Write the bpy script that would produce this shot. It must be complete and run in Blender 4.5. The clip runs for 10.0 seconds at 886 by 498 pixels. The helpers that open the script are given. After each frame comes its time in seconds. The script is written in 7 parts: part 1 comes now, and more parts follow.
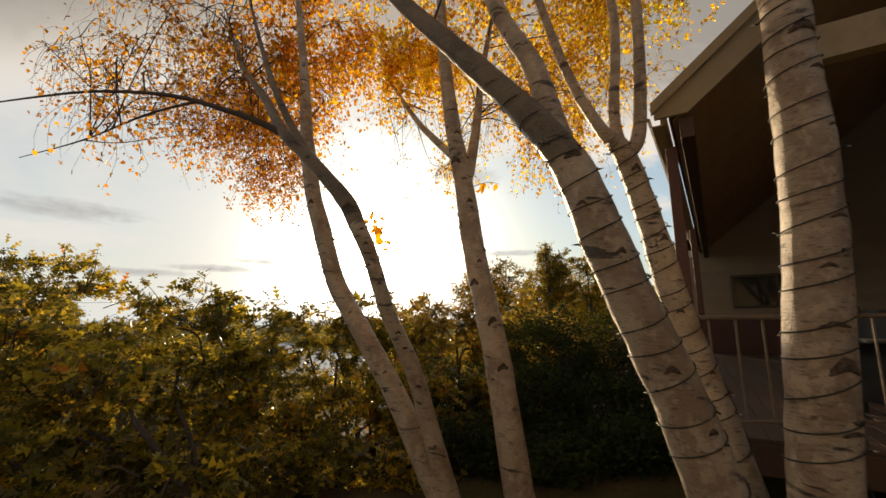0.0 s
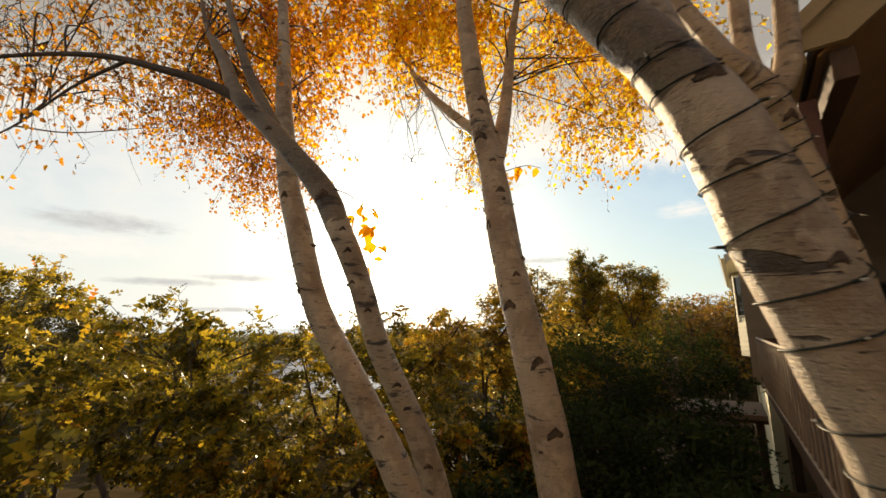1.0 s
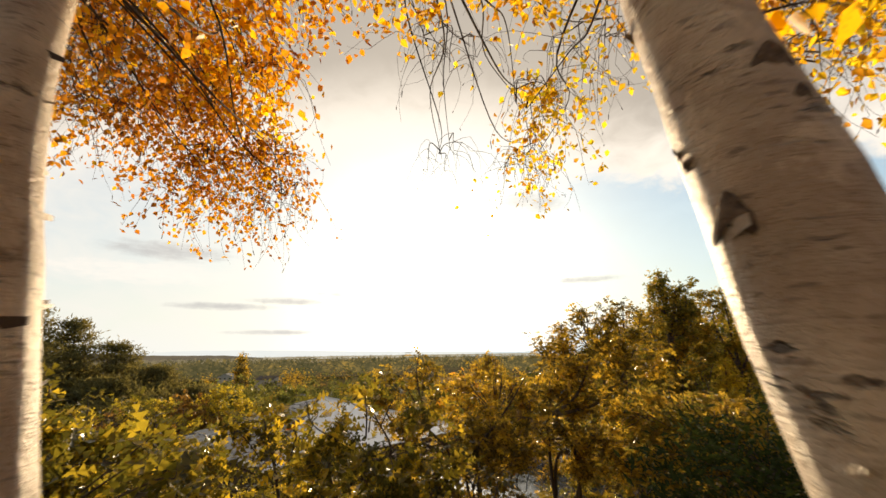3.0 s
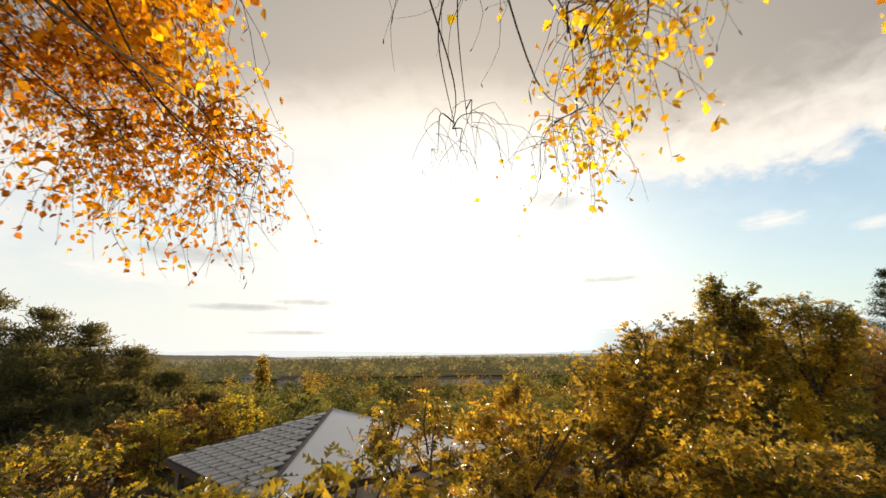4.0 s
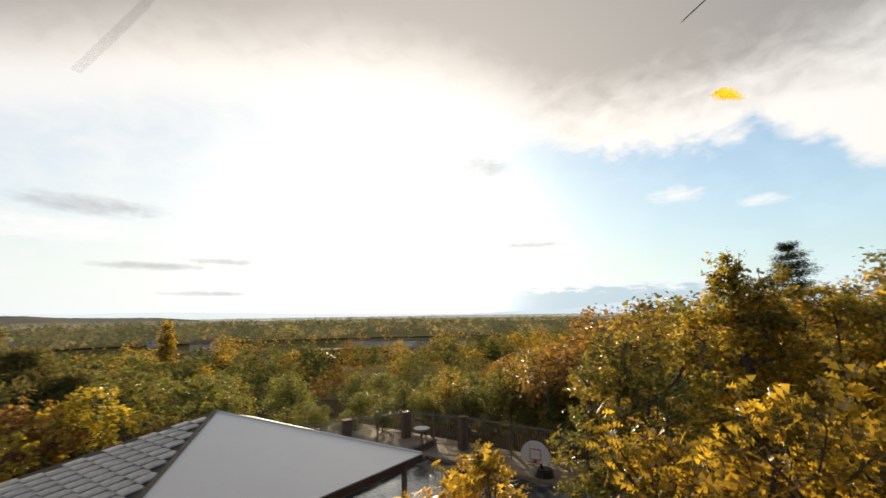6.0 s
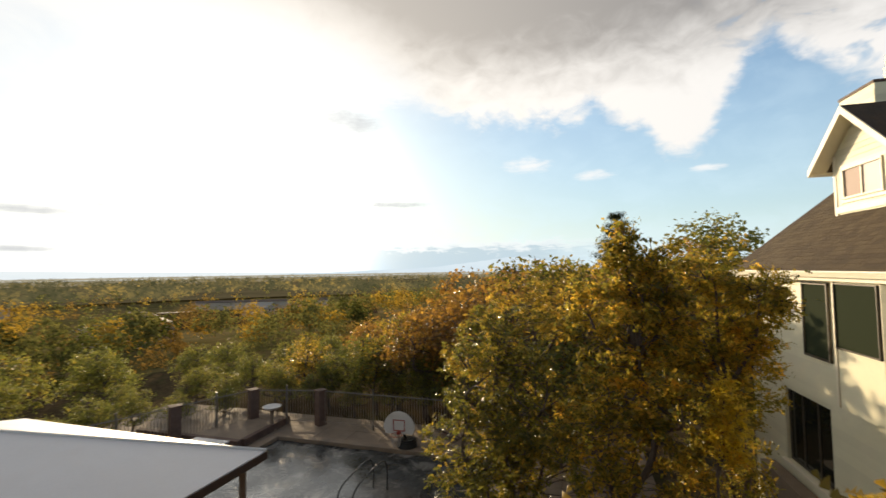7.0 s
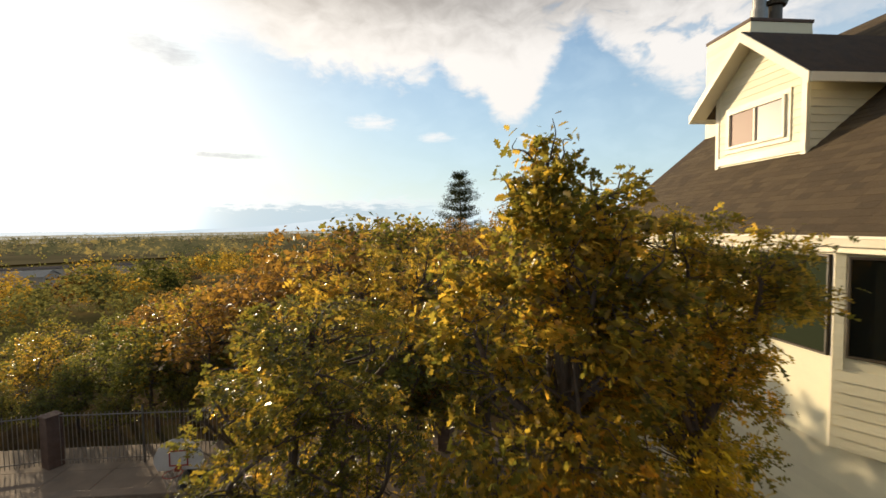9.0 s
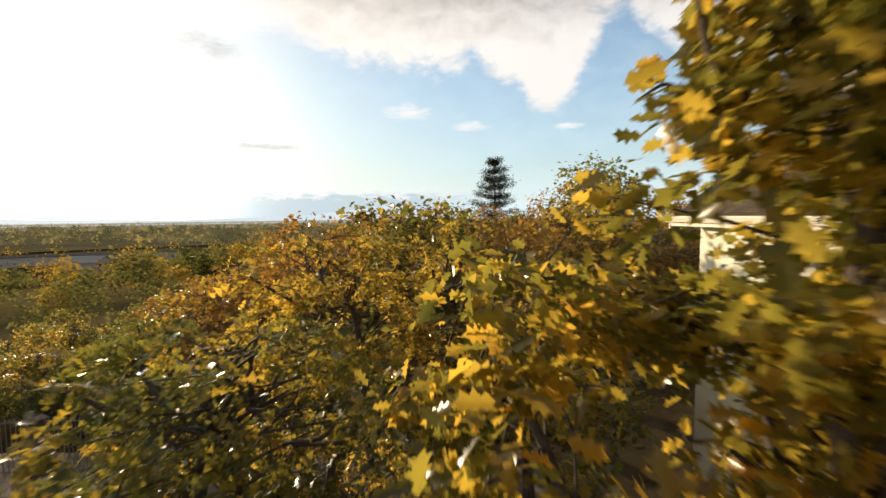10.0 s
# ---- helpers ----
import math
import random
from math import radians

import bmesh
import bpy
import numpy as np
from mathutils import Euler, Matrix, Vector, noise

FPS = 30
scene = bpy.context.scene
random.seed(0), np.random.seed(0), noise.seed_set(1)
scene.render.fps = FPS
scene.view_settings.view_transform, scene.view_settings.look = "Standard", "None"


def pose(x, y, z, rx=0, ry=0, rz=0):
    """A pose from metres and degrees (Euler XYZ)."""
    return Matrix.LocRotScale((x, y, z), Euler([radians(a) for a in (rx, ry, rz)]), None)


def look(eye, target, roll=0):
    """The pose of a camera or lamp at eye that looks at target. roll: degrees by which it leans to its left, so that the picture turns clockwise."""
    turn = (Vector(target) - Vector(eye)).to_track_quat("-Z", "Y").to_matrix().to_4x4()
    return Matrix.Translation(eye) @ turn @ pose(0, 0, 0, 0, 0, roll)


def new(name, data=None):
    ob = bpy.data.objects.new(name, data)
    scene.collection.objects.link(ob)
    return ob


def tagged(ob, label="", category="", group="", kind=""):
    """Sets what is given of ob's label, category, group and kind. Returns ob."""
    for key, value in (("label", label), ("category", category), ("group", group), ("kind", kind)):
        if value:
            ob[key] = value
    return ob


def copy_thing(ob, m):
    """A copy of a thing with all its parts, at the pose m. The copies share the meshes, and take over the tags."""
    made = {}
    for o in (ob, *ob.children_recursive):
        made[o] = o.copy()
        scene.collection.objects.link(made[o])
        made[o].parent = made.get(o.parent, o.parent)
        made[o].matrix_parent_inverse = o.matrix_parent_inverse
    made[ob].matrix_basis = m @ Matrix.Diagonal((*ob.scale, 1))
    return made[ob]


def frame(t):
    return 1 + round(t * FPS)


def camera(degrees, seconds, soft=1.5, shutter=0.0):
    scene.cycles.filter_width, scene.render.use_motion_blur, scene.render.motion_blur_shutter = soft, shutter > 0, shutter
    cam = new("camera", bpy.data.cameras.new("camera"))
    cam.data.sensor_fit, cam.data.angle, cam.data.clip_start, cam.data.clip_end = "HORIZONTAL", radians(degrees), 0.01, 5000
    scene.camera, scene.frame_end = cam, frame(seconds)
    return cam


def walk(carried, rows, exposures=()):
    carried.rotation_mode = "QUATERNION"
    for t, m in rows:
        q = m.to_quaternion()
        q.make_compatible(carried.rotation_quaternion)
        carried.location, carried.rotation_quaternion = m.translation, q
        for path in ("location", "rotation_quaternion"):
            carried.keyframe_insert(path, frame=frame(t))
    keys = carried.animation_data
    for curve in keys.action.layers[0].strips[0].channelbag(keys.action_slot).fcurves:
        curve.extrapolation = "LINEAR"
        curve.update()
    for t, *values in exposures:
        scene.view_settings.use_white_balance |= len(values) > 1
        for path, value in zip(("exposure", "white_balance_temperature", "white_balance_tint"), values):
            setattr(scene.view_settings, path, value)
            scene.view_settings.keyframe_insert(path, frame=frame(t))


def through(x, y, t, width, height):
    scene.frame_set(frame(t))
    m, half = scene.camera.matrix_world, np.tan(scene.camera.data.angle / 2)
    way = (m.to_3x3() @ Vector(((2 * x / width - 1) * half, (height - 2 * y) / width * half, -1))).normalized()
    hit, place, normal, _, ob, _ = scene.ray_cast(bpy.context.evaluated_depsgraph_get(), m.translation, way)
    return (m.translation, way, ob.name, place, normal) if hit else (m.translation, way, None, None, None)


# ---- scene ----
cam = camera(91.7, 10.0, shutter=0.3)
METRES, EYE, TILT, LEAN, TURN = 18.0, 5.0, 0.0, 0.0, 0.0
ROWS = [
    (0.0, 0.0, 0.0, 0.0, 0.13, 9.41, 0.77),
    (0.5, 0.0015, 0.0369, 0.0064, 1.68, 9.64, 0.78),
    (1.0, 0.0008, 0.074, 0.0124, 3.21, 10.56, 0.77),
    (1.5, -0.0009, 0.1102, 0.0203, 4.47, 11.72, 0.75),
    (2.0, -0.0035, 0.1462, 0.0286, 5.98, 12.64, 0.75),
    (2.5, -0.0062, 0.1824, 0.0368, 7.47, 13.2, 0.9),
    (4.0, -0.0192, 0.2953, 0.0677, 11.48, 13.54, 0.71),
    (4.5, -0.0279, 0.3399, 0.0791, 12.14, 12.84, 0.77),
    (5.0, -0.0363, 0.3867, 0.09, 12.19, 11.75, 0.77),
    (6.5, -0.0509, 0.5505, 0.119, -7.03, 5.66, 0.89),
    (7.0, -0.0423, 0.6055, 0.124, -15.93, 2.73, 0.89),
    (7.5, -0.0246, 0.6632, 0.1271, -24.64, 1.62, 0.95),
    (8.0, 0.0022, 0.7181, 0.1289, -32.59, 0.19, 0.92),
    (8.5, 0.0366, 0.7681, 0.1284, -36.53, -2.43, 0.9),
    (9.0, 0.0776, 0.8158, 0.1263, -36.32, -3.05, 0.84),
    (9.5, 0.1188, 0.8662, 0.1229, -34.17, -4.33, 0.73),
    (10.0, 0.1568, 0.9205, 0.1182, -31.85, -4.36, 0.62),
]
EXPOSURES = [(0.0, -0.18, 7000, 11), (0.5, 0.08, 7000, 10), (1.5, 0.12, 7050, 10), (2.5, 0.12, 7150, 11), (4.5, 0.18, 6800, 11), (6.5, 0.15, 6500, 10), (10.0, 0.14, 6600, 11)]
walk(cam, [(t, pose(0, 0, EYE, TILT, LEAN, TURN) @ pose(METRES * x, METRES * y, METRES * z, 90 + pitch, roll, yaw)) for t, x, y, z, yaw, pitch, roll in ROWS], EXPOSURES)

# ---- light ----
SUN_AZ, SUN_EL = -8.8, 8.0      # degrees right of +y, degrees up
sun_dir = Vector((math.sin(radians(SUN_AZ)) * math.cos(radians(SUN_EL)), math.cos(radians(SUN_AZ)) * math.cos(radians(SUN_EL)), math.sin(radians(SUN_EL))))
sun_data = bpy.data.lights.new("sun", "SUN")
sun_data.energy, sun_data.angle, sun_data.color = 4.8, radians(0.6), (1.0, 0.77, 0.48)
sun = new("sun", sun_data)
sun.matrix_world = look(sun_dir * 100, (0, 0, 0))


class Nodes:
    """Short hand for building a node tree."""
    def __init__(self, tree):
        self.tree = tree

    def add(self, kind, ins=None):
        n = self.tree.nodes.new(kind)
        for k, v in (ins or {}).items():
            if isinstance(v, bpy.types.NodeSocket):
                self.tree.links.new(v, n.inputs[k])
            else:
                n.inputs[k].default_value = v
        return n

    def math(self, op, a, b=0.0, clamp=False):
        n = self.add("ShaderNodeMath", {0: a, 1: b})
        n.operation, n.use_clamp = op, clamp
        return n.outputs[0]

    def vec(self, op, ins):
        n = self.tree.nodes.new("ShaderNodeVectorMath")
        n.operation = op
        for k, v in ins.items():
            if isinstance(v, bpy.types.NodeSocket):
                self.tree.links.new(v, n.inputs[k])
            else:
                n.inputs[k].default_value = v
        return n

    def smooth(self, v, lo, hi):
        n = self.add("ShaderNodeMapRange", {"Value": v, "From Min": lo, "From Max": hi})
        n.interpolation_type = "SMOOTHSTEP"
        return n.outputs[0]

    def mix(self, f, a, b, mode="MIX"):
        n = self.tree.nodes.new("ShaderNodeMix")
        n.data_type, n.blend_type = "RGBA", mode
        for k, v in ((0, f), (6, a), (7, b)):
            if isinstance(v, bpy.types.NodeSocket):
                self.tree.links.new(v, n.inputs[k])
            else:
                n.inputs[k].default_value = v
        return n.outputs[2]

    def ramp(self, f, stops, mode="LINEAR"):
        n = self.add("ShaderNodeValToRGB", {0: f})
        n.color_ramp.interpolation = mode
        el = n.color_ramp.elements
        while len(el) < len(stops):
            el.new(0.5)
        for e, (p, c) in zip(el, stops):
            e.position = p
            e.color = (*c, 1) if isinstance(c, tuple) else (c, c, c, 1)
        return n.outputs[0]

    def noise(self, vec, scale, detail=4.0, rough=0.55, dist=0.0):
        return self.add("ShaderNodeTexNoise", {"Vector": vec, "Scale": scale, "Detail": detail, "Roughness": rough, "Distortion": dist})


def build_sky():
    """Evening sky: clear blue, a grey cloud bank with torn lower edge, small clouds, bright air round the low sun."""
    world = bpy.data.worlds.new("world")
    world.use_nodes = True
    scene.world = world
    world.node_tree.nodes.clear()
    n = Nodes(world.node_tree)
    out = n.add("ShaderNodeOutputWorld")
    sky = n.add("ShaderNodeTexSky")
    sky.sky_type, sky.sun_disc, sky.sun_elevation, sky.sun_rotation = "NISHITA", False, radians(SUN_EL), radians(SUN_AZ)
    sky.air_density, sky.dust_density, sky.ozone_density = 1.0, 1.2, 1.5
    d = n.add("ShaderNodeTexCoord").outputs["Generated"]
    xyz = n.add("ShaderNodeSeparateXYZ", {0: d})
    az = n.math("MULTIPLY", n.math("ARCTAN2", xyz.outputs[0], xyz.outputs[1]), 180 / math.pi)
    el = n.math("MULTIPLY", n.math("ARCSINE", xyz.outputs[2]), 180 / math.pi)
    p = n.add("ShaderNodeCombineXYZ", {0: az, 1: n.math("MULTIPLY", el, 1.7), 2: 0.0}).outputs[0]
    big = n.noise(p, 0.075, 3.0, 0.5).outputs[0]
    mid = n.noise(p, 0.21, 4.0, 0.55, 0.4).outputs[0]
    fine = n.noise(p, 0.55, 5.0, 0.6, 0.3).outputs[0]
    wisp = n.noise(n.add("ShaderNodeMapping", {"Vector": p, "Scale": (0.45, 1.6, 1.0)}).outputs[0], 0.8, 5.0, 0.65, 0.8).outputs[0]
    puff = n.math("ABSOLUTE", n.math("SUBTRACT", n.math("MULTIPLY", mid, 2.0), 1.0))
    toward = n.vec("DOT_PRODUCT", {0: d, 1: sun_dir}).outputs["Value"]
    toward = n.math("MAXIMUM", toward, 0.0)
    # lower edge of the bank, in degrees up, along the azimuth from -90 to 110
    edge = [(-90, 14), (-55, 17), (-37, 23.4), (-26, 25.2), (-17, 26.6), (-5, 26.0), (1.5, 24.4), (6, 23.0), (10.6, 21.4), (16.2, 19.8), (21, 18.6), (26, 18.0), (30, 17.8), (33.4, 18.0), (35.8, 19.6), (37.6, 17.6), (39, 16.8), (41.8, 16.0), (43.4, 13.0), (45.5, 12.2), (47.8, 13.2), (49.4, 16.2), (50.8, 18.8), (52.6, 21.8), (54.4, 22.8), (56.6, 20.4), (59.8, 17.4), (63.4, 15.1), (66.3, 13.4), (71, 16), (78, 15), (110, 26)]
    stops = [((a + 90) / 200, e / 40) for a, e in edge]
    low = n.math("MULTIPLY", n.ramp(n.math("DIVIDE", n.math("ADD", az, 90), 200), stops), 40.0)
    h = n.math("SUBTRACT", el, low)
    crisp = n.smooth(az, 4, 20)
    calm = n.math("ADD", 0.25, n.math("MULTIPLY", crisp, 0.75))
    h = n.math("ADD", h, n.math("MULTIPLY", n.math("SUBTRACT", big, 0.5), 1.6))
    h = n.math("ADD", h, n.math("MULTIPLY", n.math("MULTIPLY", n.math("SUBTRACT", puff, 0.2), 3.4), calm))
    h = n.math("ADD", h, n.math("MULTIPLY", n.math("MULTIPLY", n.math("SUBTRACT", fine, 0.5), 3.0), calm))
    bank = n.math("ADD", n.math("MULTIPLY", n.smooth(h, -1.1, 2.2), crisp), n.math("MULTIPLY", n.smooth(h, -3.5, 6.0), n.math("SUBTRACT", 1.0, crisp)))
    heart = n.math("ADD", n.math("MULTIPLY", n.math("SUBTRACT", el, 18.5), crisp), n.math("MULTIPLY", h, n.math("SUBTRACT", 1.0, crisp)))
    deep = n.smooth(n.math("ADD", heart, n.math("MULTIPLY", n.math("SUBTRACT", mid, 0.5), n.math("ADD", 3.0, n.math("MULTIPLY", crisp, 6.0)))), 1.0, 11.5)
    gap = n.math("MULTIPLY", n.math("MULTIPLY", n.smooth(mid, 0.52, 0.66), n.smooth(az, 46, 56)), 0.75)
    bank = n.math("MULTIPLY", bank, n.math("SUBTRACT", 1.0, gap), True)
    bank = n.math("MULTIPLY", bank, n.math("SUBTRACT", 1.0, n.math("MULTIPLY", n.smooth(n.math("ADD", az, n.math("MULTIPLY", n.math("SUBTRACT", mid, 0.5), 30.0)), 68, 80), 0.6)))
    # small clouds: azimuth, height, half width, half height; dark ones hang before the bright air, white ones stand in the blue
    def clouds(rows, ragged):
        best = None
        for a, e, w, hh in rows:
            q = n.math("ADD", n.math("POWER", n.math("DIVIDE", n.math("SUBTRACT", az, a), w), 2.0), n.math("POWER", n.math("DIVIDE", n.math("SUBTRACT", el, e), hh), 2.0))
            q = n.math("ADD", q, n.math("MULTIPLY", n.math("SUBTRACT", n.math("MULTIPLY", n.math("ADD", fine, wisp), 0.5), 0.5), ragged))
            q = n.smooth(q, 1.7, -0.5)
            best = q if best is None else n.math("MAXIMUM", best, q)
        return best
    dark_clouds = n.math("MAXIMUM", clouds(((1.6, 19.4, 4.2, 1.3), (4.6, 18.7, 3.2, 1.4)), 2.2), clouds(((8.8, 8.6, 5.4, 0.42), (-36, 5.6, 5.5, 0.42), (-28, 6.4, 5, 0.4), (-22, 7.4, 4, 0.35), (-42, 11.6, 6, 1.0), (-30, 2.6, 5, 0.3)), 3.6))
    white_clouds = clouds(((27.3, 13.3, 2.8, 0.9), (35.6, 11.5, 2.2, 0.6), (-44, 9.0, 8, 1.2), (48, 11, 1.6, 0.4), (6, 22.5, 6, 1.6)), 5.0)
    base = n.mix(1.0, sky.outputs[0], (SKY_GAIN * 1.0, SKY_GAIN * 1.13, SKY_GAIN * 1.25, 1), "MULTIPLY")
    # the haze takes the sting out of the bright side of the sky
    lum = n.vec("DOT_PRODUCT", {0: base, 1: (0.3, 0.5, 0.2)}).outputs["Value"]
    base = n.vec("SCALE", {0: base, "Scale": n.math("DIVIDE", 1.28, n.math("ADD", 1.0, n.math("MULTIPLY", lum, 0.9)))}).outputs[0]
    lit = n.math("POWER", toward, 3.0)
    cloud = n.mix(deep, (0.86, 0.84, 0.81, 1), (0.255, 0.25, 0.25, 1))
    cloud = n.mix(n.math("MULTIPLY", lit, 0.34), cloud, (1.5, 1.32, 1.08, 1))
    haze = n.math("ADD", n.math("MULTIPLY", n.smooth(el, 32.0, -1.0), 0.50), n.math("MULTIPLY", n.smooth(el, 7.0, 0.0), 0.35))
    haze = n.math("ADD", haze, n.math("MULTIPLY", n.smooth(mid, 0.35, 0.75), 0.12), True)
    col = n.mix(haze, base, (0.71, 0.88, 0.97, 1))
    # thin milky veil on the side of the sky left of the sun
    veil = n.math("MULTIPLY", n.smooth(az, -6, -26), n.math("MULTIPLY", n.smooth(az, -130, -80), n.math("ADD", 0.62, n.math("MULTIPLY", n.math("SUBTRACT", mid, 0.5), 0.7))))
    col = n.mix(veil, col, (0.86, 0.85, 0.82, 1))
    glow = n.math("ADD", n.math("MULTIPLY", n.math("POWER", toward, 12.0), 0.22), n.math("MULTIPLY", n.math("POWER", toward, 60.0), 3.6))
    glow = n.math("ADD", glow, n.math("MULTIPLY", n.math("POWER", toward, 130.0), 5.0))
    glow = n.math("ADD", glow, n.math("MULTIPLY", n.math("POWER", toward, 1500.0), 10.0))
    air = n.vec("SCALE", {0: (1.0, 0.95, 0.86), "Scale": glow}).outputs[0]
    col = n.vec("ADD", {0: col, 1: air}).outputs[0]
    col = n.mix(bank, col, n.vec("ADD", {0: cloud, 1: n.vec("SCALE", {0: air, "Scale": 0.45}).outputs[0]}).outputs[0])
    col = n.mix(n.math("MULTIPLY", white_clouds, 0.8), col, n.vec("ADD", {0: (0.93, 0.91, 0.88), 1: n.vec("SCALE", {0: air, "Scale": 0.5}).outputs[0]}).outputs[0])
    col = n.mix(n.math("MULTIPLY", dark_clouds, 0.8), col, n.vec("ADD", {0: (0.50, 0.51, 0.53), 1: n.vec("SCALE", {0: air, "Scale": 0.16}).outputs[0]}).outputs[0])
    # low blue-grey cloud over the far range, its top torn and white
    top = n.math("ADD", el, n.math("ADD", n.math("MULTIPLY", n.math("SUBTRACT", fine, 0.5), 2.6), n.math("MULTIPLY", n.math("SUBTRACT", wisp, 0.5), 3.0)))
    span = n.math("MULTIPLY", n.smooth(az, -4, 12), n.smooth(n.math("ADD", az, n.math("MULTIPLY", wisp, 8.0)), 44, 30))
    low_cloud = n.math("MULTIPLY", n.math("MULTIPLY", n.smooth(top, 3.7, 2.3), span), 0.78)
    rim = n.math("MULTIPLY", n.math("MULTIPLY", n.smooth(top, 2.2, 3.0), n.smooth(top, 3.9, 3.2)), n.math("MULTIPLY", span, 0.6))
    col = n.mix(low_cloud, col, n.vec("ADD", {0: (0.44, 0.56, 0.64), 1: n.vec("SCALE", {0: air, "Scale": 0.5}).outputs[0]}).outputs[0])
    col = n.mix(rim, col, n.vec("ADD", {0: (0.88, 0.90, 0.90), 1: n.vec("SCALE", {0: air, "Scale": 0.5}).outputs[0]}).outputs[0])
    bg = n.add("ShaderNodeBackground", {"Color": col, "Strength": 1.0})
    n.tree.links.new(bg.outputs[0], out.inputs[0])


SKY_GAIN = 0.19
build_sky()

# ---- materials ----
def surface(name, c1, c2, scale=3.0, rough=0.7, bump=0.2, fine=40.0, metal=0.0, stain=None, stain_scale=0.8, stretch=(1, 1, 1), spec=0.5):
    """Two colours mixed by noise, stains at a larger scale, fine relief."""
    m = bpy.data.materials.new(name)
    m.use_nodes = True
    n = Nodes(m.node_tree)
    b = m.node_tree.nodes["Principled BSDF"]
    co = n.add("ShaderNodeTexCoord").outputs["Object"]
    co = n.add("ShaderNodeMapping", {"Vector": co, "Scale": stretch}).outputs[0]
    a = n.noise(co, scale, 5.0, 0.6).outputs[0]
    f = n.noise(co, fine, 4.0, 0.6).outputs[0]
    t = n.smooth(n.math("ADD", n.math("MULTIPLY", a, 0.65), n.math("MULTIPLY", f, 0.35)), 0.33, 0.67)
    col = n.mix(t, (*c1, 1), (*c2, 1))
    rnd = n.add("ShaderNodeObjectInfo").outputs["Random"]
    col = n.mix(1.0, col, n.ramp(rnd, [(0, 0.86), (1, 1.0)]), "MULTIPLY")
    if stain:
        s = n.smooth(n.noise(co, stain_scale, 6.0, 0.65, 0.6).outputs[0], 0.52, 0.70)
        col = n.mix(n.math("MULTIPLY", s, 0.7), col, (*stain, 1))
    n.tree.links.new(col, b.inputs["Base Color"])
    n.tree.links.new(n.ramp(a, [(0.2, max(rough - 0.12, 0.02)), (0.8, min(rough + 0.1, 1.0))]), b.inputs["Roughness"])
    b.inputs["Metallic"].default_value = metal
    b.inputs["Specular IOR Level"].default_value = spec
    if bump:
        bn = n.add("ShaderNodeBump", {"Height": n.math("ADD", n.math("MULTIPLY", a, 0.5), f), "Strength": bump, "Distance": 0.02})
        n.tree.links.new(bn.outputs[0], b.inputs["Normal"])
    return m


def leaf_material(name, stops, through=0.45, rough=0.42, patch=0.5, spec=0.5):
    """Leaves: colour varies from leaf to leaf and in patches; light passes through."""
    m = bpy.data.materials.new(name)
    m.use_nodes = True
    n = Nodes(m.node_tree)
    b = m.node_tree.nodes["Principled BSDF"]
    out = m.node_tree.nodes["Material Output"]
    rnd = n.add("ShaderNodeNewGeometry").outputs["Random Per Island"]
    co = n.add("ShaderNodeTexCoord").outputs["Object"]
    big = n.noise(co, 0.9, 3.0, 0.6).outputs[0]
    spots = n.noise(co, 45.0, 3.0, 0.6).outputs[0]
    tree_rnd = n.add("ShaderNodeObjectInfo").outputs["Random"]
    k = n.math("ADD", n.math("MULTIPLY", rnd, 1.0 - patch), n.math("MULTIPLY", n.smooth(n.math("ADD", big, n.math("MULTIPLY", n.math("SUBTRACT", tree_rnd, 0.5), 0.15)), 0.34, 0.66), patch))
    col = n.ramp(k, stops)
    col = n.mix(n.math("MULTIPLY", n.smooth(spots, 0.55, 0.75), 0.45), col, (0.10, 0.045, 0.015, 1))
    n.tree.links.new(col, b.inputs["Base Color"])
    b.inputs["Roughness"].default_value = rough
    b.inputs["Specular IOR Level"].default_value = spec
    tr = n.add("ShaderNodeBsdfTranslucent", {"Color": n.mix(1.0, col, (1.75, 1.6, 1.1, 1), "MULTIPLY")})
    mx = n.add("ShaderNodeMixShader", {0: through})
    n.tree.links.new(b.outputs[0], mx.inputs[1])
    n.tree.links.new(tr.outputs[0], mx.inputs[2])
    n.tree.links.new(mx.outputs[0], out.inputs[0])
    return m


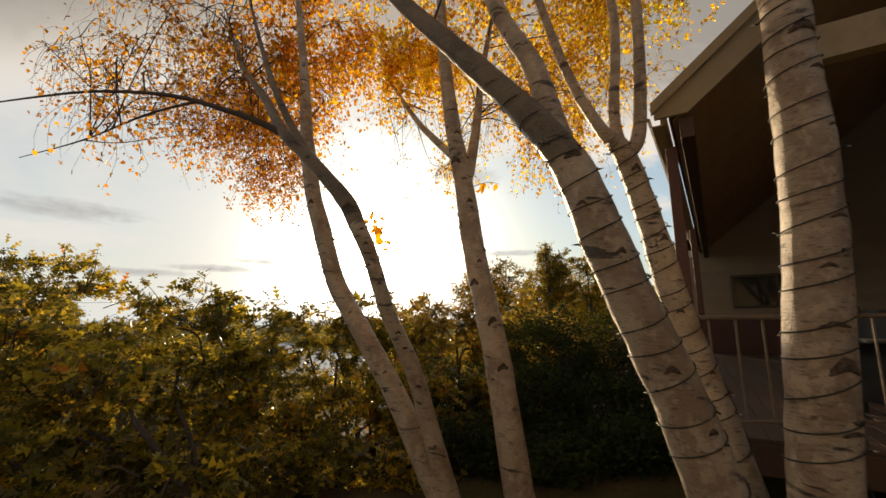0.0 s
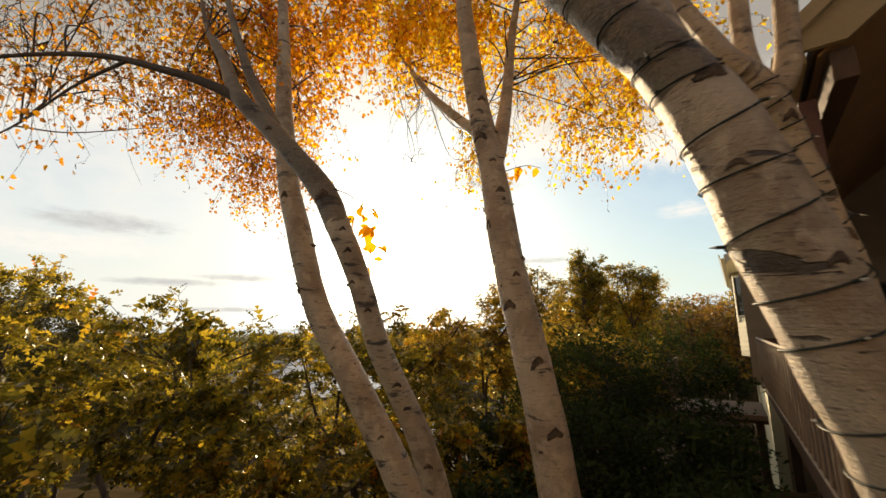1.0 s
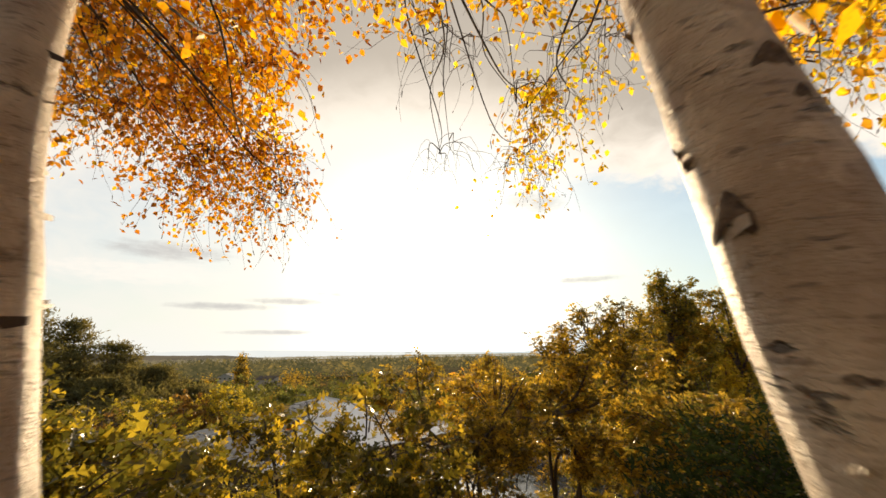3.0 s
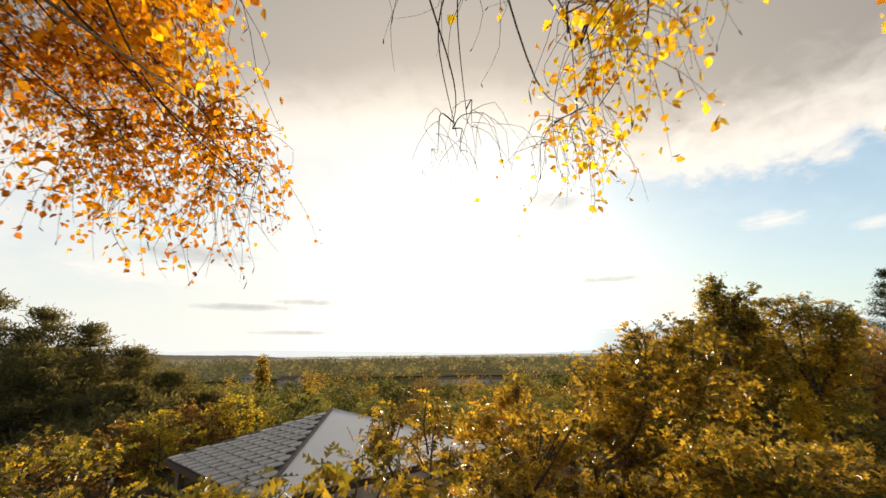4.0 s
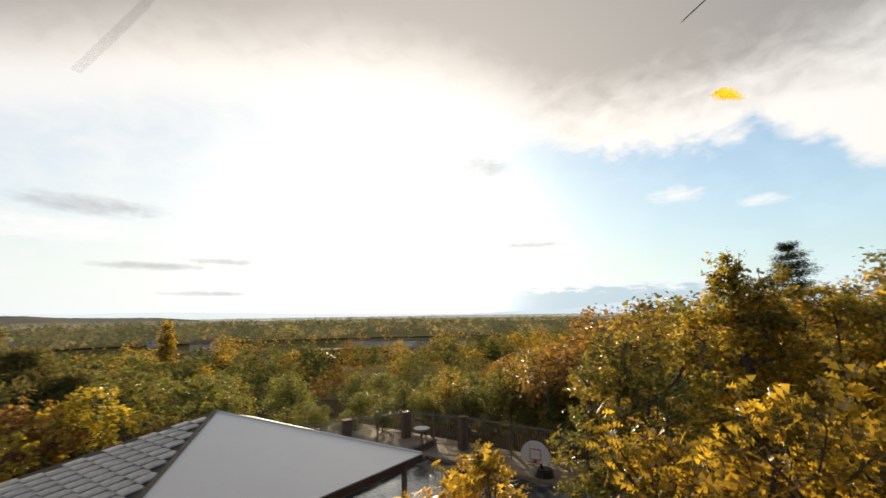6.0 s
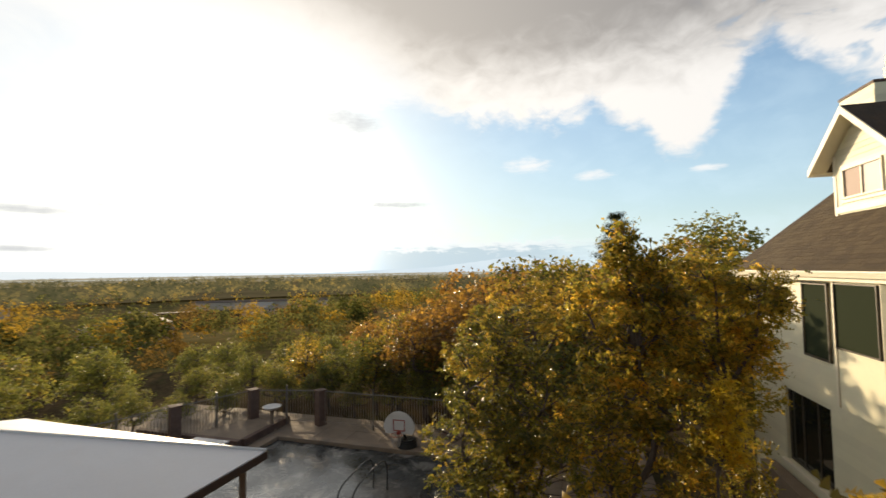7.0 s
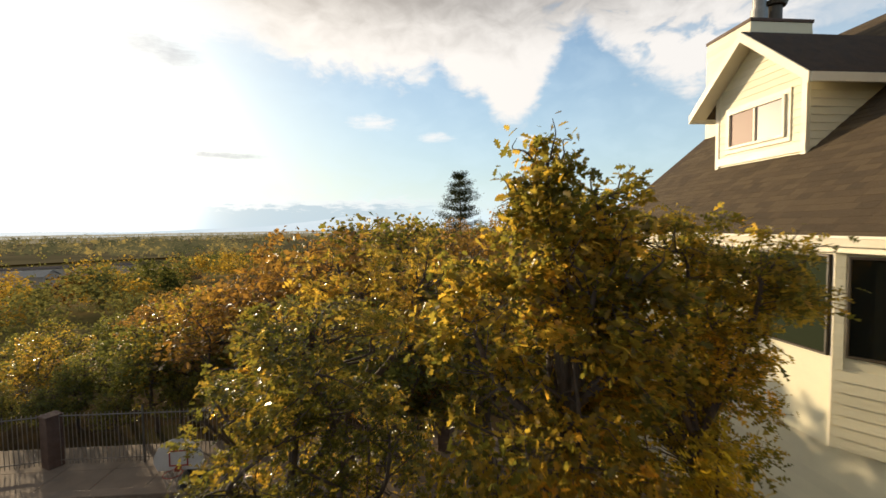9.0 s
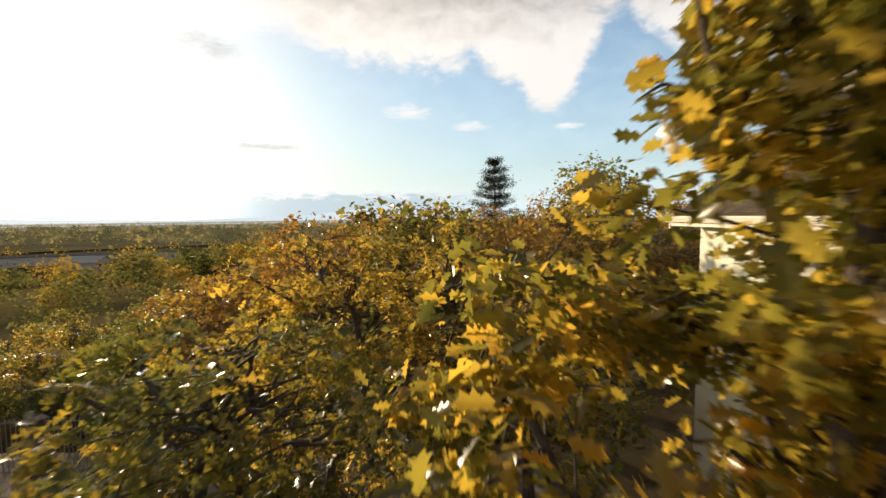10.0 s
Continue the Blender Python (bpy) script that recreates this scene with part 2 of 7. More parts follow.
def birch_bark(name, pale=(0.60, 0.48, 0.335), dull=(0.36, 0.255, 0.16), mossy=0.25):
    """Cream-white bark with short dark bands across the stem and dark scars."""
    m = bpy.data.materials.new(name)
    m.use_nodes = True
    n = Nodes(m.node_tree)
    b = m.node_tree.nodes["Principled BSDF"]
    co = n.add("ShaderNodeTexCoord").outputs["Object"]
    bands = n.noise(n.add("ShaderNodeMapping", {"Vector": co, "Scale": (2.2, 2.2, 8.0)}).outputs[0], 1.7, 6.0, 0.66, 0.5).outputs[0]
    dash = n.noise(n.add("ShaderNodeMapping", {"Vector": co, "Scale": (9.0, 9.0, 42.0)}).outputs[0], 1.6, 3.0, 0.55).outputs[0]
    long_ = n.noise(n.add("ShaderNodeMapping", {"Vector": co, "Scale": (2.5, 2.5, 55.0)}).outputs[0], 2.4, 3.0, 0.6).outputs[0]
    patch = n.noise(co, 2.6, 5.0, 0.6, 0.3).outputs[0]
    fine = n.noise(co, 70.0, 4.0, 0.65).outputs[0]
    col = n.mix(n.smooth(patch, 0.38, 0.62), (*dull, 1), (*pale, 1))
    col = n.mix(n.math("MULTIPLY", n.smooth(fine, 0.45, 0.7), 0.35), col, (0.47, 0.34, 0.235, 1))
    col = n.mix(n.math("MULTIPLY", n.smooth(long_, 0.58, 0.68), 0.45), col, (0.27, 0.18, 0.115, 1))
    scar = n.math("MULTIPLY", n.smooth(bands, 0.605, 0.66), n.smooth(patch, 0.36, 0.52))
    collar = n.noise(n.add("ShaderNodeMapping", {"Vector": co, "Scale": (1.5, 1.5, 7.0)}).outputs[0], 1.1, 4.0, 0.6, 0.9).outputs[0]
    scar = n.math("MAXIMUM", scar, n.smooth(collar, 0.635, 0.67))
    col = n.mix(n.math("MULTIPLY", scar, 0.9), col, (0.05, 0.035, 0.026, 1))
    col = n.mix(n.math("MULTIPLY", n.smooth(dash, 0.59, 0.66), 0.6), col, (0.09, 0.055, 0.035, 1))
    col = n.mix(n.math("MULTIPLY", n.smooth(n.noise(co, 9.0, 4.0, 0.65).outputs[0], 0.50, 0.62), 0.55), col, (*(min(1.0, c * 1.2) for c in pale), 1))
    moss = n.smooth(n.noise(co, 5.0, 4.0, 0.6).outputs[0], 0.62 - 0.25 * mossy, 0.72)
    col = n.mix(n.math("MULTIPLY", moss, mossy), col, (0.20, 0.20, 0.10, 1))
    n.tree.links.new(col, b.inputs["Base Color"])
    b.inputs["Roughness"].default_value = 0.42
    b.inputs["Specular IOR Level"].default_value = 0.8
    hgt = n.math("SUBTRACT", n.math("ADD", n.math("MULTIPLY", fine, 0.6), n.math("MULTIPLY", long_, 0.25)), n.math("MULTIPLY", scar, 0.8))
    bn = n.add("ShaderNodeBump", {"Height": hgt, "Strength": 1.0, "Distance": 0.022})
    n.tree.links.new(bn.outputs[0], b.inputs["Normal"])
    return m


def glass(name, tint, rough=0.03, spec=0.5, coat=0.4):
    """Window glass that reflects and shows a dim room colour behind it."""
    m = bpy.data.materials.new(name)
    m.use_nodes = True
    b = m.node_tree.nodes["Principled BSDF"]
    b.inputs["Base Color"].default_value = (*tint, 1)
    b.inputs["Roughness"].default_value = rough
    b.inputs["Specular IOR Level"].default_value = spec
    b.inputs["Coat Weight"].default_value = coat
    b.inputs["Coat Roughness"].default_value = 0.02
    return m


# far shapes glow of themselves, their haze painted into the emission
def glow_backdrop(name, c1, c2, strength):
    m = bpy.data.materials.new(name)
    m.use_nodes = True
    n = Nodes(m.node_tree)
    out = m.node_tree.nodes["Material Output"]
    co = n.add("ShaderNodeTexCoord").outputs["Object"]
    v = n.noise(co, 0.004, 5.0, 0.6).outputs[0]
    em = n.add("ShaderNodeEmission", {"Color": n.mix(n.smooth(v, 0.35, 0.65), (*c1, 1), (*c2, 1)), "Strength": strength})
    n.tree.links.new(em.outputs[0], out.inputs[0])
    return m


M_BIRCH = birch_bark("birch bark")
# darker all over than M_BIRCH, with more green patches
M_BIRCHUPPER = birch_bark("darker upper birch bark, moss patches", (0.215, 0.155, 0.095), (0.105, 0.075, 0.044), 0.5)
M_TWIG = surface("twig bark", (0.055, 0.035, 0.025), (0.10, 0.07, 0.05), 6, 0.8, 0.3)
M_OAKBARK = surface("oak bark", (0.06, 0.045, 0.035), (0.14, 0.11, 0.085), 5, 0.9, 0.8, 30, stretch=(3, 3, 0.6))
M_BIRCHYELLOW = leaf_material("yellow birch leaves", [(0.0, (0.360, 0.160, 0.024)), (0.25, (0.560, 0.319, 0.030)), (0.5, (0.720, 0.502, 0.036)), (0.75, (0.840, 0.684, 0.048)), (1.0, (0.880, 0.821, 0.072))], 0.62, 0.45, 0.25)
M_BIRCHLEAF = leaf_material("birch leaves", [(0.0, (0.26, 0.085, 0.014)), (0.25, (0.46, 0.19, 0.016)), (0.5, (0.66, 0.35, 0.02)), (0.75, (0.82, 0.54, 0.025)), (1.0, (0.86, 0.68, 0.04))], 0.62, 0.45, 0.25)
M_OAKLEAF = leaf_material("oak leaves green bronze", [(0.0, (0.047, 0.062, 0.018)), (0.3, (0.117, 0.123, 0.028)), (0.55, (0.218, 0.178, 0.037)), (0.78, (0.357, 0.246, 0.046)), (0.92, (0.450, 0.324, 0.053)), (1.0, (0.465, 0.253, 0.048))], 0.70, 0.24, 0.40, 0.8)
M_OAKGREEN = leaf_material("oak leaves green", [(0.0, (0.045, 0.061, 0.017)), (0.45, (0.130, 0.134, 0.030)), (0.8, (0.310, 0.241, 0.043)), (1.0, (0.483, 0.310, 0.056))], 0.58, 0.26, 0.4, 0.7)
M_OAKORANGE = leaf_material("oak leaves orange", [(0.0, (0.092, 0.071, 0.022)), (0.35, (0.199, 0.124, 0.034)), (0.7, (0.314, 0.179, 0.042)), (1.0, (0.382, 0.240, 0.052))], 0.56, 0.4, 0.35, 0.5)
M_OAKDARK = leaf_material("dark oak leaves", [(0.0, (0.060, 0.074, 0.019)), (0.35, (0.164, 0.156, 0.034)), (0.7, (0.366, 0.269, 0.046)), (1.0, (0.654, 0.383, 0.060))], 0.74, 0.26, 0.35, 0.75)
M_OAKGOLD = leaf_material("oak leaves yellow green", [(0.0, (0.049, 0.047, 0.012)), (0.3, (0.134, 0.106, 0.020)), (0.6, (0.358, 0.249, 0.032)), (0.88, (0.591, 0.408, 0.049)), (1.0, (0.537, 0.219, 0.037))], 0.64, 0.34, 0.34, 0.55)
M_OAKYELLOW = leaf_material("yellowing oak leaves", [(0.0, (0.13, 0.12, 0.025)), (0.4, (0.34, 0.28, 0.035)), (0.8, (0.54, 0.44, 0.045)), (1.0, (0.50, 0.30, 0.04))], 0.62, 0.34, 0.3, 0.6)
M_HEDGE = leaf_material("hedge oak leaves", [(0.0, (0.039, 0.042, 0.010)), (0.3, (0.097, 0.095, 0.018)), (0.55, (0.217, 0.185, 0.028)), (0.75, (0.410, 0.320, 0.040)), (0.9, (0.638, 0.470, 0.052)), (0.95, (0.524, 0.190, 0.028)), (1.0, (0.342, 0.120, 0.024))], 0.58, 0.32, 0.25, 0.55)
M_JUNIPER = leaf_material("juniper sprays", [(0.0, (0.018, 0.032, 0.011)), (0.6, (0.034, 0.055, 0.016)), (1.0, (0.06, 0.085, 0.022))], 0.25, 0.8, 0.5, 0.2)
M_BIRCHBROWN = leaf_material("browned birch leaves", [(0.0, (0.195, 0.081, 0.015)), (0.3, (0.442, 0.189, 0.020)), (0.6, (0.728, 0.351, 0.024)), (0.85, (0.900, 0.572, 0.033)), (1.0, (0.900, 0.728, 0.044))], 0.62, 0.5, 0.3)
M_BIRCHRUST = leaf_material("rust birch leaves", [(0.0, (0.210, 0.079, 0.013)), (0.35, (0.420, 0.165, 0.015)), (0.7, (0.630, 0.305, 0.020)), (0.92, (0.798, 0.512, 0.028)), (1.0, (0.861, 0.708, 0.039))], 0.62, 0.45, 0.25)
M_WOODGREEN = leaf_material("soft green wood leaves", [(0.0, (0.07, 0.092, 0.026)), (0.5, (0.15, 0.165, 0.042)), (0.85, (0.27, 0.25, 0.055)), (1.0, (0.40, 0.29, 0.055))], 0.5, 0.5, 0.45, 0.4)
M_PINE = leaf_material("pine needles", [(0.0, (0.018, 0.028, 0.012)), (1.0, (0.055, 0.065, 0.022))], 0.25, 0.8, 0.4, 0.2)
# needles lightened to brown-olive, haze put into the colour
M_CONIFER = leaf_material("conifer sprays with haze tone", [(0.0, (0.085, 0.085, 0.036)), (1.0, (0.22, 0.19, 0.075))], 0.5, 0.8, 0.4, 0.2)
M_YELLOWTREE = leaf_material("yellow leaves", [(0.0, (0.22, 0.15, 0.02)), (0.5, (0.42, 0.28, 0.04)), (1.0, (0.50, 0.35, 0.05))], 0.35, 0.7, 0.4, 0.3)
# valley greens greyed and lightened to paint in haze
M_VGREEN = leaf_material("valley green leaves with haze tone", [(0.0, (0.105, 0.115, 0.045)), (0.6, (0.165, 0.165, 0.06)), (1.0, (0.26, 0.225, 0.075))], 0.35, 1.0, 0.6, 0.0)
M_VORANGE = leaf_material("valley rust leaves", [(0.0, (0.15, 0.09, 0.02)), (0.6, (0.25, 0.17, 0.06)), (1.0, (0.34, 0.24, 0.075))], 0.35, 1.0, 0.6, 0.0)
M_VDARK = leaf_material("valley dark leaves", [(0.0, (0.035, 0.05, 0.018)), (1.0, (0.10, 0.10, 0.03))], 0.45, 1.0, 0.6, 0.0)
M_GROUND = surface("leaf litter ground", (0.055, 0.042, 0.026), (0.12, 0.09, 0.05), 1.2, 0.95, 0.7, 14, stain=(0.06, 0.07, 0.025), stain_scale=0.25, spec=0.0)
M_CONCRETE = surface("concrete paving", (0.232, 0.172, 0.121), (0.318, 0.246, 0.176), 1.5, 0.85, 0.25, 60, stain=(0.172, 0.139, 0.109), stain_scale=0.7)
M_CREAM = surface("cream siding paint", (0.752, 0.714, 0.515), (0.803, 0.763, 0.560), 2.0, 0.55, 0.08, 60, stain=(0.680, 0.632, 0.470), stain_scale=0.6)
# tan made darker to put the porch shade into the colour
M_TAN = surface("tan siding paint toned down", (0.308, 0.231, 0.151), (0.355, 0.269, 0.177), 2.0, 0.6, 0.08, 60, stain=(0.262, 0.194, 0.124), stain_scale=0.8)
M_TRIM = surface("cream trim paint", (0.78, 0.72, 0.55), (0.82, 0.76, 0.60), 3.0, 0.5, 0.06, 50, stain=(0.68, 0.60, 0.44), stain_scale=1.0)
# cream trim for the porch, its dim light mixed into the paint
M_TRIM_DIM = surface("dimmed cream trim paint, stained", (0.357, 0.280, 0.156), (0.425, 0.336, 0.197), 3.0, 0.6, 0.08, 50, stain=(0.255, 0.192, 0.109), stain_scale=1.2)
M_SHINGLE = surface("brown asphalt shingle", (0.039, 0.025, 0.013), (0.087, 0.056, 0.031), 5.0, 0.92, 0.7, 130, stain=(0.037, 0.024, 0.014), stain_scale=0.5)
M_WOODDARK = surface("dark brown boards", (0.072, 0.040, 0.025), (0.119, 0.068, 0.041), 2.5, 0.7, 0.3, 30, stretch=(1, 1, 0.25))
M_SOFFIT = surface("brown soffit stain", (0.314, 0.189, 0.083), (0.429, 0.261, 0.116), 2.5, 0.7, 0.25, 30, stretch=(1, 1, 0.25))
M_REDWOOD = surface("dark red post paint", (0.10, 0.045, 0.035), (0.14, 0.06, 0.045), 2.5, 0.65, 0.2, 30)
M_RAIL = surface("worn cream rail paint", (0.238, 0.165, 0.108), (0.308, 0.224, 0.150), 6.0, 0.6, 0.15, 40, stain=(0.210, 0.119, 0.066), stain_scale=3)
M_STEEL = surface("galvanised steel", (0.24, 0.235, 0.225), (0.34, 0.335, 0.32), 5, 0.48, 0.05, 60, metal=0.9)
M_BLACK = surface("black enamel", (0.012, 0.012, 0.012), (0.03, 0.03, 0.03), 5, 0.35, 0.05, 50)
M_CABLE = surface("dark green cable", (0.012, 0.016, 0.010), (0.025, 0.028, 0.018), 8, 0.6, 0.1, 40)
M_FENCE = surface("taupe fence paint", (0.24, 0.20, 0.16), (0.32, 0.27, 0.22), 6, 0.4, 0.1, 50, spec=0.6)
M_BRICKPIER = surface("dark brown pier", (0.12, 0.075, 0.055), (0.19, 0.125, 0.095), 4, 0.9, 0.5, 30)
M_WHITE = surface("white plastic", (0.72, 0.70, 0.66), (0.80, 0.78, 0.74), 4, 0.45, 0.05, 40, stain=(0.6, 0.56, 0.5), stain_scale=2)
M_RED = surface("red paint", (0.35, 0.05, 0.03), (0.42, 0.07, 0.04), 4, 0.5, 0.05, 40)
M_NET = surface("net cord", (0.55, 0.5, 0.45), (0.65, 0.6, 0.55), 8, 0.9, 0.1, 60)
# pale stain paints in the gloss of puddles
M_POOLCOVER = surface("wet pool cover", (0.03, 0.035, 0.036), (0.085, 0.09, 0.09), 0.8, 0.22, 0.25, 7, stain=(0.36, 0.34, 0.31), stain_scale=0.9)
M_MEMBRANE = surface("white roof membrane", (0.76, 0.73, 0.71), (0.82, 0.79, 0.77), 0.6, 0.42, 0.05, 20, stain=(0.72, 0.68, 0.65), stain_scale=0.3)
M_TILE = surface("weathered grey roof tile", (0.38, 0.345, 0.31), (0.60, 0.55, 0.50), 5, 0.6, 0.6, 55, stain=(0.20, 0.17, 0.14), stain_scale=2.4)
M_DARKGAP = surface("roof felt", (0.05, 0.042, 0.036), (0.08, 0.068, 0.058), 3, 0.9, 0.2, 40)
M_GLASS_DARK = glass("dark window glass", (0.012, 0.014, 0.012), 0.03, 0.35, 0.0)
# dark green pane without gloss
M_GLASS_GREEN = glass("dull dark green glass", (0.025, 0.033, 0.017), 0.9, 0.08, 0.0)
M_GLASS_SKY = glass("curtained window glass", (0.25, 0.155, 0.125), 0.38, 0.10, 0.0)
# pale tint paints the reflected sky onto this pane
M_GLASS_BRIGHT = glass("window glass with sky reflection in its tint", (0.33, 0.27, 0.275), 0.32, 0.14, 0.0)
M_FRAME = surface("bronze window frame", (0.062, 0.049, 0.033), (0.093, 0.075, 0.050), 6, 0.5, 0.05, 50)
M_BULB = glass("clear bulb", (0.75, 0.7, 0.6), 0.05, 0.9, 1.0)
# haze blue painted into the glow of the far ranges
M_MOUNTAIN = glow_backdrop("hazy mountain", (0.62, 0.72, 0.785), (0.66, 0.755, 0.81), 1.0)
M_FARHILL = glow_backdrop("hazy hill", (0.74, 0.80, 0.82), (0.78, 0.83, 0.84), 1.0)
M_VALLEY = surface("valley floor", (0.10, 0.095, 0.035), (0.20, 0.15, 0.07), 0.01, 0.95, 0.0, 0.08, stain=(0.26, 0.19, 0.09), stain_scale=0.02, spec=0.0)
M_ROOFDARK = surface("dark far roof", (0.12, 0.09, 0.075), (0.2, 0.16, 0.13), 1, 0.9, 0.1, 8, spec=0.05)
M_ROOFPALE = surface("pale far roof", (0.36, 0.33, 0.29), (0.46, 0.42, 0.37), 1, 0.8, 0.1, 8, spec=0.15)
M_FARWALL = surface("far house wall", (0.42, 0.34, 0.26), (0.52, 0.43, 0.34), 1, 0.8, 0.1, 8)
M_KNOT = surface("dark birch scar", (0.04, 0.028, 0.02), (0.22, 0.15, 0.10), 14, 0.9, 0.9, 60)


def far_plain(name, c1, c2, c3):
    """Distance with haze painted into its glow: strips of woods and fields seen very flat."""
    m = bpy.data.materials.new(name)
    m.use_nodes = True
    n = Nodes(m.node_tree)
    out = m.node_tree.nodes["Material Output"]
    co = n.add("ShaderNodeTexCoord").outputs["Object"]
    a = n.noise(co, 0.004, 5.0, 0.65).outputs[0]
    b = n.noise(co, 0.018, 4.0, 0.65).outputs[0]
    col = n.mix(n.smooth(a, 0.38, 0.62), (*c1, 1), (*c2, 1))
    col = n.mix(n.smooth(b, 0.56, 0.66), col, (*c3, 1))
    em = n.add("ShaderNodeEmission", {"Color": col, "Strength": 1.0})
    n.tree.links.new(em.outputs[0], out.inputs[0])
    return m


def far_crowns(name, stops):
    """Far tree crowns with haze painted into their glow, each of its own tint."""
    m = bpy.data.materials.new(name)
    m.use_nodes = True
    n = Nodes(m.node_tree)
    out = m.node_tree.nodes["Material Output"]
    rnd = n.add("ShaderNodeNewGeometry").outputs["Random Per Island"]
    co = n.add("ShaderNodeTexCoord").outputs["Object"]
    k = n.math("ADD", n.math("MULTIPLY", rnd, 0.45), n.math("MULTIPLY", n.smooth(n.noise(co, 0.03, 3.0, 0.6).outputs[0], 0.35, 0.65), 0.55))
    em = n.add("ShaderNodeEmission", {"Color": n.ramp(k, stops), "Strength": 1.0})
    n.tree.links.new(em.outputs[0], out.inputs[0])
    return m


# haze is put into these glow colours, paler with distance
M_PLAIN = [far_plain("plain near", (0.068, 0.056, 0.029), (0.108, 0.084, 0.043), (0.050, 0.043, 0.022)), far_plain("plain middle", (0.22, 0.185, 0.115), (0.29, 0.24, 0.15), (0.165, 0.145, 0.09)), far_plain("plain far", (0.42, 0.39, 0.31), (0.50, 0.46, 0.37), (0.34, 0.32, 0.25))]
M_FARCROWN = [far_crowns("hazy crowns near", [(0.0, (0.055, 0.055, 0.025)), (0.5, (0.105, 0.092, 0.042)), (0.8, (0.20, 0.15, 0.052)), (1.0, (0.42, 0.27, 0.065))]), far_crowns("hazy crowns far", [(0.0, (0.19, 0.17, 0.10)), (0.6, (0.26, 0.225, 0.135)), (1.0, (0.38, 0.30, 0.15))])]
M_FIELD = surface("ploughed field", (0.053, 0.036, 0.024), (0.077, 0.053, 0.033), 0.03, 0.95, 0.0, 0.4, stain=(0.099, 0.070, 0.035), stain_scale=0.02, stretch=(0.3, 1, 1), spec=0.0)
# land that glows dimly, haze painted into its tone
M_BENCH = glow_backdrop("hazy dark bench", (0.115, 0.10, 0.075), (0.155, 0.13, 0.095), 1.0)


def shingle_material(name):
    """Granulated brown asphalt tabs, each of its own tone."""
    m = bpy.data.materials.new(name)
    m.use_nodes = True
    n = Nodes(m.node_tree)
    b = m.node_tree.nodes["Principled BSDF"]
    co = n.add("ShaderNodeTexCoord").outputs["Object"]
    rnd = n.math("FRACT", n.math("ADD", n.add("ShaderNodeNewGeometry").outputs["Random Per Island"], n.add("ShaderNodeObjectInfo").outputs["Random"]))
    grit = n.noise(co, 160.0, 3.0, 0.6).outputs[0]
    wear = n.noise(co, 1.1, 5.0, 0.6).outputs[0]
    col = n.ramp(rnd, [(0.0, (0.072, 0.050, 0.026)), (0.5, (0.096, 0.067, 0.034)), (1.0, (0.122, 0.087, 0.045))])
    col = n.mix(n.math("MULTIPLY", n.smooth(grit, 0.4, 0.7), 0.5), col, (0.040, 0.027, 0.015, 1))
    col = n.mix(n.math("MULTIPLY", n.smooth(wear, 0.5, 0.72), 0.4), col, (0.135, 0.098, 0.052, 1))
    n.tree.links.new(col, b.inputs["Base Color"])
    b.inputs["Roughness"].default_value = 0.93
    bn = n.add("ShaderNodeBump", {"Height": n.math("ADD", grit, n.math("MULTIPLY", n.noise(co, 28.0, 3.0, 0.6).outputs[0], 1.2)), "Strength": 0.9, "Distance": 0.015})
    n.tree.links.new(bn.outputs[0], b.inputs["Normal"])
    return m


M_TAB = shingle_material("brown shingle tabs")

# ---- building blocks ----
def mesh_of(name, verts, faces, mats, smooth=False):
    """A mesh from arrays; faces are an (n, k) array or a list."""
    me = bpy.data.meshes.new(name)
    if isinstance(faces, np.ndarray):
        verts = np.asarray(verts, np.float32)
        n, k = faces.shape
        me.vertices.add(len(verts))
        me.vertices.foreach_set("co", verts.ravel())
        me.loops.add(n * k)
        me.loops.foreach_set("vertex_index", faces.astype(np.int32).ravel())
        me.polygons.add(n)
        me.polygons.foreach_set("loop_start", np.arange(0, n * k, k, dtype=np.int32))
        me.update(calc_edges=True)
    else:
        me.from_pydata([tuple(v) for v in verts], [], faces)
        me.update()
    for m in (mats if isinstance(mats, (list, tuple)) else [mats]):
        me.materials.append(m)
    if smooth:
        me.shade_smooth()
    elif name.startswith("shingle"):
        me.shade_flat()
    return me


def thing(name, label, category, m=None, group="", kind=""):
    ob = new(name)
    ob.empty_display_size = 0.2
    if m is not None:
        ob.matrix_basis = m
    return tagged(ob, label, category, group, kind)


def part_mesh(name, me, parent, label="", m=None):
    ob = new(name, me)
    ob.parent = parent
    if m is not None:
        ob.matrix_basis = m
    return tagged(ob, label)


def box_bm(bm, size, at=(0, 0, 0), bevel=0.0, m=None):
    """Adds a box to a bmesh, its middle at the place given."""
    r = bmesh.ops.create_cube(bm, size=1.0, matrix=(m or Matrix()) @ Matrix.Translation(at) @ Matrix.Diagonal((*size, 1)))
    if bevel:
        edges = list({e for v in r["verts"] for e in v.link_edges})
        bmesh.ops.bevel(bm, geom=edges, offset=bevel, segments=2, affect="EDGES", profile=0.6)
    return bm


def cyl_bm(bm, r1, r2, h, at=(0, 0, 0), sides=16, m=None):
    bmesh.ops.create_cone(bm, cap_ends=True, segments=sides, radius1=r1, radius2=r2, depth=h, matrix=(m or Matrix()) @ Matrix.Translation(at))
    return bm


def part(name, bm, material, parent, label="", m=None, smooth=False):
    """Links a bmesh as one mesh object under a thing or a part."""
    me = bpy.data.meshes.new(name)
    bm.to_mesh(me)
    bm.free()
    me.materials.append(material)
    if smooth:
        me.shade_smooth()
    return part_mesh(name, me, parent, label, m)


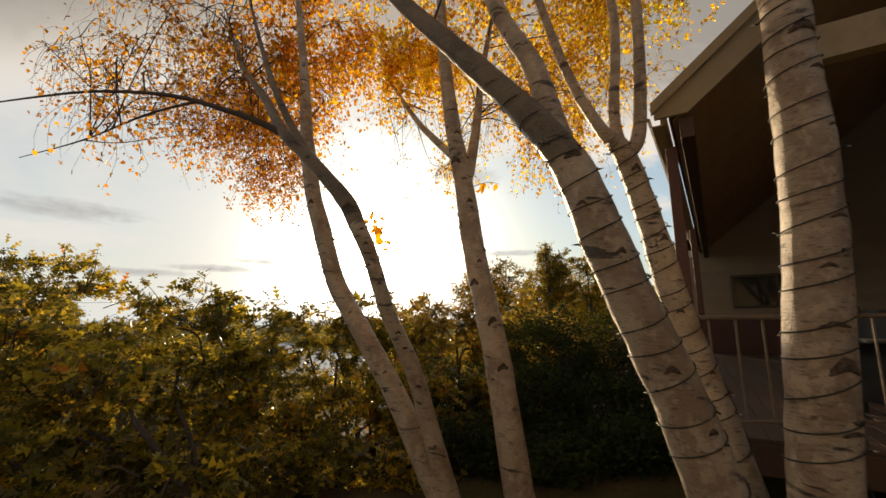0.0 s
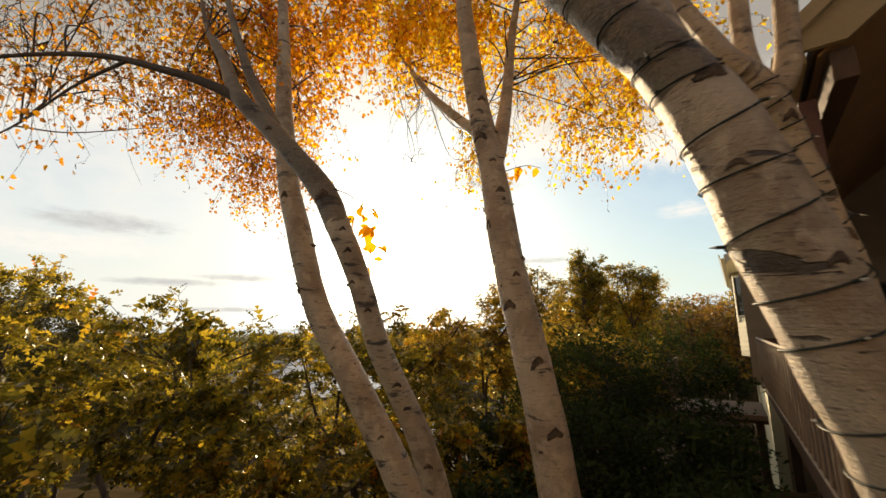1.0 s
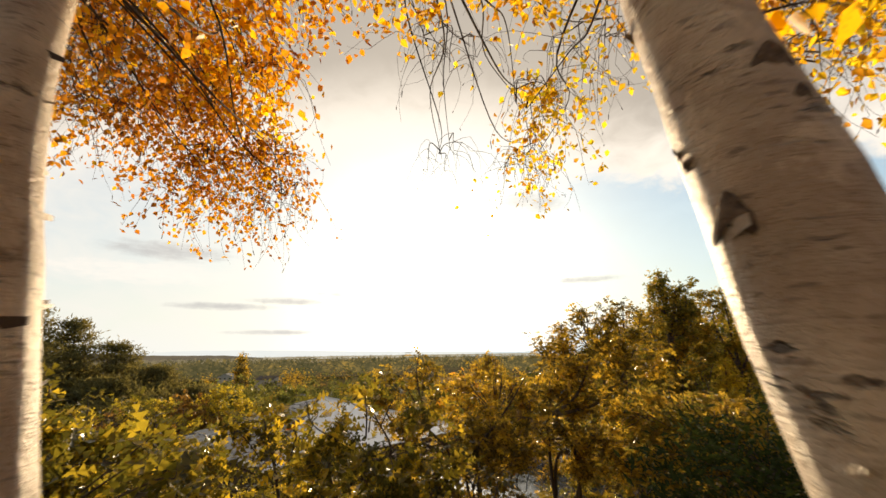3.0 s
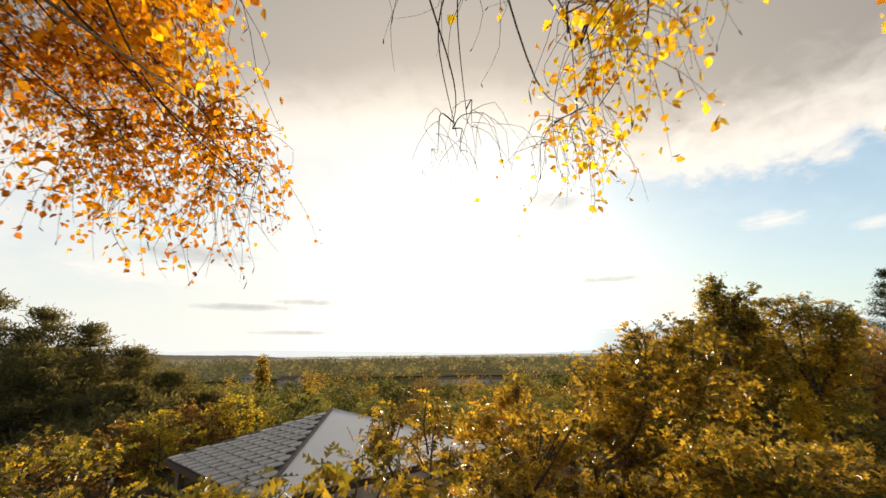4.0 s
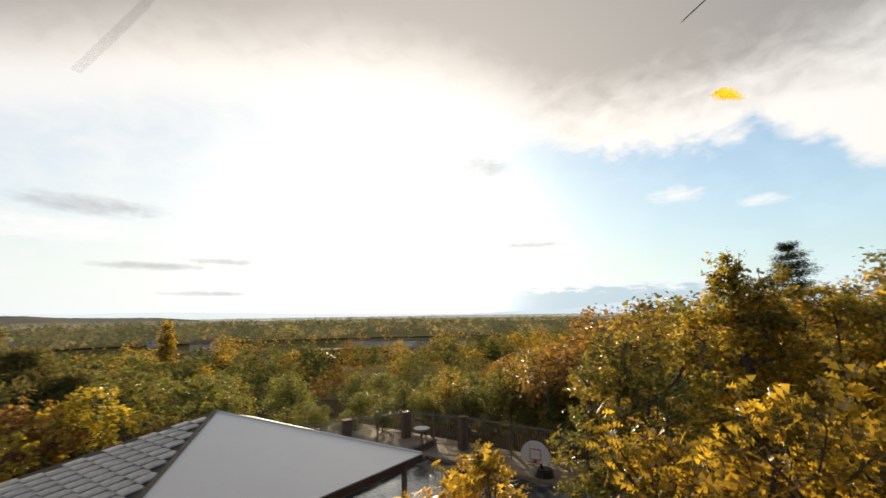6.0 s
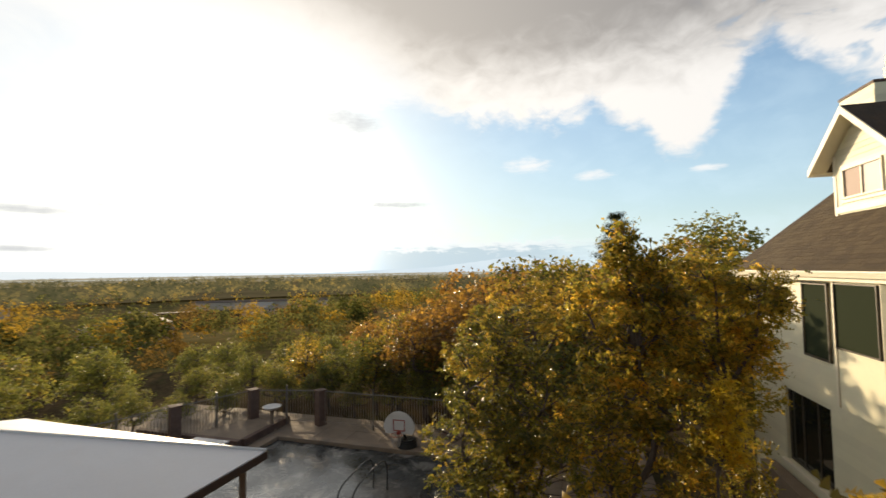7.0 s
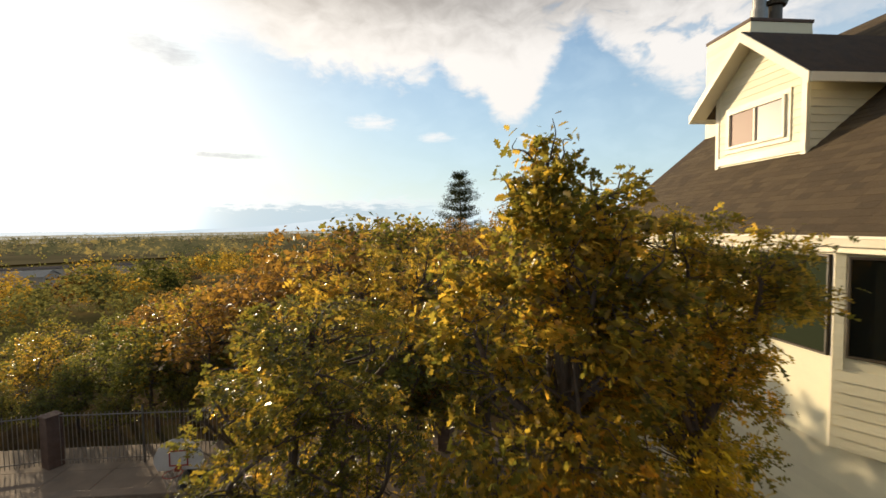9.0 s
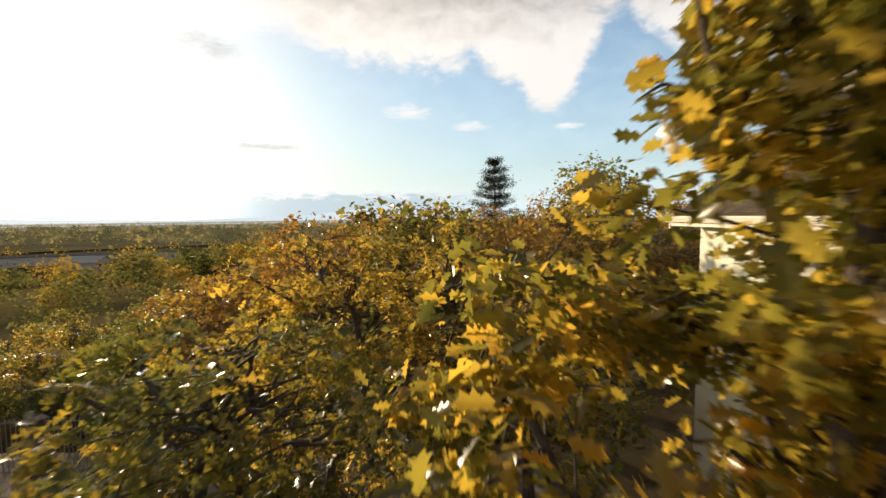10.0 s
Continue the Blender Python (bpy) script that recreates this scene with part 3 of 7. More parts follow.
def box(name, size, at, material, parent, label="", bevel=0.006, turn=None):
    bm = box_bm(bmesh.new(), size, bevel=min(bevel, min(size) * 0.3))
    m = Matrix.Translation(at)
    if turn is not None:
        m = m @ turn
    return part(name, bm, material, parent, label, m)


def rod_between(name, a, b, r, material, parent, label="", sides=8):
    a, b = Vector(a), Vector(b)
    d = b - a
    bm = cyl_bm(bmesh.new(), r, r, d.length, sides=sides)
    return part(name, bm, material, parent, label, Matrix.Translation((a + b) / 2) @ d.to_track_quat("Z", "Y").to_matrix().to_4x4(), smooth=False)


def prism(name, outline, thick, material, parent, label="", m=None, bevel=0.0):
    """An outline in local x and z, extruded by thick along y."""
    bm = bmesh.new()
    f = bm.faces.new([bm.verts.new((x, 0, z)) for x, z in outline])
    r = bmesh.ops.extrude_face_region(bm, geom=[f])
    bmesh.ops.translate(bm, verts=[v for v in r["geom"] if isinstance(v, bmesh.types.BMVert)], vec=(0, thick, 0))
    bmesh.ops.recalc_face_normals(bm, faces=bm.faces)
    if bevel:
        bmesh.ops.bevel(bm, geom=list(bm.edges), offset=bevel, segments=1, affect="EDGES")
    return part(name, bm, material, parent, label, m)


def tube_arrays(path, radii, sides=8, rough=0.0, rng=None, closed=True):
    """A tapering tube along a path: vertices and quads."""
    P = np.asarray(path, float)
    R = np.asarray(radii, float)
    n = len(P)
    T = np.gradient(P, axis=0)
    T /= np.linalg.norm(T, axis=1)[:, None] + 1e-9
    ref = np.where(np.abs(T[:, :1]) < 0.8, [[1.0, 0, 0]], [[0, 1.0, 0]])
    A = np.cross(T, ref)
    A /= np.linalg.norm(A, axis=1)[:, None] + 1e-9
    B = np.cross(T, A)
    ang = np.linspace(0, 2 * np.pi, sides, endpoint=False)
    rr = np.ones((n, sides))
    if rough and rng is not None:
        k = rng.normal(0, 1, (n, sides))
        for _ in range(2):
            k = (k + np.roll(k, 1, 1) + np.roll(k, -1, 1)) / 3
            k[1:-1] = (k[1:-1] + k[:-2] + k[2:]) / 3
        rr += rough * k * 3
    V = P[:, None] + R[:, None, None] * rr[..., None] * (np.cos(ang)[None, :, None] * A[:, None] + np.sin(ang)[None, :, None] * B[:, None])
    V = V.reshape(-1, 3)
    i = np.arange(n - 1)[:, None] * sides
    j = np.arange(sides)[None]
    Q = np.stack([i + j, i + (j + 1) % sides, i + sides + (j + 1) % sides, i + sides + j], -1).reshape(-1, 4)
    return V, Q


def join_arrays(items):
    vs, fs, o = [], [], 0
    for v, f in items:
        vs.append(v)
        fs.append(f + o)
        o += len(v)
    return np.concatenate(vs), np.concatenate(fs)


def spline(points, steps):
    """Catmull-Rom through points; the last axis may hold more than three values."""
    P = np.asarray(points, float)
    P = np.vstack([2 * P[0] - P[1], P, 2 * P[-1] - P[-2]])
    out = []
    for i in range(1, len(P) - 2):
        t = np.linspace(0, 1, steps, endpoint=False)[:, None]
        a, b, c, d = P[i - 1], P[i], P[i + 1], P[i + 2]
        out.append(0.5 * (2 * b + (c - a) * t + (2 * a - 5 * b + 4 * c - d) * t ** 2 + (3 * b - a - 3 * c + d) * t ** 3))
    return np.vstack(out + [P[-2][None]])


KITE = (np.array([[0, 0, 0], [0.34, 0.5, 0.09], [0, 1, 0], [-0.34, 0.5, 0.09]]), np.array([[0, 1, 2], [0, 2, 3]]))
BIRCH = (np.array([[0, 0, 0], [0.36, 0.32, 0.08], [0.25, 0.66, 0.06], [0, 1, -0.06], [-0.25, 0.66, 0.06], [-0.36, 0.32, 0.08]]), np.array([[0, 1, 2], [0, 2, 3], [0, 3, 4], [0, 4, 5]]))
OAK = (np.array([[0, 0, 0], [0, 0.42, -0.01], [0, 0.72, -0.03], [0, 1, -0.07], [0.22, 0.40, 0.06], [0.30, 0.70, 0.06], [0.15, 0.96, 0.0], [-0.22, 0.40, 0.06], [-0.30, 0.70, 0.06], [-0.15, 0.96, 0.0]]),
       np.array([[0, 4, 1], [1, 5, 2], [2, 6, 3], [0, 1, 7], [1, 2, 8], [2, 3, 9]]))


def lobed_leaf():
    """An oak leaf with three lobes a side, folded a little along its midrib."""
    rib = [(0, 0, 0), (0, 0.34, -0.01), (0, 0.58, -0.02), (0, 0.82, -0.04), (0, 1, -0.08)]
    side = [(0.22, 0.22, 0.05), (0.10, 0.34, 0.02), (0.32, 0.50, 0.07), (0.14, 0.58, 0.02), (0.27, 0.80, 0.03), (0.11, 0.82, -0.02)]
    tris = [(0, 5, 6), (0, 6, 1), (1, 6, 7), (1, 7, 8), (1, 8, 2), (2, 8, 9), (2, 9, 10), (2, 10, 3), (3, 10, 4)]
    flip = [tuple(q + 6 if q > 4 else q for q in reversed(t)) for t in tris]
    return np.array(rib + side + [(-x, y, z) for x, y, z in side]), np.array(tris + flip)


LOBED = lobed_leaf()


def leaves(rng, where, size, shape, droop=0.3, spread=0.35):
    """Leaves of one shape at the given places, turned at random: vertices and triangles."""
    n = len(where)
    V, T = shape
    d = rng.normal(0, 1, (n, 3))
    d[:, 2] = d[:, 2] * 0.6 - droop
    d /= np.linalg.norm(d, axis=1)[:, None]
    up = rng.normal(0, 1, (n, 3)) * 0.8 + [0, 0, 0.8]
    x = np.cross(d, up)
    x /= np.linalg.norm(x, axis=1)[:, None] + 1e-9
    z = np.cross(x, d)
    s = size * (1 + spread * rng.normal(0, 0.7, n)).clip(0.45, 1.8)
    W = where[:, None] + s[:, None, None] * (V[None, :, :1] * x[:, None] + V[None, :, 1:2] * d[:, None] + V[None, :, 2:] * z[:, None])
    F = (np.arange(n)[:, None, None] * len(V) + T[None]).reshape(-1, 3)
    return W.reshape(-1, 3), F


def ball(rng, n, centre, radius, shell=0.5):
    """Places in an ellipsoid, thicker towards its skin."""
    d = rng.normal(0, 1, (n, 3))
    d /= np.linalg.norm(d, axis=1)[:, None]
    r = shell + (1 - shell) * rng.random(n) ** 0.6
    return np.asarray(centre) + d * r[:, None] * np.asarray(radius)


def broadleaf(name, seed, label, category, base, blobs, clumps, per, size, shape, leaf_mat, bark=None, group="", trunk_r=0.12, clump_r=0.3, stems=1, droop=0.2, m=None, twig_steps=2, shoots=0):
    """A tree or shrub: stems, limbs to each mass of the crown, twigs to each clump, many single leaves. blobs: centre and radii, from the base."""
    rng = np.random.default_rng(seed)
    ob = thing(name, label, category, m if m is not None else Matrix.Translation(base), group)
    bark = bark or M_OAKBARK
    limbs, where = [], []
    total = sum(np.prod(b[1]) ** (2 / 3) for b in blobs)
    tops = max(b[0][2] for b in blobs)
    roots = [np.array([0, 0, -0.3])] + [np.array([*rng.normal(0, 0.35, 2), -0.3]) for _ in range(stems - 1)]
    trunks = []
    for r0 in roots:
        mid = np.mean([b[0] for b in blobs], axis=0)
        end = np.array([mid[0] * 0.7 + r0[0] * 0.8 + rng.normal(0, 0.15), mid[1] * 0.7 + r0[1] * 0.8 + rng.normal(0, 0.15), tops * 0.75])
        pts = np.linspace(r0, end, 5)
        pts[1:-1, :2] += rng.normal(0, 0.08 * tops / 3, (3, 2))
        p = spline(pts, 5)
        trunks.append(p)
        limbs_r = np.linspace(trunk_r / stems ** 0.5, trunk_r * 0.3, len(p))
        limbs_r[0] *= 1.3
        me = mesh_of("trunk", *tube_arrays(p, limbs_r, 10, 0.08, rng), bark, True)
        part_mesh("trunk", me, ob, "grey-brown furrowed bark")
    for c, r in blobs:
        c, r = np.array(c, float), np.array(r, float) * np.ones(3)
        tr = trunks[rng.integers(len(trunks))]
        k = int(np.clip(np.argmin(np.abs(tr[:, 2] - (c[2] - r[2] * 1.1))), 3, len(tr) - 1))
        tip = c + rng.normal(0, 0.25, 3) * r + [0, 0, r[2] * 0.55]
        fork = spline([tr[k], tr[k] * 0.45 + c * 0.55 + rng.normal(0, 0.2, 3) * r - [0, 0, 0.15 * r[2]], c + rng.normal(0, 0.15, 3) * r, tip], 5)
        me = mesh_of("limb", *tube_arrays(fork, np.linspace(trunk_r * 0.45, trunk_r * 0.07, len(fork)), 7, 0.05, rng), bark, True)
        part_mesh("limb", me, ob)
        nc = max(3, int(clumps * np.prod(r) ** (2 / 3) / total))
        cc = ball(rng, nc, c, r, 0.35)
        for q in cc:
            fk = fork[len(fork) // 3:]
            low = fk[fk[:, 2] < q[2] + 0.1 * r[2]]
            low = low if len(low) else fk[:1]
            a = low[np.argmin(np.linalg.norm(low - q, axis=1) + rng.random(len(low)) * 0.3 * r[0])]
            w = spline([a, a + (q - a) * 0.5 + rng.normal(0, 0.10, 3) * r + [0, 0, 0.05 * r[2]], q + (q - a) * 0.1], twig_steps)
            limbs.append(tube_arrays(w, np.linspace(trunk_r * 0.085, trunk_r * 0.025, len(w)), 3))
        q = np.repeat(cc, per, 0)
        where.append(q + rng.normal(0, 1, q.shape) * clump_r * np.array([0.55, 0.55, 0.42]))
    # leafy shoots that stand out of the top of the crown
    for _ in range(shoots):
        c, r = blobs[rng.integers(len(blobs))]
        r = np.array(r, float) * np.ones(3)
        d = rng.normal(0, 1, 3) * [1, 1, 0.4] + [0, 0, 1.1]
        d /= np.linalg.norm(d)
        a = np.array(c) + d * r * 0.8
        ln = rng.uniform(0.12, 0.30)
        e = a + (d * [0.6, 0.6, 1] + rng.normal(0, 0.15, 3)) * ln
        w = spline([a - d * r * 0.4, a, (a + e) / 2 + rng.normal(0, 0.05, 3), e], 4)
        limbs.append(tube_arrays(w, np.linspace(trunk_r * 0.12, trunk_r * 0.03, len(w)), 4))
        k = int(26 * ln / 0.5)
        where.append(w[rng.integers(len(w) // 3, len(w), k)] + rng.normal(0, 0.055, (k, 3)))
    v, f = join_arrays(limbs)
    tagged(part_mesh("twig_work", mesh_of("twig_work", v, f, bark, True), ob, "thin dark twigs"), kind="stuff")
    part_mesh("crown", mesh_of("crown", *leaves(rng, np.concatenate(where), size, shape, droop), leaf_mat), ob)
    return ob


def S(v):
    v = np.clip(v, 0, 1)
    return v * v * (3 - 2 * v)


def ground_z(x, y):
    """Height of the hillside: a terrace by the house, a flat pool yard below it, then the fall to the valley."""
    x, y = np.asarray(x, float), np.asarray(y, float)
    z = 3.2 * (1 - S((y - 5) / 14))
    d = y - 0.55 * x
    z = z + 4.5 * S((x - 5) / 20) * S((y - 32) / 12) * (1 - S((np.hypot(x, y) - 90) / 200))
    z = z - 9 * S((d - 37) / 50) - 10 * S((d - 80) / 220)
    return z

# ---- the hillside, the valley and the far distance ----
def build_ground():
    u = np.linspace(-8.0, 8.0, 231)
    xs = 1.5 * np.sinh(u) - 2.0
    ys = 1.5 * np.sinh(u) + 22.0
    X, Y = np.meshgrid(xs, ys, indexing="ij")
    Z = ground_z(X, Y)
    Z = Z + 0.06 * np.sin(X * 1.7 + 0.6 * Y) * np.cos(Y * 1.3) * (np.hypot(X, Y - 22) < 80)
    yard = (S((Y - 20.0) / 2) * S((36 - Y) / 2) * S((X + 16) / 2) * S((14 - X) / 2))
    Z = Z * (1 - yard) + np.minimum(Z, -0.10) * yard
    # basin of the pool
    lx = (X + 2.55) * 0.845 - (Y - 31.35) * 0.535
    ly = (X + 2.55) * 0.535 + (Y - 31.35) * 0.845
    Z = Z - 0.4 * S((lx + 0.2) / 0.7) * S((9.8 - lx) / 0.7) * S((ly + 6.4) / 0.7) * S((0.2 - ly) / 0.7)
    nx, ny = X.shape
    i = np.arange(nx - 1)[:, None] * ny + np.arange(ny - 1)[None]
    Q = np.stack([i, i + ny, i + ny + 1, i + 1], -1).reshape(-1, 4)
    me = mesh_of("ground", np.stack([X, Y, Z], -1).reshape(-1, 3), Q, [M_GROUND, M_VALLEY], True)
    far = np.hypot(X[:-1, :-1], Y[:-1, :-1] - 22).ravel() > 75
    me.polygons.foreach_set("material_index", far.astype(np.int32))
    tagged(new("ground", me), "leaf-strewn hillside falling to a wooded valley", "ground", kind="structure")


def mountain(name, az1, az2, dist, heights, mat, seed, label):
    rng = np.random.default_rng(seed)
    az = np.radians(np.linspace(az1, az2, 90))
    hs = np.interp(np.linspace(0, 1, 90), np.linspace(0, 1, len(heights)), heights)
    jag = np.convolve(rng.normal(0, 1, 98), np.ones(5) / 5, "same")[4:94]
    hs = hs * (1 + 0.10 * jag)
    rows = []
    for k, (dd, hk) in enumerate(((0, 0), (120, 0.35), (260, 0.75), (420, 1.0), (700, 0.5), (800, 0))):
        wob = np.convolve(rng.normal(0, 1, 94), np.ones(5) / 5, "same")[2:92]
        r = dist + dd + 40 * wob
        rows.append(np.stack([np.sin(az) * r, np.cos(az) * r, -60 + (hs + 45) * hk * (1 + 0.06 * wob * (0 < k < 3))], -1))
    V = np.stack(rows)
    a, b = V.shape[:2]
    i = np.arange(a - 1)[:, None] * b + np.arange(b - 1)[None]
    Q = np.stack([i, i + 1, i + b + 1, i + b], -1).reshape(-1, 4)
    tagged(new(name, mesh_of(name, V.reshape(-1, 3), Q, mat, True)), label, "mountain", kind="structure")


build_ground()
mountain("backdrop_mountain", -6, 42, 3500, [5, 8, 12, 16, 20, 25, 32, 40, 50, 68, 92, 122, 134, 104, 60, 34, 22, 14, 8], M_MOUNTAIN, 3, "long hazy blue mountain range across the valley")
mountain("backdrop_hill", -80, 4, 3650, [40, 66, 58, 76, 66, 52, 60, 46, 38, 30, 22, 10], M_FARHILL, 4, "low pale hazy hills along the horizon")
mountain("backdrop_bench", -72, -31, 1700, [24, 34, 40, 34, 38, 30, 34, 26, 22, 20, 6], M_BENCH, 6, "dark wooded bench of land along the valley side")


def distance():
    """Flat rings of plain beyond the near valley, painted hazier ring by ring."""
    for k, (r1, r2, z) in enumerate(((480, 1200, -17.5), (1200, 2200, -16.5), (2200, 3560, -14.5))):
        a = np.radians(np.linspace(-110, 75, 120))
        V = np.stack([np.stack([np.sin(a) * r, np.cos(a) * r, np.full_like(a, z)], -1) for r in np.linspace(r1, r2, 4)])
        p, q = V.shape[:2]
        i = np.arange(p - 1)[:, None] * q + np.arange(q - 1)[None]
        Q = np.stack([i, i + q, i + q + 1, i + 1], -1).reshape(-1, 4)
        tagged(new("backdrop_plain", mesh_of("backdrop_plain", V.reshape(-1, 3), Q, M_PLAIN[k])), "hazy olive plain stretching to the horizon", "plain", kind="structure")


distance()

# ---- the house ----
HOUSE = pose(8.894, 15.468, -0.54, 0, 0, 59.25) @ Matrix.Scale(1.077, 4)      # local x along the long wall, y outward, z up
DECK = pose(8.36, 15.35, 0, 0, 0, 60)        # the covered deck before the cross wall
PORCH = pose(8.71, 15.15, -0.07, 0, 0, 58.1)     # the roof over the deck
house = thing("house", "cream lap-sided house with brown shingle roof and gabled dormers", "house", HOUSE)
EAVE_Y, EAVE_Z, PITCH, RIDGE_Y = 0.42, 7.03, 0.80, -6.0


def roof_z(y):
    return EAVE_Z + (EAVE_Y - y) * PITCH


def boards(parent, x1, x2, z1, z2, y, step, material, m=None, holes=(), thick=0.016, gable=None):
    """Lapped boards, each tilted, along local x on a face at y; holes are (x1, x2, z1, z2); gable gives the x range at a height."""
    z = z1
    while z < z2 - 0.02:
        top = min(z + step, z2)
        lo, hi = x1, x2
        if gable:
            lo, hi = gable(top - 0.01)
        spans = [(lo, hi)]
        for a, b, c, d in holes:
            if top > c + 0.01 and z < d - 0.01:
                spans = [s for l, h in spans for s in ((l, min(h, a)), (max(l, b), h)) if s[1] - s[0] > 0.03]
        for l, h in spans:
            if h - l < 0.05:
                continue
            v = [(l, y, z), (h, y, z), (h, y + thick, z), (l, y + thick, z), (l, y, top + 0.01), (h, y, top + 0.01), (h, y + 0.004, top + 0.01), (l, y + 0.004, top + 0.01)]
            f = [(0, 1, 2, 3), (4, 7, 6, 5), (3, 2, 6, 7), (0, 4, 5, 1), (0, 3, 7, 4), (1, 5, 6, 2)]
            f = [tuple(reversed(q)) for q in f]
            part_mesh("board", mesh_of("board", v, f, material), parent, m=m)
        z = top


def window(parent, name, x1, x2, z1, z2, y, pane_mats, frame_mat, label, m=None, deep=0.05, bars=1, rim=0.06):
    """A framed window on a face at y, with panes side by side set back in the frame."""
    w, h = x2 - x1, z2 - z1
    bm = bmesh.new()
    def ring(o, yy):
        return [bm.verts.new(c) for c in ((x1 + o, yy, z1 + o), (x2 - o, yy, z1 + o), (x2 - o, yy, z2 - o), (x1 + o, yy, z2 - o))]
    a, b, c, d, e = ring(0, y), ring(0, y + deep - 0.006), ring(0.006, y + deep), ring(rim - 0.006, y + deep), ring(rim, y)
    for p, q in ((a, b), (b, c), (c, d), (d, e), (e, a)):
        for k in range(4):
            bm.faces.new((p[k], p[(k + 1) % 4], q[(k + 1) % 4], q[k]))
    bmesh.ops.recalc_face_normals(bm, faces=bm.faces)
    fr = part(name, bm, frame_mat, parent, label, m)
    for k in range(1, bars):
        part("mullion", box_bm(bmesh.new(), (0.045, deep * 0.8, h - 2 * rim), (x1 + w * k / bars, y + deep * 0.45, z1 + h / 2), 0.005), frame_mat, fr)
    for k in range(bars):
        bm = box_bm(bmesh.new(), (w / bars - rim * 0.9, 0.008, h - rim * 1.9), (x1 + w * (k + 0.5) / bars, y + 0.016, z1 + h / 2))
        part("pane", bm, pane_mats[k % len(pane_mats)], fr)
    return fr


def build_house():
    # long wall with the opening of the lower window
    bm = bmesh.new()
    for x1, x2, z1, z2 in ((-3.0, 2.88, -0.6, 6.95), (2.88, 4.8, -0.6, 2.3), (2.88, 4.8, 4.1, 6.95), (4.8, 6.6, -0.6, 6.95)):
        box_bm(bm, (x2 - x1, 0.2, z2 - z1), ((x1 + x2) / 2, -0.12, (z1 + z2) / 2))
    wall = part("wall", bm, M_CREAM, house, "sunlit cream lap-sided wall")
    boards(wall, -3.0, 6.6, 0.4, 6.9, -0.02, 0.20, M_CREAM, holes=((2.82, 4.86, 2.24, 4.16), (0.0, 1.9, 4.44, 6.95)))
    # far gable wall and the near cross wall
    for x, name, lab in ((6.5, "gable_wall", "cream gable wall"), (-2.9, "cross_wall", "shaded tan cross wall beside the deck")):
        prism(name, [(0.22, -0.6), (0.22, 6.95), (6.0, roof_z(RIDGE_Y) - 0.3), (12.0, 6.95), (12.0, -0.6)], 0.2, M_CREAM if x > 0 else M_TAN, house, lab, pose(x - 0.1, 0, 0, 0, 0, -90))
    # lower window
    window(house, "window", 2.88, 4.8, 2.3, 4.1, -0.14, [M_GLASS_DARK], M_FRAME, "dark lower-floor window with bronze frame", bars=3)
    box("sill", (2.1, 0.12, 0.06), (3.84, 0.03, 2.26), M_TRIM, house)
    window(house, "window", 2.66, 3.66, 5.12, 6.80, -0.003, [M_GLASS_GREEN], M_FRAME, "tall upper window with a dark green pane", rim=0.05)
    box("ledge", (3.0, 0.34, 0.9), (3.9, 0.2, 1.55), M_CONCRETE, house, "pale low planter wall below the window")
    # bay: front A, slanted side B
    bay = prism("bay", [(0.0, 0.004), (0.54, 0.33), (1.87, 0.33), (1.97, 0.004)], 2.5, M_CREAM, house, "projecting cream bay under the eave", pose(0, 0, 6.94, -90, 0, 0))
    window(house, "window", 0.60, 1.80, 5.58, 6.84, 0.335, [M_GLASS_GREEN], M_FRAME, "bay window with a dark green pane", rim=0.032)
    side = pose(0, 0, 0, 0, 0, math.degrees(math.atan2(0.33, 0.54)))
    L = math.hypot(0.54, 0.33)
    boards(bay, 0.0, L + 0.012, 4.46, 6.86, 0.006, 0.14, M_CREAM, pose(0, 0, 6.94, -90, 0, 0).inverted() @ side, holes=((0.07, L - 0.08, 5.56, 6.85),), thick=0.028)
    window(house, "window", 0.09, L - 0.10, 5.6, 6.82, 0.008, [M_GLASS_DARK], M_FRAME, "tall dark bay side window", side, rim=0.035)
    box("corner_board", (0.035, 0.03, 2.48), (0.565, 0.338, 5.69), M_TRIM, house)
    box("corner_board", (0.07, 0.04, 2.48), (1.86, 0.335, 5.69), M_TRIM, house)
    # eave: soffit, fascia, gutter
    box("soffit", (9.8, 0.44, 0.03), (1.95, 0.20, 6.93), M_TRIM, house)
    box("fascia", (9.9, 0.03, 0.2), (1.95, EAVE_Y + 0.005, 6.97), M_TRIM, house)
    g = [(0.0, 0.0), (0.0, 0.11), (0.015, 0.11), (0.015, 0.015), (0.085, 0.015), (0.10, 0.10), (0.125, 0.11), (0.13, 0.095), (0.115, 0.09), (0.095, 0.0)]
    prism("gutter", g, 10.0, M_TRIM, house, "long cream metal gutter", pose(6.95, EAVE_Y + 0.022, 6.95, 0, 0, 90))
    # main roof: two slopes with thickness
    for name, sgn in (("roof", 1), ("roof_back", -1)):
        e_y, r_y = (EAVE_Y, RIDGE_Y) if sgn > 0 else (2 * RIDGE_Y - EAVE_Y, RIDGE_Y)
        zr = roof_z(RIDGE_Y)
        o = [(e_y, EAVE_Z), (r_y, zr), (r_y, zr - 0.16), (e_y, EAVE_Z - 0.12)]
        ob = prism(name, o, 10.1, M_SHINGLE, house, "brown asphalt shingle roof slope", pose(6.95, 0, 0, 0, 0, 90))
        if sgn > 0:
            main_roof = ob
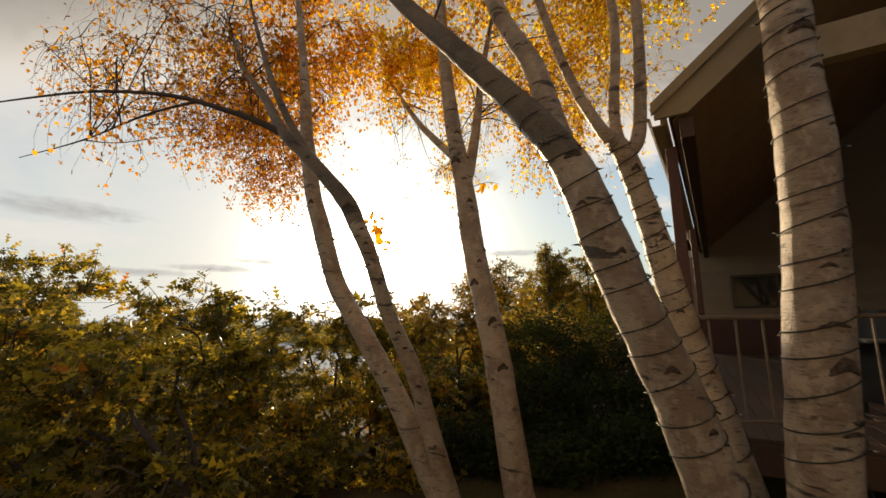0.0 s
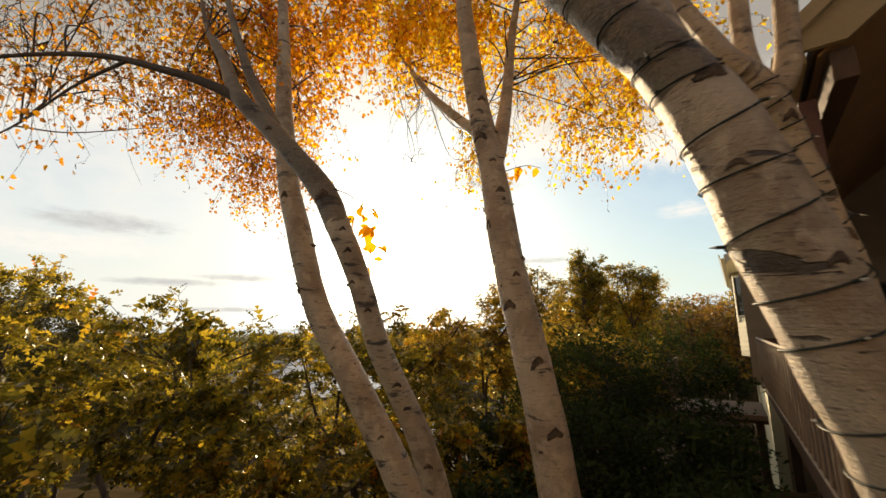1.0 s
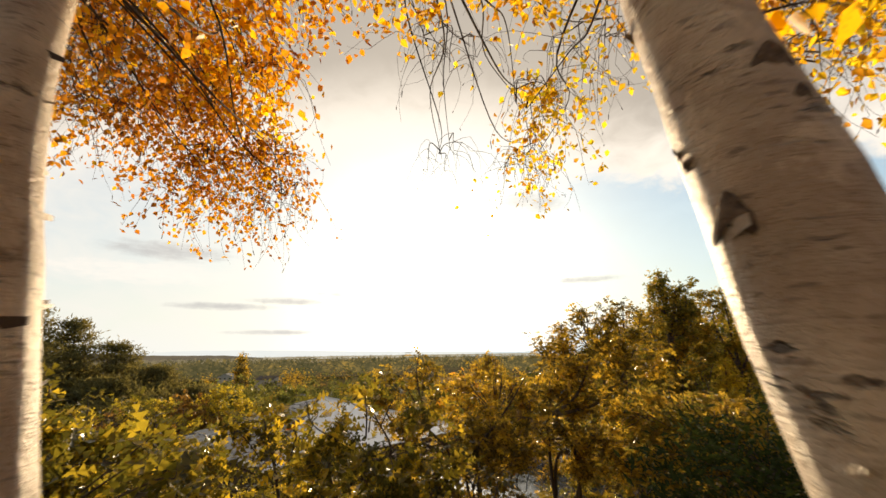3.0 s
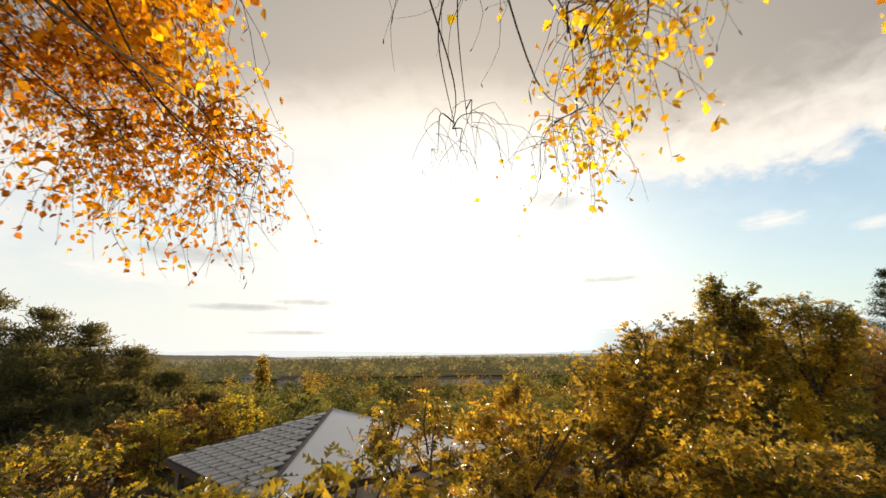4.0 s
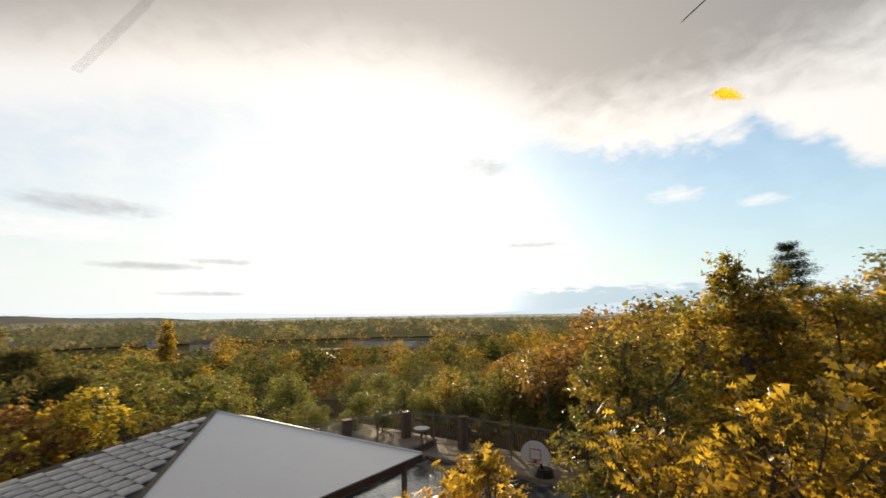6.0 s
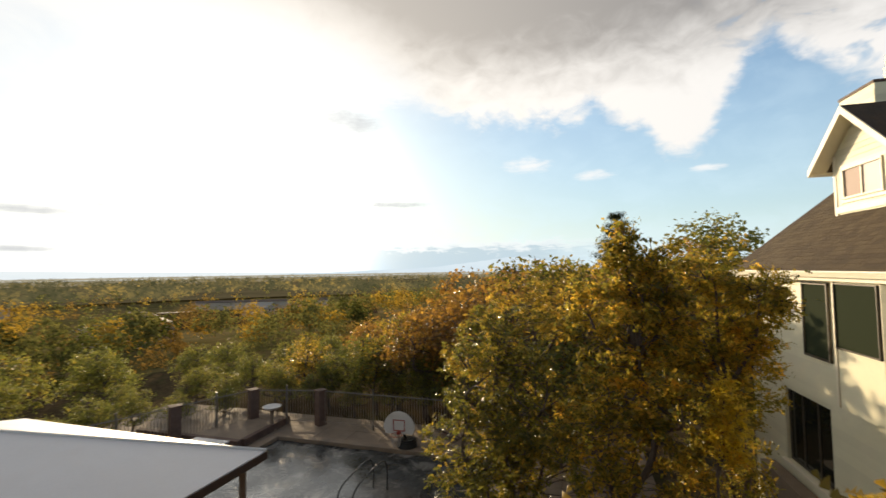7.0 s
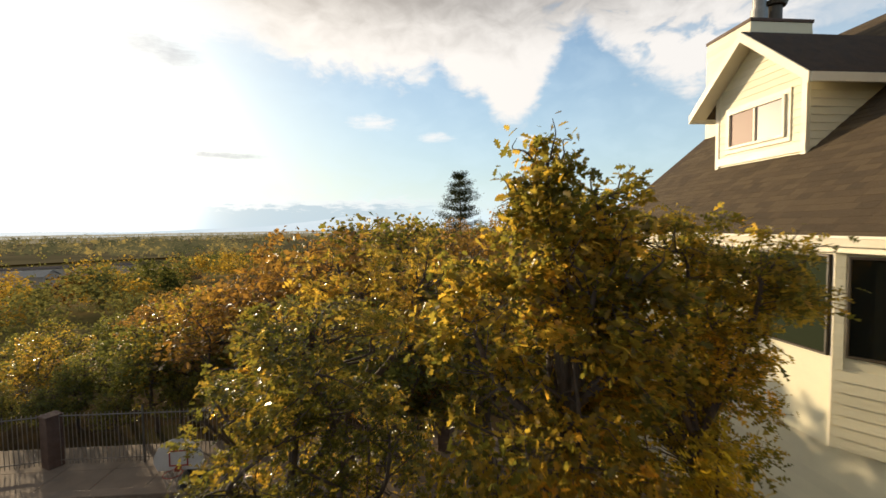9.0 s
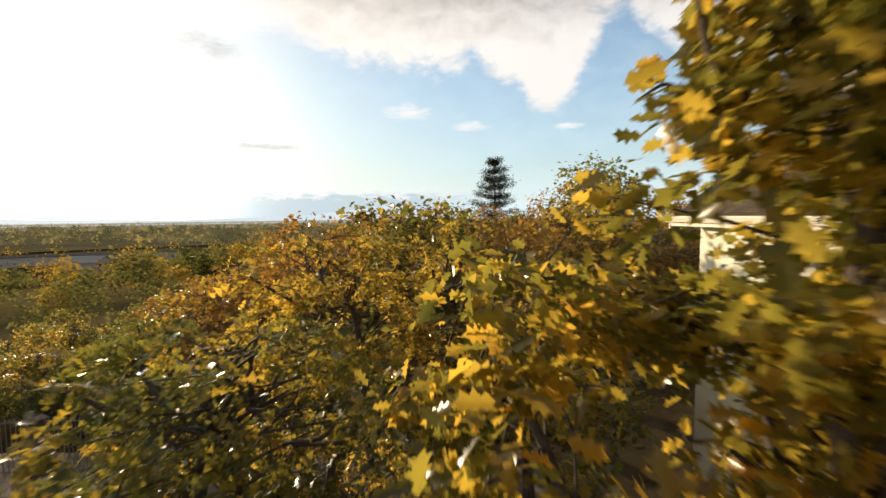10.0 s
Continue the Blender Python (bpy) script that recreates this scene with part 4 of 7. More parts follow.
    for x in (6.97, -3.19):
        prism("rake_board", [(EAVE_Y + 0.02, EAVE_Z - 0.02), (RIDGE_Y, roof_z(RIDGE_Y) - 0.04), (RIDGE_Y, roof_z(RIDGE_Y) - 0.24), (EAVE_Y + 0.02, EAVE_Z - 0.22)], 0.03, M_TRIM, house, "", pose(x, 0, 0, 0, 0, 90))
    return main_roof


main_roof = build_house()


def build_dormer(x0, parent):
    """A gabled dormer whose face is centred at x0: body, lapped boards, corner boards, window, two roof slopes with trim."""
    hw, zb, ze, zp, yf = 1.06, 8.42, 9.88, 10.79, -1.29
    d = prism("dormer", [(x0 - hw, zb), (x0 + hw, zb), (x0 + hw, ze), (x0, zp - 0.02), (x0 - hw, ze)], -3.3, M_CREAM, parent, "gabled dormer with cream lap siding", pose(0, yf - 0.02, 0))
    sl = (zp - ze) / hw
    boards(d, x0 - hw + 0.08, x0 + hw - 0.08, zb + 0.1, zp - 0.15, 0.002, 0.135, M_CREAM, holes=((x0 - 0.77, x0 + 0.77, 8.68, 9.60),),
           gable=lambda z: (x0 - min(hw - 0.08, (zp - z) / sl), x0 + min(hw - 0.08, (zp - z) / sl)))
    for s in (-1, 1):
        bm = box_bm(bmesh.new(), (0.10, 0.03, 1.60), (x0 + s * (hw - 0.045), 0.014, 9.1), 0.004)
        part("corner_board", bm, M_TRIM, d)
        z = zb + 0.1
        while z < ze - 0.05:
            y_end = EAVE_Y - (z + 0.135 - EAVE_Z) / PITCH
            ln = max(0.05, (yf - y_end))
            bm = box_bm(bmesh.new(), (0.014, ln, 0.132), (x0 + s * (hw + 0.008), -ln / 2 - 0.02, z + 0.066))
            for v in bm.verts:
                if v.co.z < z + 0.066:
                    v.co.x += s * 0.016
            part("board", bm, M_CREAM, d)
            z += 0.135
    bm = box_bm(bmesh.new(), (2 * hw, 0.035, 0.16), (x0, 0.016, zb + 0.11), 0.004)
    part("base_board", bm, M_TRIM, d)
    window(d, "window", x0 - 0.68, x0 + 0.68, 8.76, 9.52, 0.012, [M_GLASS_BRIGHT, M_GLASS_SKY], M_TRIM, "two-light dormer window, sky reflection painted into a pane", bars=2, deep=0.06)
    bm = bmesh.new()
    for s, a in (((1.54, 0.03, 0.09), (x0, 0.02, 8.72)), ((1.54, 0.03, 0.09), (x0, 0.02, 9.565)), ((0.09, 0.03, 0.76), (x0 - 0.725, 0.02, 9.14)), ((0.09, 0.03, 0.76), (x0 + 0.725, 0.02, 9.14))):
        box_bm(bm, s, a, 0.004)
    part("casing", bm, M_TRIM, d)
    over, front = 0.38, 0.36
    for s in (-1, 1):
        xe, zl = x0 + s * (hw + over), zp + 0.08 - sl * (hw + over)
        o = [(x0, zp + 0.10), (xe, zl + 0.02), (xe, zl - 0.05), (x0, zp + 0.02)]
        prism("dormer_roof", o, -4.4, M_SHINGLE, d, "brown shingle dormer roof slope", pose(0, front, 0))
        prism("rake_board", [(x0, zp + 0.09), (xe, zl + 0.01), (xe, zl - 0.16), (x0, zp - 0.10)], 0.03, M_TRIM, d, "", pose(0, front + 0.002, 0))
        prism("soffit", [(x0, zp + 0.015), (xe, zl - 0.055), (xe, zl - 0.07), (x0, zp)], -front - 0.02, M_TRIM, d, "", pose(0, front, 0))
        prism("eave_board", [(xe, zl + 0.0), (xe + s * 0.03, zl + 0.0), (xe + s * 0.03, zl - 0.15), (xe, zl - 0.15)], -2.6, M_TRIM, d, "", pose(0, front, 0))


build_dormer(3.66, house)
build_dormer(-1.28, house)


def build_chimney():
    c = box("chimney", (1.45, 1.6, 3.0), (6.2, -3.5, 10.5), M_CREAM, house, "boxed cream-sided chimney with metal flues")
    for z in np.arange(-1.4, 1.2, 0.15):
        for s, a in (((1.46, 0.012, 0.147), (0, 0.807, z + 0.075)), ((0.012, 1.6, 0.147), (-0.732, 0, z + 0.075))):
            part("board", box_bm(bmesh.new(), s, a), M_CREAM, c)
    part("crown", box_bm(bmesh.new(), (1.50, 1.65, 0.08), (0, 0, 1.52), 0.012), M_WOODDARK, c, "dark metal chimney crown")
    f1 = part("flue", cyl_bm(bmesh.new(), 0.19, 0.19, 0.62, (0.1, -0.14, 1.85), 20), M_STEEL, c, "galvanised flue pipe", smooth=False)
    part("cap", cyl_bm(bmesh.new(), 0.15, 0.15, 0.36, (0.1, -0.14, 2.32), 20), M_STEEL, f1)
    f2 = part("flue", cyl_bm(bmesh.new(), 0.19, 0.19, 0.72, (0.15, -0.58, 1.90), 20), M_FRAME, c, "dark flue with wide cap")
    part("cap", cyl_bm(bmesh.new(), 0.27, 0.31, 0.10, (0.15, -0.58, 2.32), 20), M_FRAME, f2)


build_chimney()

# ---- covered deck beside the birches ----
def build_deck():
    deck = thing("deck", "raised wooden deck with dark boards beside the house", "deck", DECK)
    for k, y in enumerate(np.arange(-0.36, -6.0, -0.145)):
        part("board", box_bm(bmesh.new(), (9.7, 0.138, 0.035), (-8.06, y, 3.98), 0.004), M_WOODDARK, deck)
    part("joist", box_bm(bmesh.new(), (9.7, 0.05, 0.24), (-8.06, -0.33, 3.84), 0.005), M_WOODDARK, deck)
    part("joist", box_bm(bmesh.new(), (0.05, 5.7, 0.24), (-12.92, -3.2, 3.84), 0.005), M_WOODDARK, deck)
    for x in (-12.7, -9.5, -6.3):
        for y in (-0.5, -5.4):
            part("post", box_bm(bmesh.new(), (0.14, 0.14, 2.2), (x, y, 2.75), 0.008), M_WOODDARK, deck)
    # porch roof over it
    roof = thing("porch_roof", "low porch roof with wide cream fascia and dark boarded underside", "roof", PORCH)
    sl = 0.80
    zed = 7.0
    o = [(-0.42, zed), (-6.6, zed + 6.18 * sl), (-6.6, zed + 6.18 * sl - 0.14), (-0.42, zed - 0.10)]
    prism("roof_deck", o, 10.34, M_SHINGLE, roof, "shingled top", pose(-2.75, 0, 0, 0, 0, 90))
    for k in range(21):
        y1 = -0.45 - k * 0.29
        z1 = zed - 0.13 - (y1 + 0.42) * sl
        prism("soffit_board", [(y1, z1), (y1 - 0.289, z1 + 0.289 * sl), (y1 - 0.289, z1 + 0.289 * sl + 0.02), (y1, z1 + 0.02)], 10.3, M_SOFFIT, roof, "", pose(-2.75, 0, 0, 0, 0, 90))
    f = [(-0.30, zed + 0.0), (-6.6, zed + 6.3 * sl), (-6.6, zed - 0.30 + 6.3 * sl), (-0.58, zed - 0.07), (-0.30, zed - 0.07)]
    prism("fascia", f, 0.04, M_TRIM_DIM, roof, "wide cream rake fascia", pose(-13.09, 0, 0, 0, 0, 90))
    part("tie_beam", box_bm(bmesh.new(), (0.14, 4.6, 0.30), (-13.0, -3.6, 7.29), 0.006), M_TRIM_DIM, roof, "cream tie beam")
    prism("fascia", [(-0.28, zed + 0.07), (-6.6, zed + 0.07 + 6.32 * sl), (-6.6, zed - 0.04 + 6.32 * sl), (-0.28, zed - 0.04)], 0.05, M_TRIM_DIM, roof, "", pose(-13.135, 0, 0, 0, 0, 90))
    part("eave_fascia", box_bm(bmesh.new(), (9.8, 0.035, 0.14), (-8.15, -0.38, zed - 0.05), 0.004), M_TRIM_DIM, roof)
    g = [(0.0, 0.0), (0.0, 0.11), (0.015, 0.11), (0.015, 0.015), (0.085, 0.015), (0.10, 0.10), (0.125, 0.11), (0.13, 0.095), (0.115, 0.09), (0.095, 0.0)]
    prism("gutter", g, 9.85, M_TRIM_DIM, roof, "cream metal gutter", pose(-3.2, -0.36, zed - 0.12, 0, 0, 90))
    for x in (-12.75, -7.9):
        part("post", box_bm(bmesh.new(), (0.10, 0.10, 2.75), (x, -0.40, 5.37), 0.008), M_REDWOOD, roof, "dark red porch post")
    part("beam", box_bm(bmesh.new(), (9.8, 0.12, 0.20), (-8.15, -0.56, 6.82), 0.008), M_WOODDARK, roof)
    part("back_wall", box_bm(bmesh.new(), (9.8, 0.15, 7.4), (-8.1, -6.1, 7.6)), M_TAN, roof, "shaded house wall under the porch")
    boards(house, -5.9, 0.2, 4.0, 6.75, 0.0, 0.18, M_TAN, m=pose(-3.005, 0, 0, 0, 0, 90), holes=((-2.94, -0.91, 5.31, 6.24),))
    part("skirt_panel", box_bm(bmesh.new(), (0.03, 5.6, 0.86), (-3.055, -2.9, 4.62), 0.005), M_REDWOOD, house, "dark red boarded skirt below the window")
    # window in the cross wall
    win = thing("window_1", "dark window reflecting autumn trees in the cross wall", "window", HOUSE @ pose(-3.005, 0, 0, 0, 0, 90), kind="structure")
    window(win, "window_frame", -2.9, -0.95, 5.35, 6.2, 0.0, [M_GLASS_DARK], M_FRAME, "bronze window frame", bars=2)


build_deck()


def rail(name, a, b, top, low, step, material, label, bal=0.011, posts=()):
    """A railing from a to b: handrail, bottom rail, upright bars."""
    ob = thing(name, label, "railing")
    a, b = Vector(a), Vector(b)
    d = b - a
    rod_between("handrail", a + Vector((0, 0, top)), b + Vector((0, 0, top)), 0.022, material, ob)
    rod_between("bottom_rail", a + Vector((0, 0, low)), b + Vector((0, 0, low)), 0.016, material, ob)
    n = max(1, round(d.length / step))
    for k in range(n + 1):
        p = a + d * (k / n)
        thick = bal * (2 if k in (0, n) else 1)
        rod_between("baluster", p + Vector((0, 0, low if 0 < k < n else 0.0)), p + Vector((0, 0, top)), thick, material, ob, sides=6)
    return ob


rail("deck_railing", (2.15, 3.95, 4.0), (5.4, 3.75, 4.0), 0.99, 0.10, 0.24, M_RAIL, "worn cream metal deck railing with thin balusters")
rail("deck_railing", (2.25, 4.25, 4.0), (5.75, 10.4, 4.0), 0.97, 0.10, 0.24, M_RAIL, "worn cream metal railing along the deck edge")


def build_landing():
    ob = thing("stair_landing", "small dark wooden landing and steps below the deck", "stairs", DECK)
    part("platform", box_bm(bmesh.new(), (2.0, 1.7, 0.14), (-4.3, 0.62, 3.35), 0.01), M_WOODDARK, ob)
    part("edge", box_bm(bmesh.new(), (2.04, 0.03, 0.10), (-4.3, 1.49, 3.40), 0.004), M_RAIL, ob, "pale worn edge board")
    part("edge", box_bm(bmesh.new(), (0.03, 1.7, 0.10), (-5.32, 0.62, 3.40), 0.004), M_RAIL, ob, "pale worn edge board")
    for k in range(6):
        part("tread", box_bm(bmesh.new(), (0.29, 1.2, 0.045), (-5.5 - 0.28 * k, 0.62, 3.24 - 0.18 * k), 0.006), M_WOODDARK, ob)
        part("riser", box_bm(bmesh.new(), (0.02, 1.2, 0.13), (-5.37 - 0.28 * k, 0.62, 3.15 - 0.18 * k), 0.003), M_WOODDARK, ob)
    for x in (-3.4, -5.2):
        for y in (-0.1, 1.4):
            part("post", box_bm(bmesh.new(), (0.1, 0.1, 2.6), (x, y, 2.0), 0.006), M_WOODDARK, ob)


build_landing()
LAND = [DECK @ Vector(p) for p in ((-5.28, 1.45, 3.42), (-3.35, 1.45, 3.42), (-3.35, 0.1, 3.42))]
rail("landing_railing", LAND[0], LAND[1], 1.0, 0.12, 0.12, M_RAIL, "worn metal railing round the landing")


def build_grill():
    g = thing("barbecue_grill", "black gas barbecue with steel handle on the deck", "grill", pose(4.72, 4.55, 4.0, 0, 0, 10))
    part("cart", box_bm(bmesh.new(), (0.72, 0.5, 0.62), (0, 0, 0.42), 0.02), M_BLACK, g)
    bm = cyl_bm(bmesh.new(), 0.27, 0.27, 0.72, sides=24, m=pose(0, 0, 0.80, 0, 90, 0) @ Matrix.Diagonal((0.9, 1, 1, 1)))
    hood = part("hood", bm, M_BLACK, g, "rounded black hood", smooth=False)
    part("handle", cyl_bm(bmesh.new(), 0.014, 0.014, 0.5, sides=10, m=pose(0, -0.30, 0.86, 0, 90, 0)), M_STEEL, hood, "steel handle")
    for s in (-1, 1):
        part("side_shelf", box_bm(bmesh.new(), (0.36, 0.44, 0.03), (s * 0.55, 0, 0.74), 0.01), M_STEEL, g, "steel side shelf")
        for y in (-0.2, 0.2):
            part("leg", box_bm(bmesh.new(), (0.04, 0.04, 0.14), (s * 0.32, y, 0.06), 0.006), M_BLACK, g)
    part("control_panel", box_bm(bmesh.new(), (0.70, 0.03, 0.12), (0, -0.27, 0.66), 0.008), M_STEEL, g, "steel control panel")


build_grill()

# ---- pool yard ----
def build_yard():
    # paving round the pool: strips butted together
    ax = Vector((0.845, -0.535, 0))
    ay = Vector((0.535, 0.845, 0))
    p1 = Vector((-2.55, 31.35, 0))
    W, D = 9.6, 6.2
    yard = Matrix(((ax.x, ay.x, 0, p1.x), (ax.y, ay.y, 0, p1.y), (0, 0, 1, 0), (0, 0, 0, 1)))
    pave = thing("pavement", "worn concrete paving round the pool", "pavement", yard, kind="structure")
    # slabs with joints, laid on all four sides
    rng = np.random.default_rng(8)
    for x in np.arange(-9.0, 14.0, 1.5):
        for y in np.arange(-10.5, 3.0, 1.5):
            if 0 - 1.0 < x < W - 0.1 and -D - 1.0 < y < -0.2:
                continue
            part("slab", box_bm(bmesh.new(), (1.488, 1.488, 0.12), (x + 0.75, y + 0.75, -0.06 + rng.normal(0, 0.003)), 0.008), M_CONCRETE, pave)
    pool = thing("swimming_pool", "pool under a dark wet winter cover with painted pale puddles and leaves", "pool", yard)
    n = 60
    gx, gy = np.meshgrid(np.linspace(0, W, n), np.linspace(-D, 0, n), indexing="ij")
    gz = -0.10 - 0.05 * np.sin(gx * 0.66) * np.sin(gy * -0.5) + 0.012 * np.sin(gx * 3.1 + gy) * np.cos(gy * 2.3) + rng.normal(0, 0.0015, gx.shape)
    i = np.arange(n - 1)[:, None] * n + np.arange(n - 1)[None]
    Q = np.stack([i, i + n, i + n + 1, i + 1], -1).reshape(-1, 4)
    part_mesh("cover", mesh_of("cover", np.stack([gx, gy, gz], -1).reshape(-1, 3), Q, M_POOLCOVER, True), pool, "dark sagging wet cover")
    for s, a in (((W + 0.7, 0.36, 0.16), (W / 2, 0.17, -0.01)), ((W + 0.7, 0.36, 0.16), (W / 2, -D - 0.17, -0.01)), ((0.36, D, 0.16), (-0.17, -D / 2, -0.01)), ((0.36, D, 0.16), (W + 0.17, -D / 2, -0.01))):
        part("coping", box_bm(bmesh.new(), s, a, 0.03), M_CONCRETE, pool, "rounded pale coping")
    # raised terrace with dark edging
    ter = thing("raised_terrace", "low raised concrete terrace with dark brick edging", "terrace", yard)
    part("slab", box_bm(bmesh.new(), (5.4, 3.0, 0.30), (-3.6, 0.3, 0.13), 0.02), M_CONCRETE, ter)
    part("edging", box_bm(bmesh.new(), (5.5, 0.24, 0.34), (-3.6, -1.34, 0.14), 0.02), M_BRICKPIER, ter)
    part("edging", box_bm(bmesh.new(), (0.24, 3.0, 0.34), (-0.80, 0.3, 0.14), 0.02), M_BRICKPIER, ter)
    # pale bench slab beside the pool
    b = thing("stone_bench", "pale flat stone bench on the terrace edge", "bench", yard @ pose(-1.9, -1.9, 0.0))
    part("seat", box_bm(bmesh.new(), (1.7, 0.5, 0.07), (0, 0, 0.36), 0.015), M_WHITE, b)
    for x in (-0.6, 0.6):
        part("support", box_bm(bmesh.new(), (0.12, 0.4, 0.33), (x, 0, 0.165), 0.012), M_CONCRETE, b)


build_yard()


def build_hoop():
    h = thing("basketball_hoop", "low poolside basketball hoop with rounded white backboard", "basketball hoop", pose(2.25, 28.3, 0.0, 0, 0, -30))
    bm = bmesh.new()
    cyl_bm(bm, 0.42, 0.36, 0.34, (0.22, 0.40, 0.2), 20)
    bmesh.ops.bevel(bm, geom=[e for e in bm.edges if abs(e.verts[0].co.z - e.verts[1].co.z) < 1e-4], offset=0.05, segments=2, affect="EDGES")
    part("base", bm, M_BLACK, h, "black weighted base", smooth=False)
    rod_between("pole", (0.2, 0.38, 0.3), (0.02, 0.12, 1.05), 0.05, M_BLACK, h, sides=12)
    o = [(-0.66, 0.0)] + [(0.66 * math.cos(a), 0.22 + 0.66 * math.sin(a)) for a in np.linspace(math.pi, 0, 19)] + [(0.66, 0.0)]
    o = [(-0.56, 0.0)] + o[1:-1] + [(0.56, 0.0)]
    bb = prism("backboard", o, 0.04, M_WHITE, h, "fan-shaped white backboard", pose(0, 0.06, 0.66))
    for s, a in (((0.50, 0.012, 0.035), (0, -0.008, 0.13)), ((0.50, 0.012, 0.035), (0, -0.008, 0.54)), ((0.035, 0.012, 0.376), (-0.232, -0.008, 0.335)), ((0.035, 0.012, 0.376), (0.232, -0.008, 0.335))):
        part("target_line", box_bm(bmesh.new(), s, a), M_RED, bb)
    ang = np.linspace(0, 2 * np.pi, 25)
    ring = np.stack([0.23 * np.cos(ang), -0.27 + 0.23 * np.sin(ang), np.full(25, 0.74)], -1)
    part_mesh("rim", mesh_of("rim", *tube_arrays(ring, np.full(25, 0.012), 6), M_RED, True), h, "red rim")
    part("bracket", box_bm(bmesh.new(), (0.14, 0.12, 0.10), (0, 0.0, 0.72), 0.01), M_RED, h)
    items = []
    for a in np.linspace(0, 2 * np.pi, 12, endpoint=False):
        for s in (-1, 1):
            k = np.linspace(0, 1, 7)
            an = a + s * k * 0.9
            r = 0.23 - 0.10 * k
            items.append(tube_arrays(np.stack([r * np.cos(an), -0.27 + r * np.sin(an), 0.73 - 0.42 * k], -1), np.full(7, 0.005), 4))
    v, f = join_arrays(items)
    part_mesh("net", mesh_of("net", v, f, M_NET), h, "pale cord net")


build_hoop()


def build_fence():
    runs = [((-13.5, 27.4), (-6.7, 31.9)), ((-6.7, 31.9), (-3.85, 33.6)), ((-3.85, 33.6), (-0.75, 32.4)), ((-0.75, 32.4), (3.85, 29.4)), ((3.85, 29.4), (9.5, 25.7))]
    for k, (a, b) in enumerate(runs):
        a, b = Vector((*a, 0)), Vector((*b, 0))
        f = thing("fence", "tall brown steel picket fence behind the pool", "fence", group="pool fence runs")
        d = b - a
        for z in (0.18, 1.58):
            rod_between("rail", a + Vector((0, 0, z)), b + Vector((0, 0, z)), 0.02, M_STEEL if z > 1 else M_FENCE, f, sides=6)
        n = round(d.length / 0.125)
        me = None
        for i in range(1, n):
            p = a + d * (i / n)
            if me is None:
                bm = cyl_bm(bmesh.new(), 0.012, 0.012, 1.62, (0, 0, 0.86), 5)
                me = bpy.data.meshes.new("picket")
                bm.to_mesh(me)
                bm.free()
                me.materials.append(M_FENCE)
            part_mesh("picket", me, f, m=Matrix.Translation(p))
        for i in range(1, max(2, round(d.length / 2.3))):
            p = a + d * (i / max(2, round(d.length / 2.3)))
            part("post", cyl_bm(bmesh.new(), 0.035, 0.035, 1.85, (0, 0, 0.92), 10), M_STEEL, f, "pale steel post", Matrix.Translation(p))
    for p in ((-6.7, 31.9), (-3.85, 33.6), (-0.75, 32.4), (9.5, 25.7)):
        c = thing("fence_pier", "dark brick pier between fence runs", "pier", pose(*p, 0, 0, 0, 30), group="fence piers")
        part("shaft", box_bm(bmesh.new(), (0.42, 0.42, 1.58), (0, 0, 0.79), 0.02), M_BRICKPIER, c)
        part("capstone", box_bm(bmesh.new(), (0.48, 0.48, 0.07), (0, 0, 1.61), 0.02), M_BRICKPIER, c)


build_fence()


def build_birdbath():
    b = thing("bird_bath", "pale stone bird bath on a short pedestal", "bird bath", pose(-2.9, 32.4, 0.0))
    bm = bmesh.new()
    prof = [(0.0, 0.0), (0.2, 0.0), (0.2, 0.06), (0.1, 0.14), (0.075, 0.5), (0.1, 0.86), (0.16, 0.92)]
    v = [[bm.verts.new((r * math.cos(a), r * math.sin(a), z)) for a in np.linspace(0, 2 * np.pi, 16, endpoint=False)] for r, z in prof[1:]]
    for r1, r2 in zip(v, v[1:]):
        for i in range(16):
            bm.faces.new((r1[i], r1[(i + 1) % 16], r2[(i + 1) % 16], r2[i]))
    part("pedestal", bm, M_CONCRETE, b, smooth=True)
    bm = bmesh.new()
    prof = [(0.05, 0.90), (0.30, 0.98), (0.40, 1.06), (0.42, 1.08), (0.38, 1.07), (0.28, 1.01), (0.02, 0.985)]
    v = [[bm.verts.new((r * math.cos(a), r * math.sin(a), z)) for a in np.linspace(0, 2 * np.pi, 24, endpoint=False)] for r, z in prof]
    for r1, r2 in zip(v, v[1:]):
        for i in range(24):
            bm.faces.new((r1[i], r1[(i + 1) % 24], r2[(i + 1) % 24], r2[i]))
    part("basin", bm, M_WHITE, b, "pale basin", smooth=True)


build_birdbath()


def build_pool_handrail():
    h = thing("pool_handrail", "bent black pool handrail beside the cover", "handrail")
    for o in (0.0, 0.5):
        p = spline([(-0.3 + o * 0.85, 24.6 - o * 0.5, 0.0), (-0.2 + o * 0.85, 24.75 - o * 0.5, 0.55), (0.3 + o * 0.85, 25.2 - o * 0.5, 0.85), (0.8 + o * 0.85, 25.65 - o * 0.5, 0.95), (0.95 + o * 0.85, 25.8 - o * 0.5, 0.6), (0.95 + o * 0.85, 25.85 - o * 0.5, -0.1)], 6)
        part_mesh("tube", mesh_of("tube", *tube_arrays(p, np.full(len(p), 0.024), 8), M_BLACK, True), h)


build_pool_handrail()


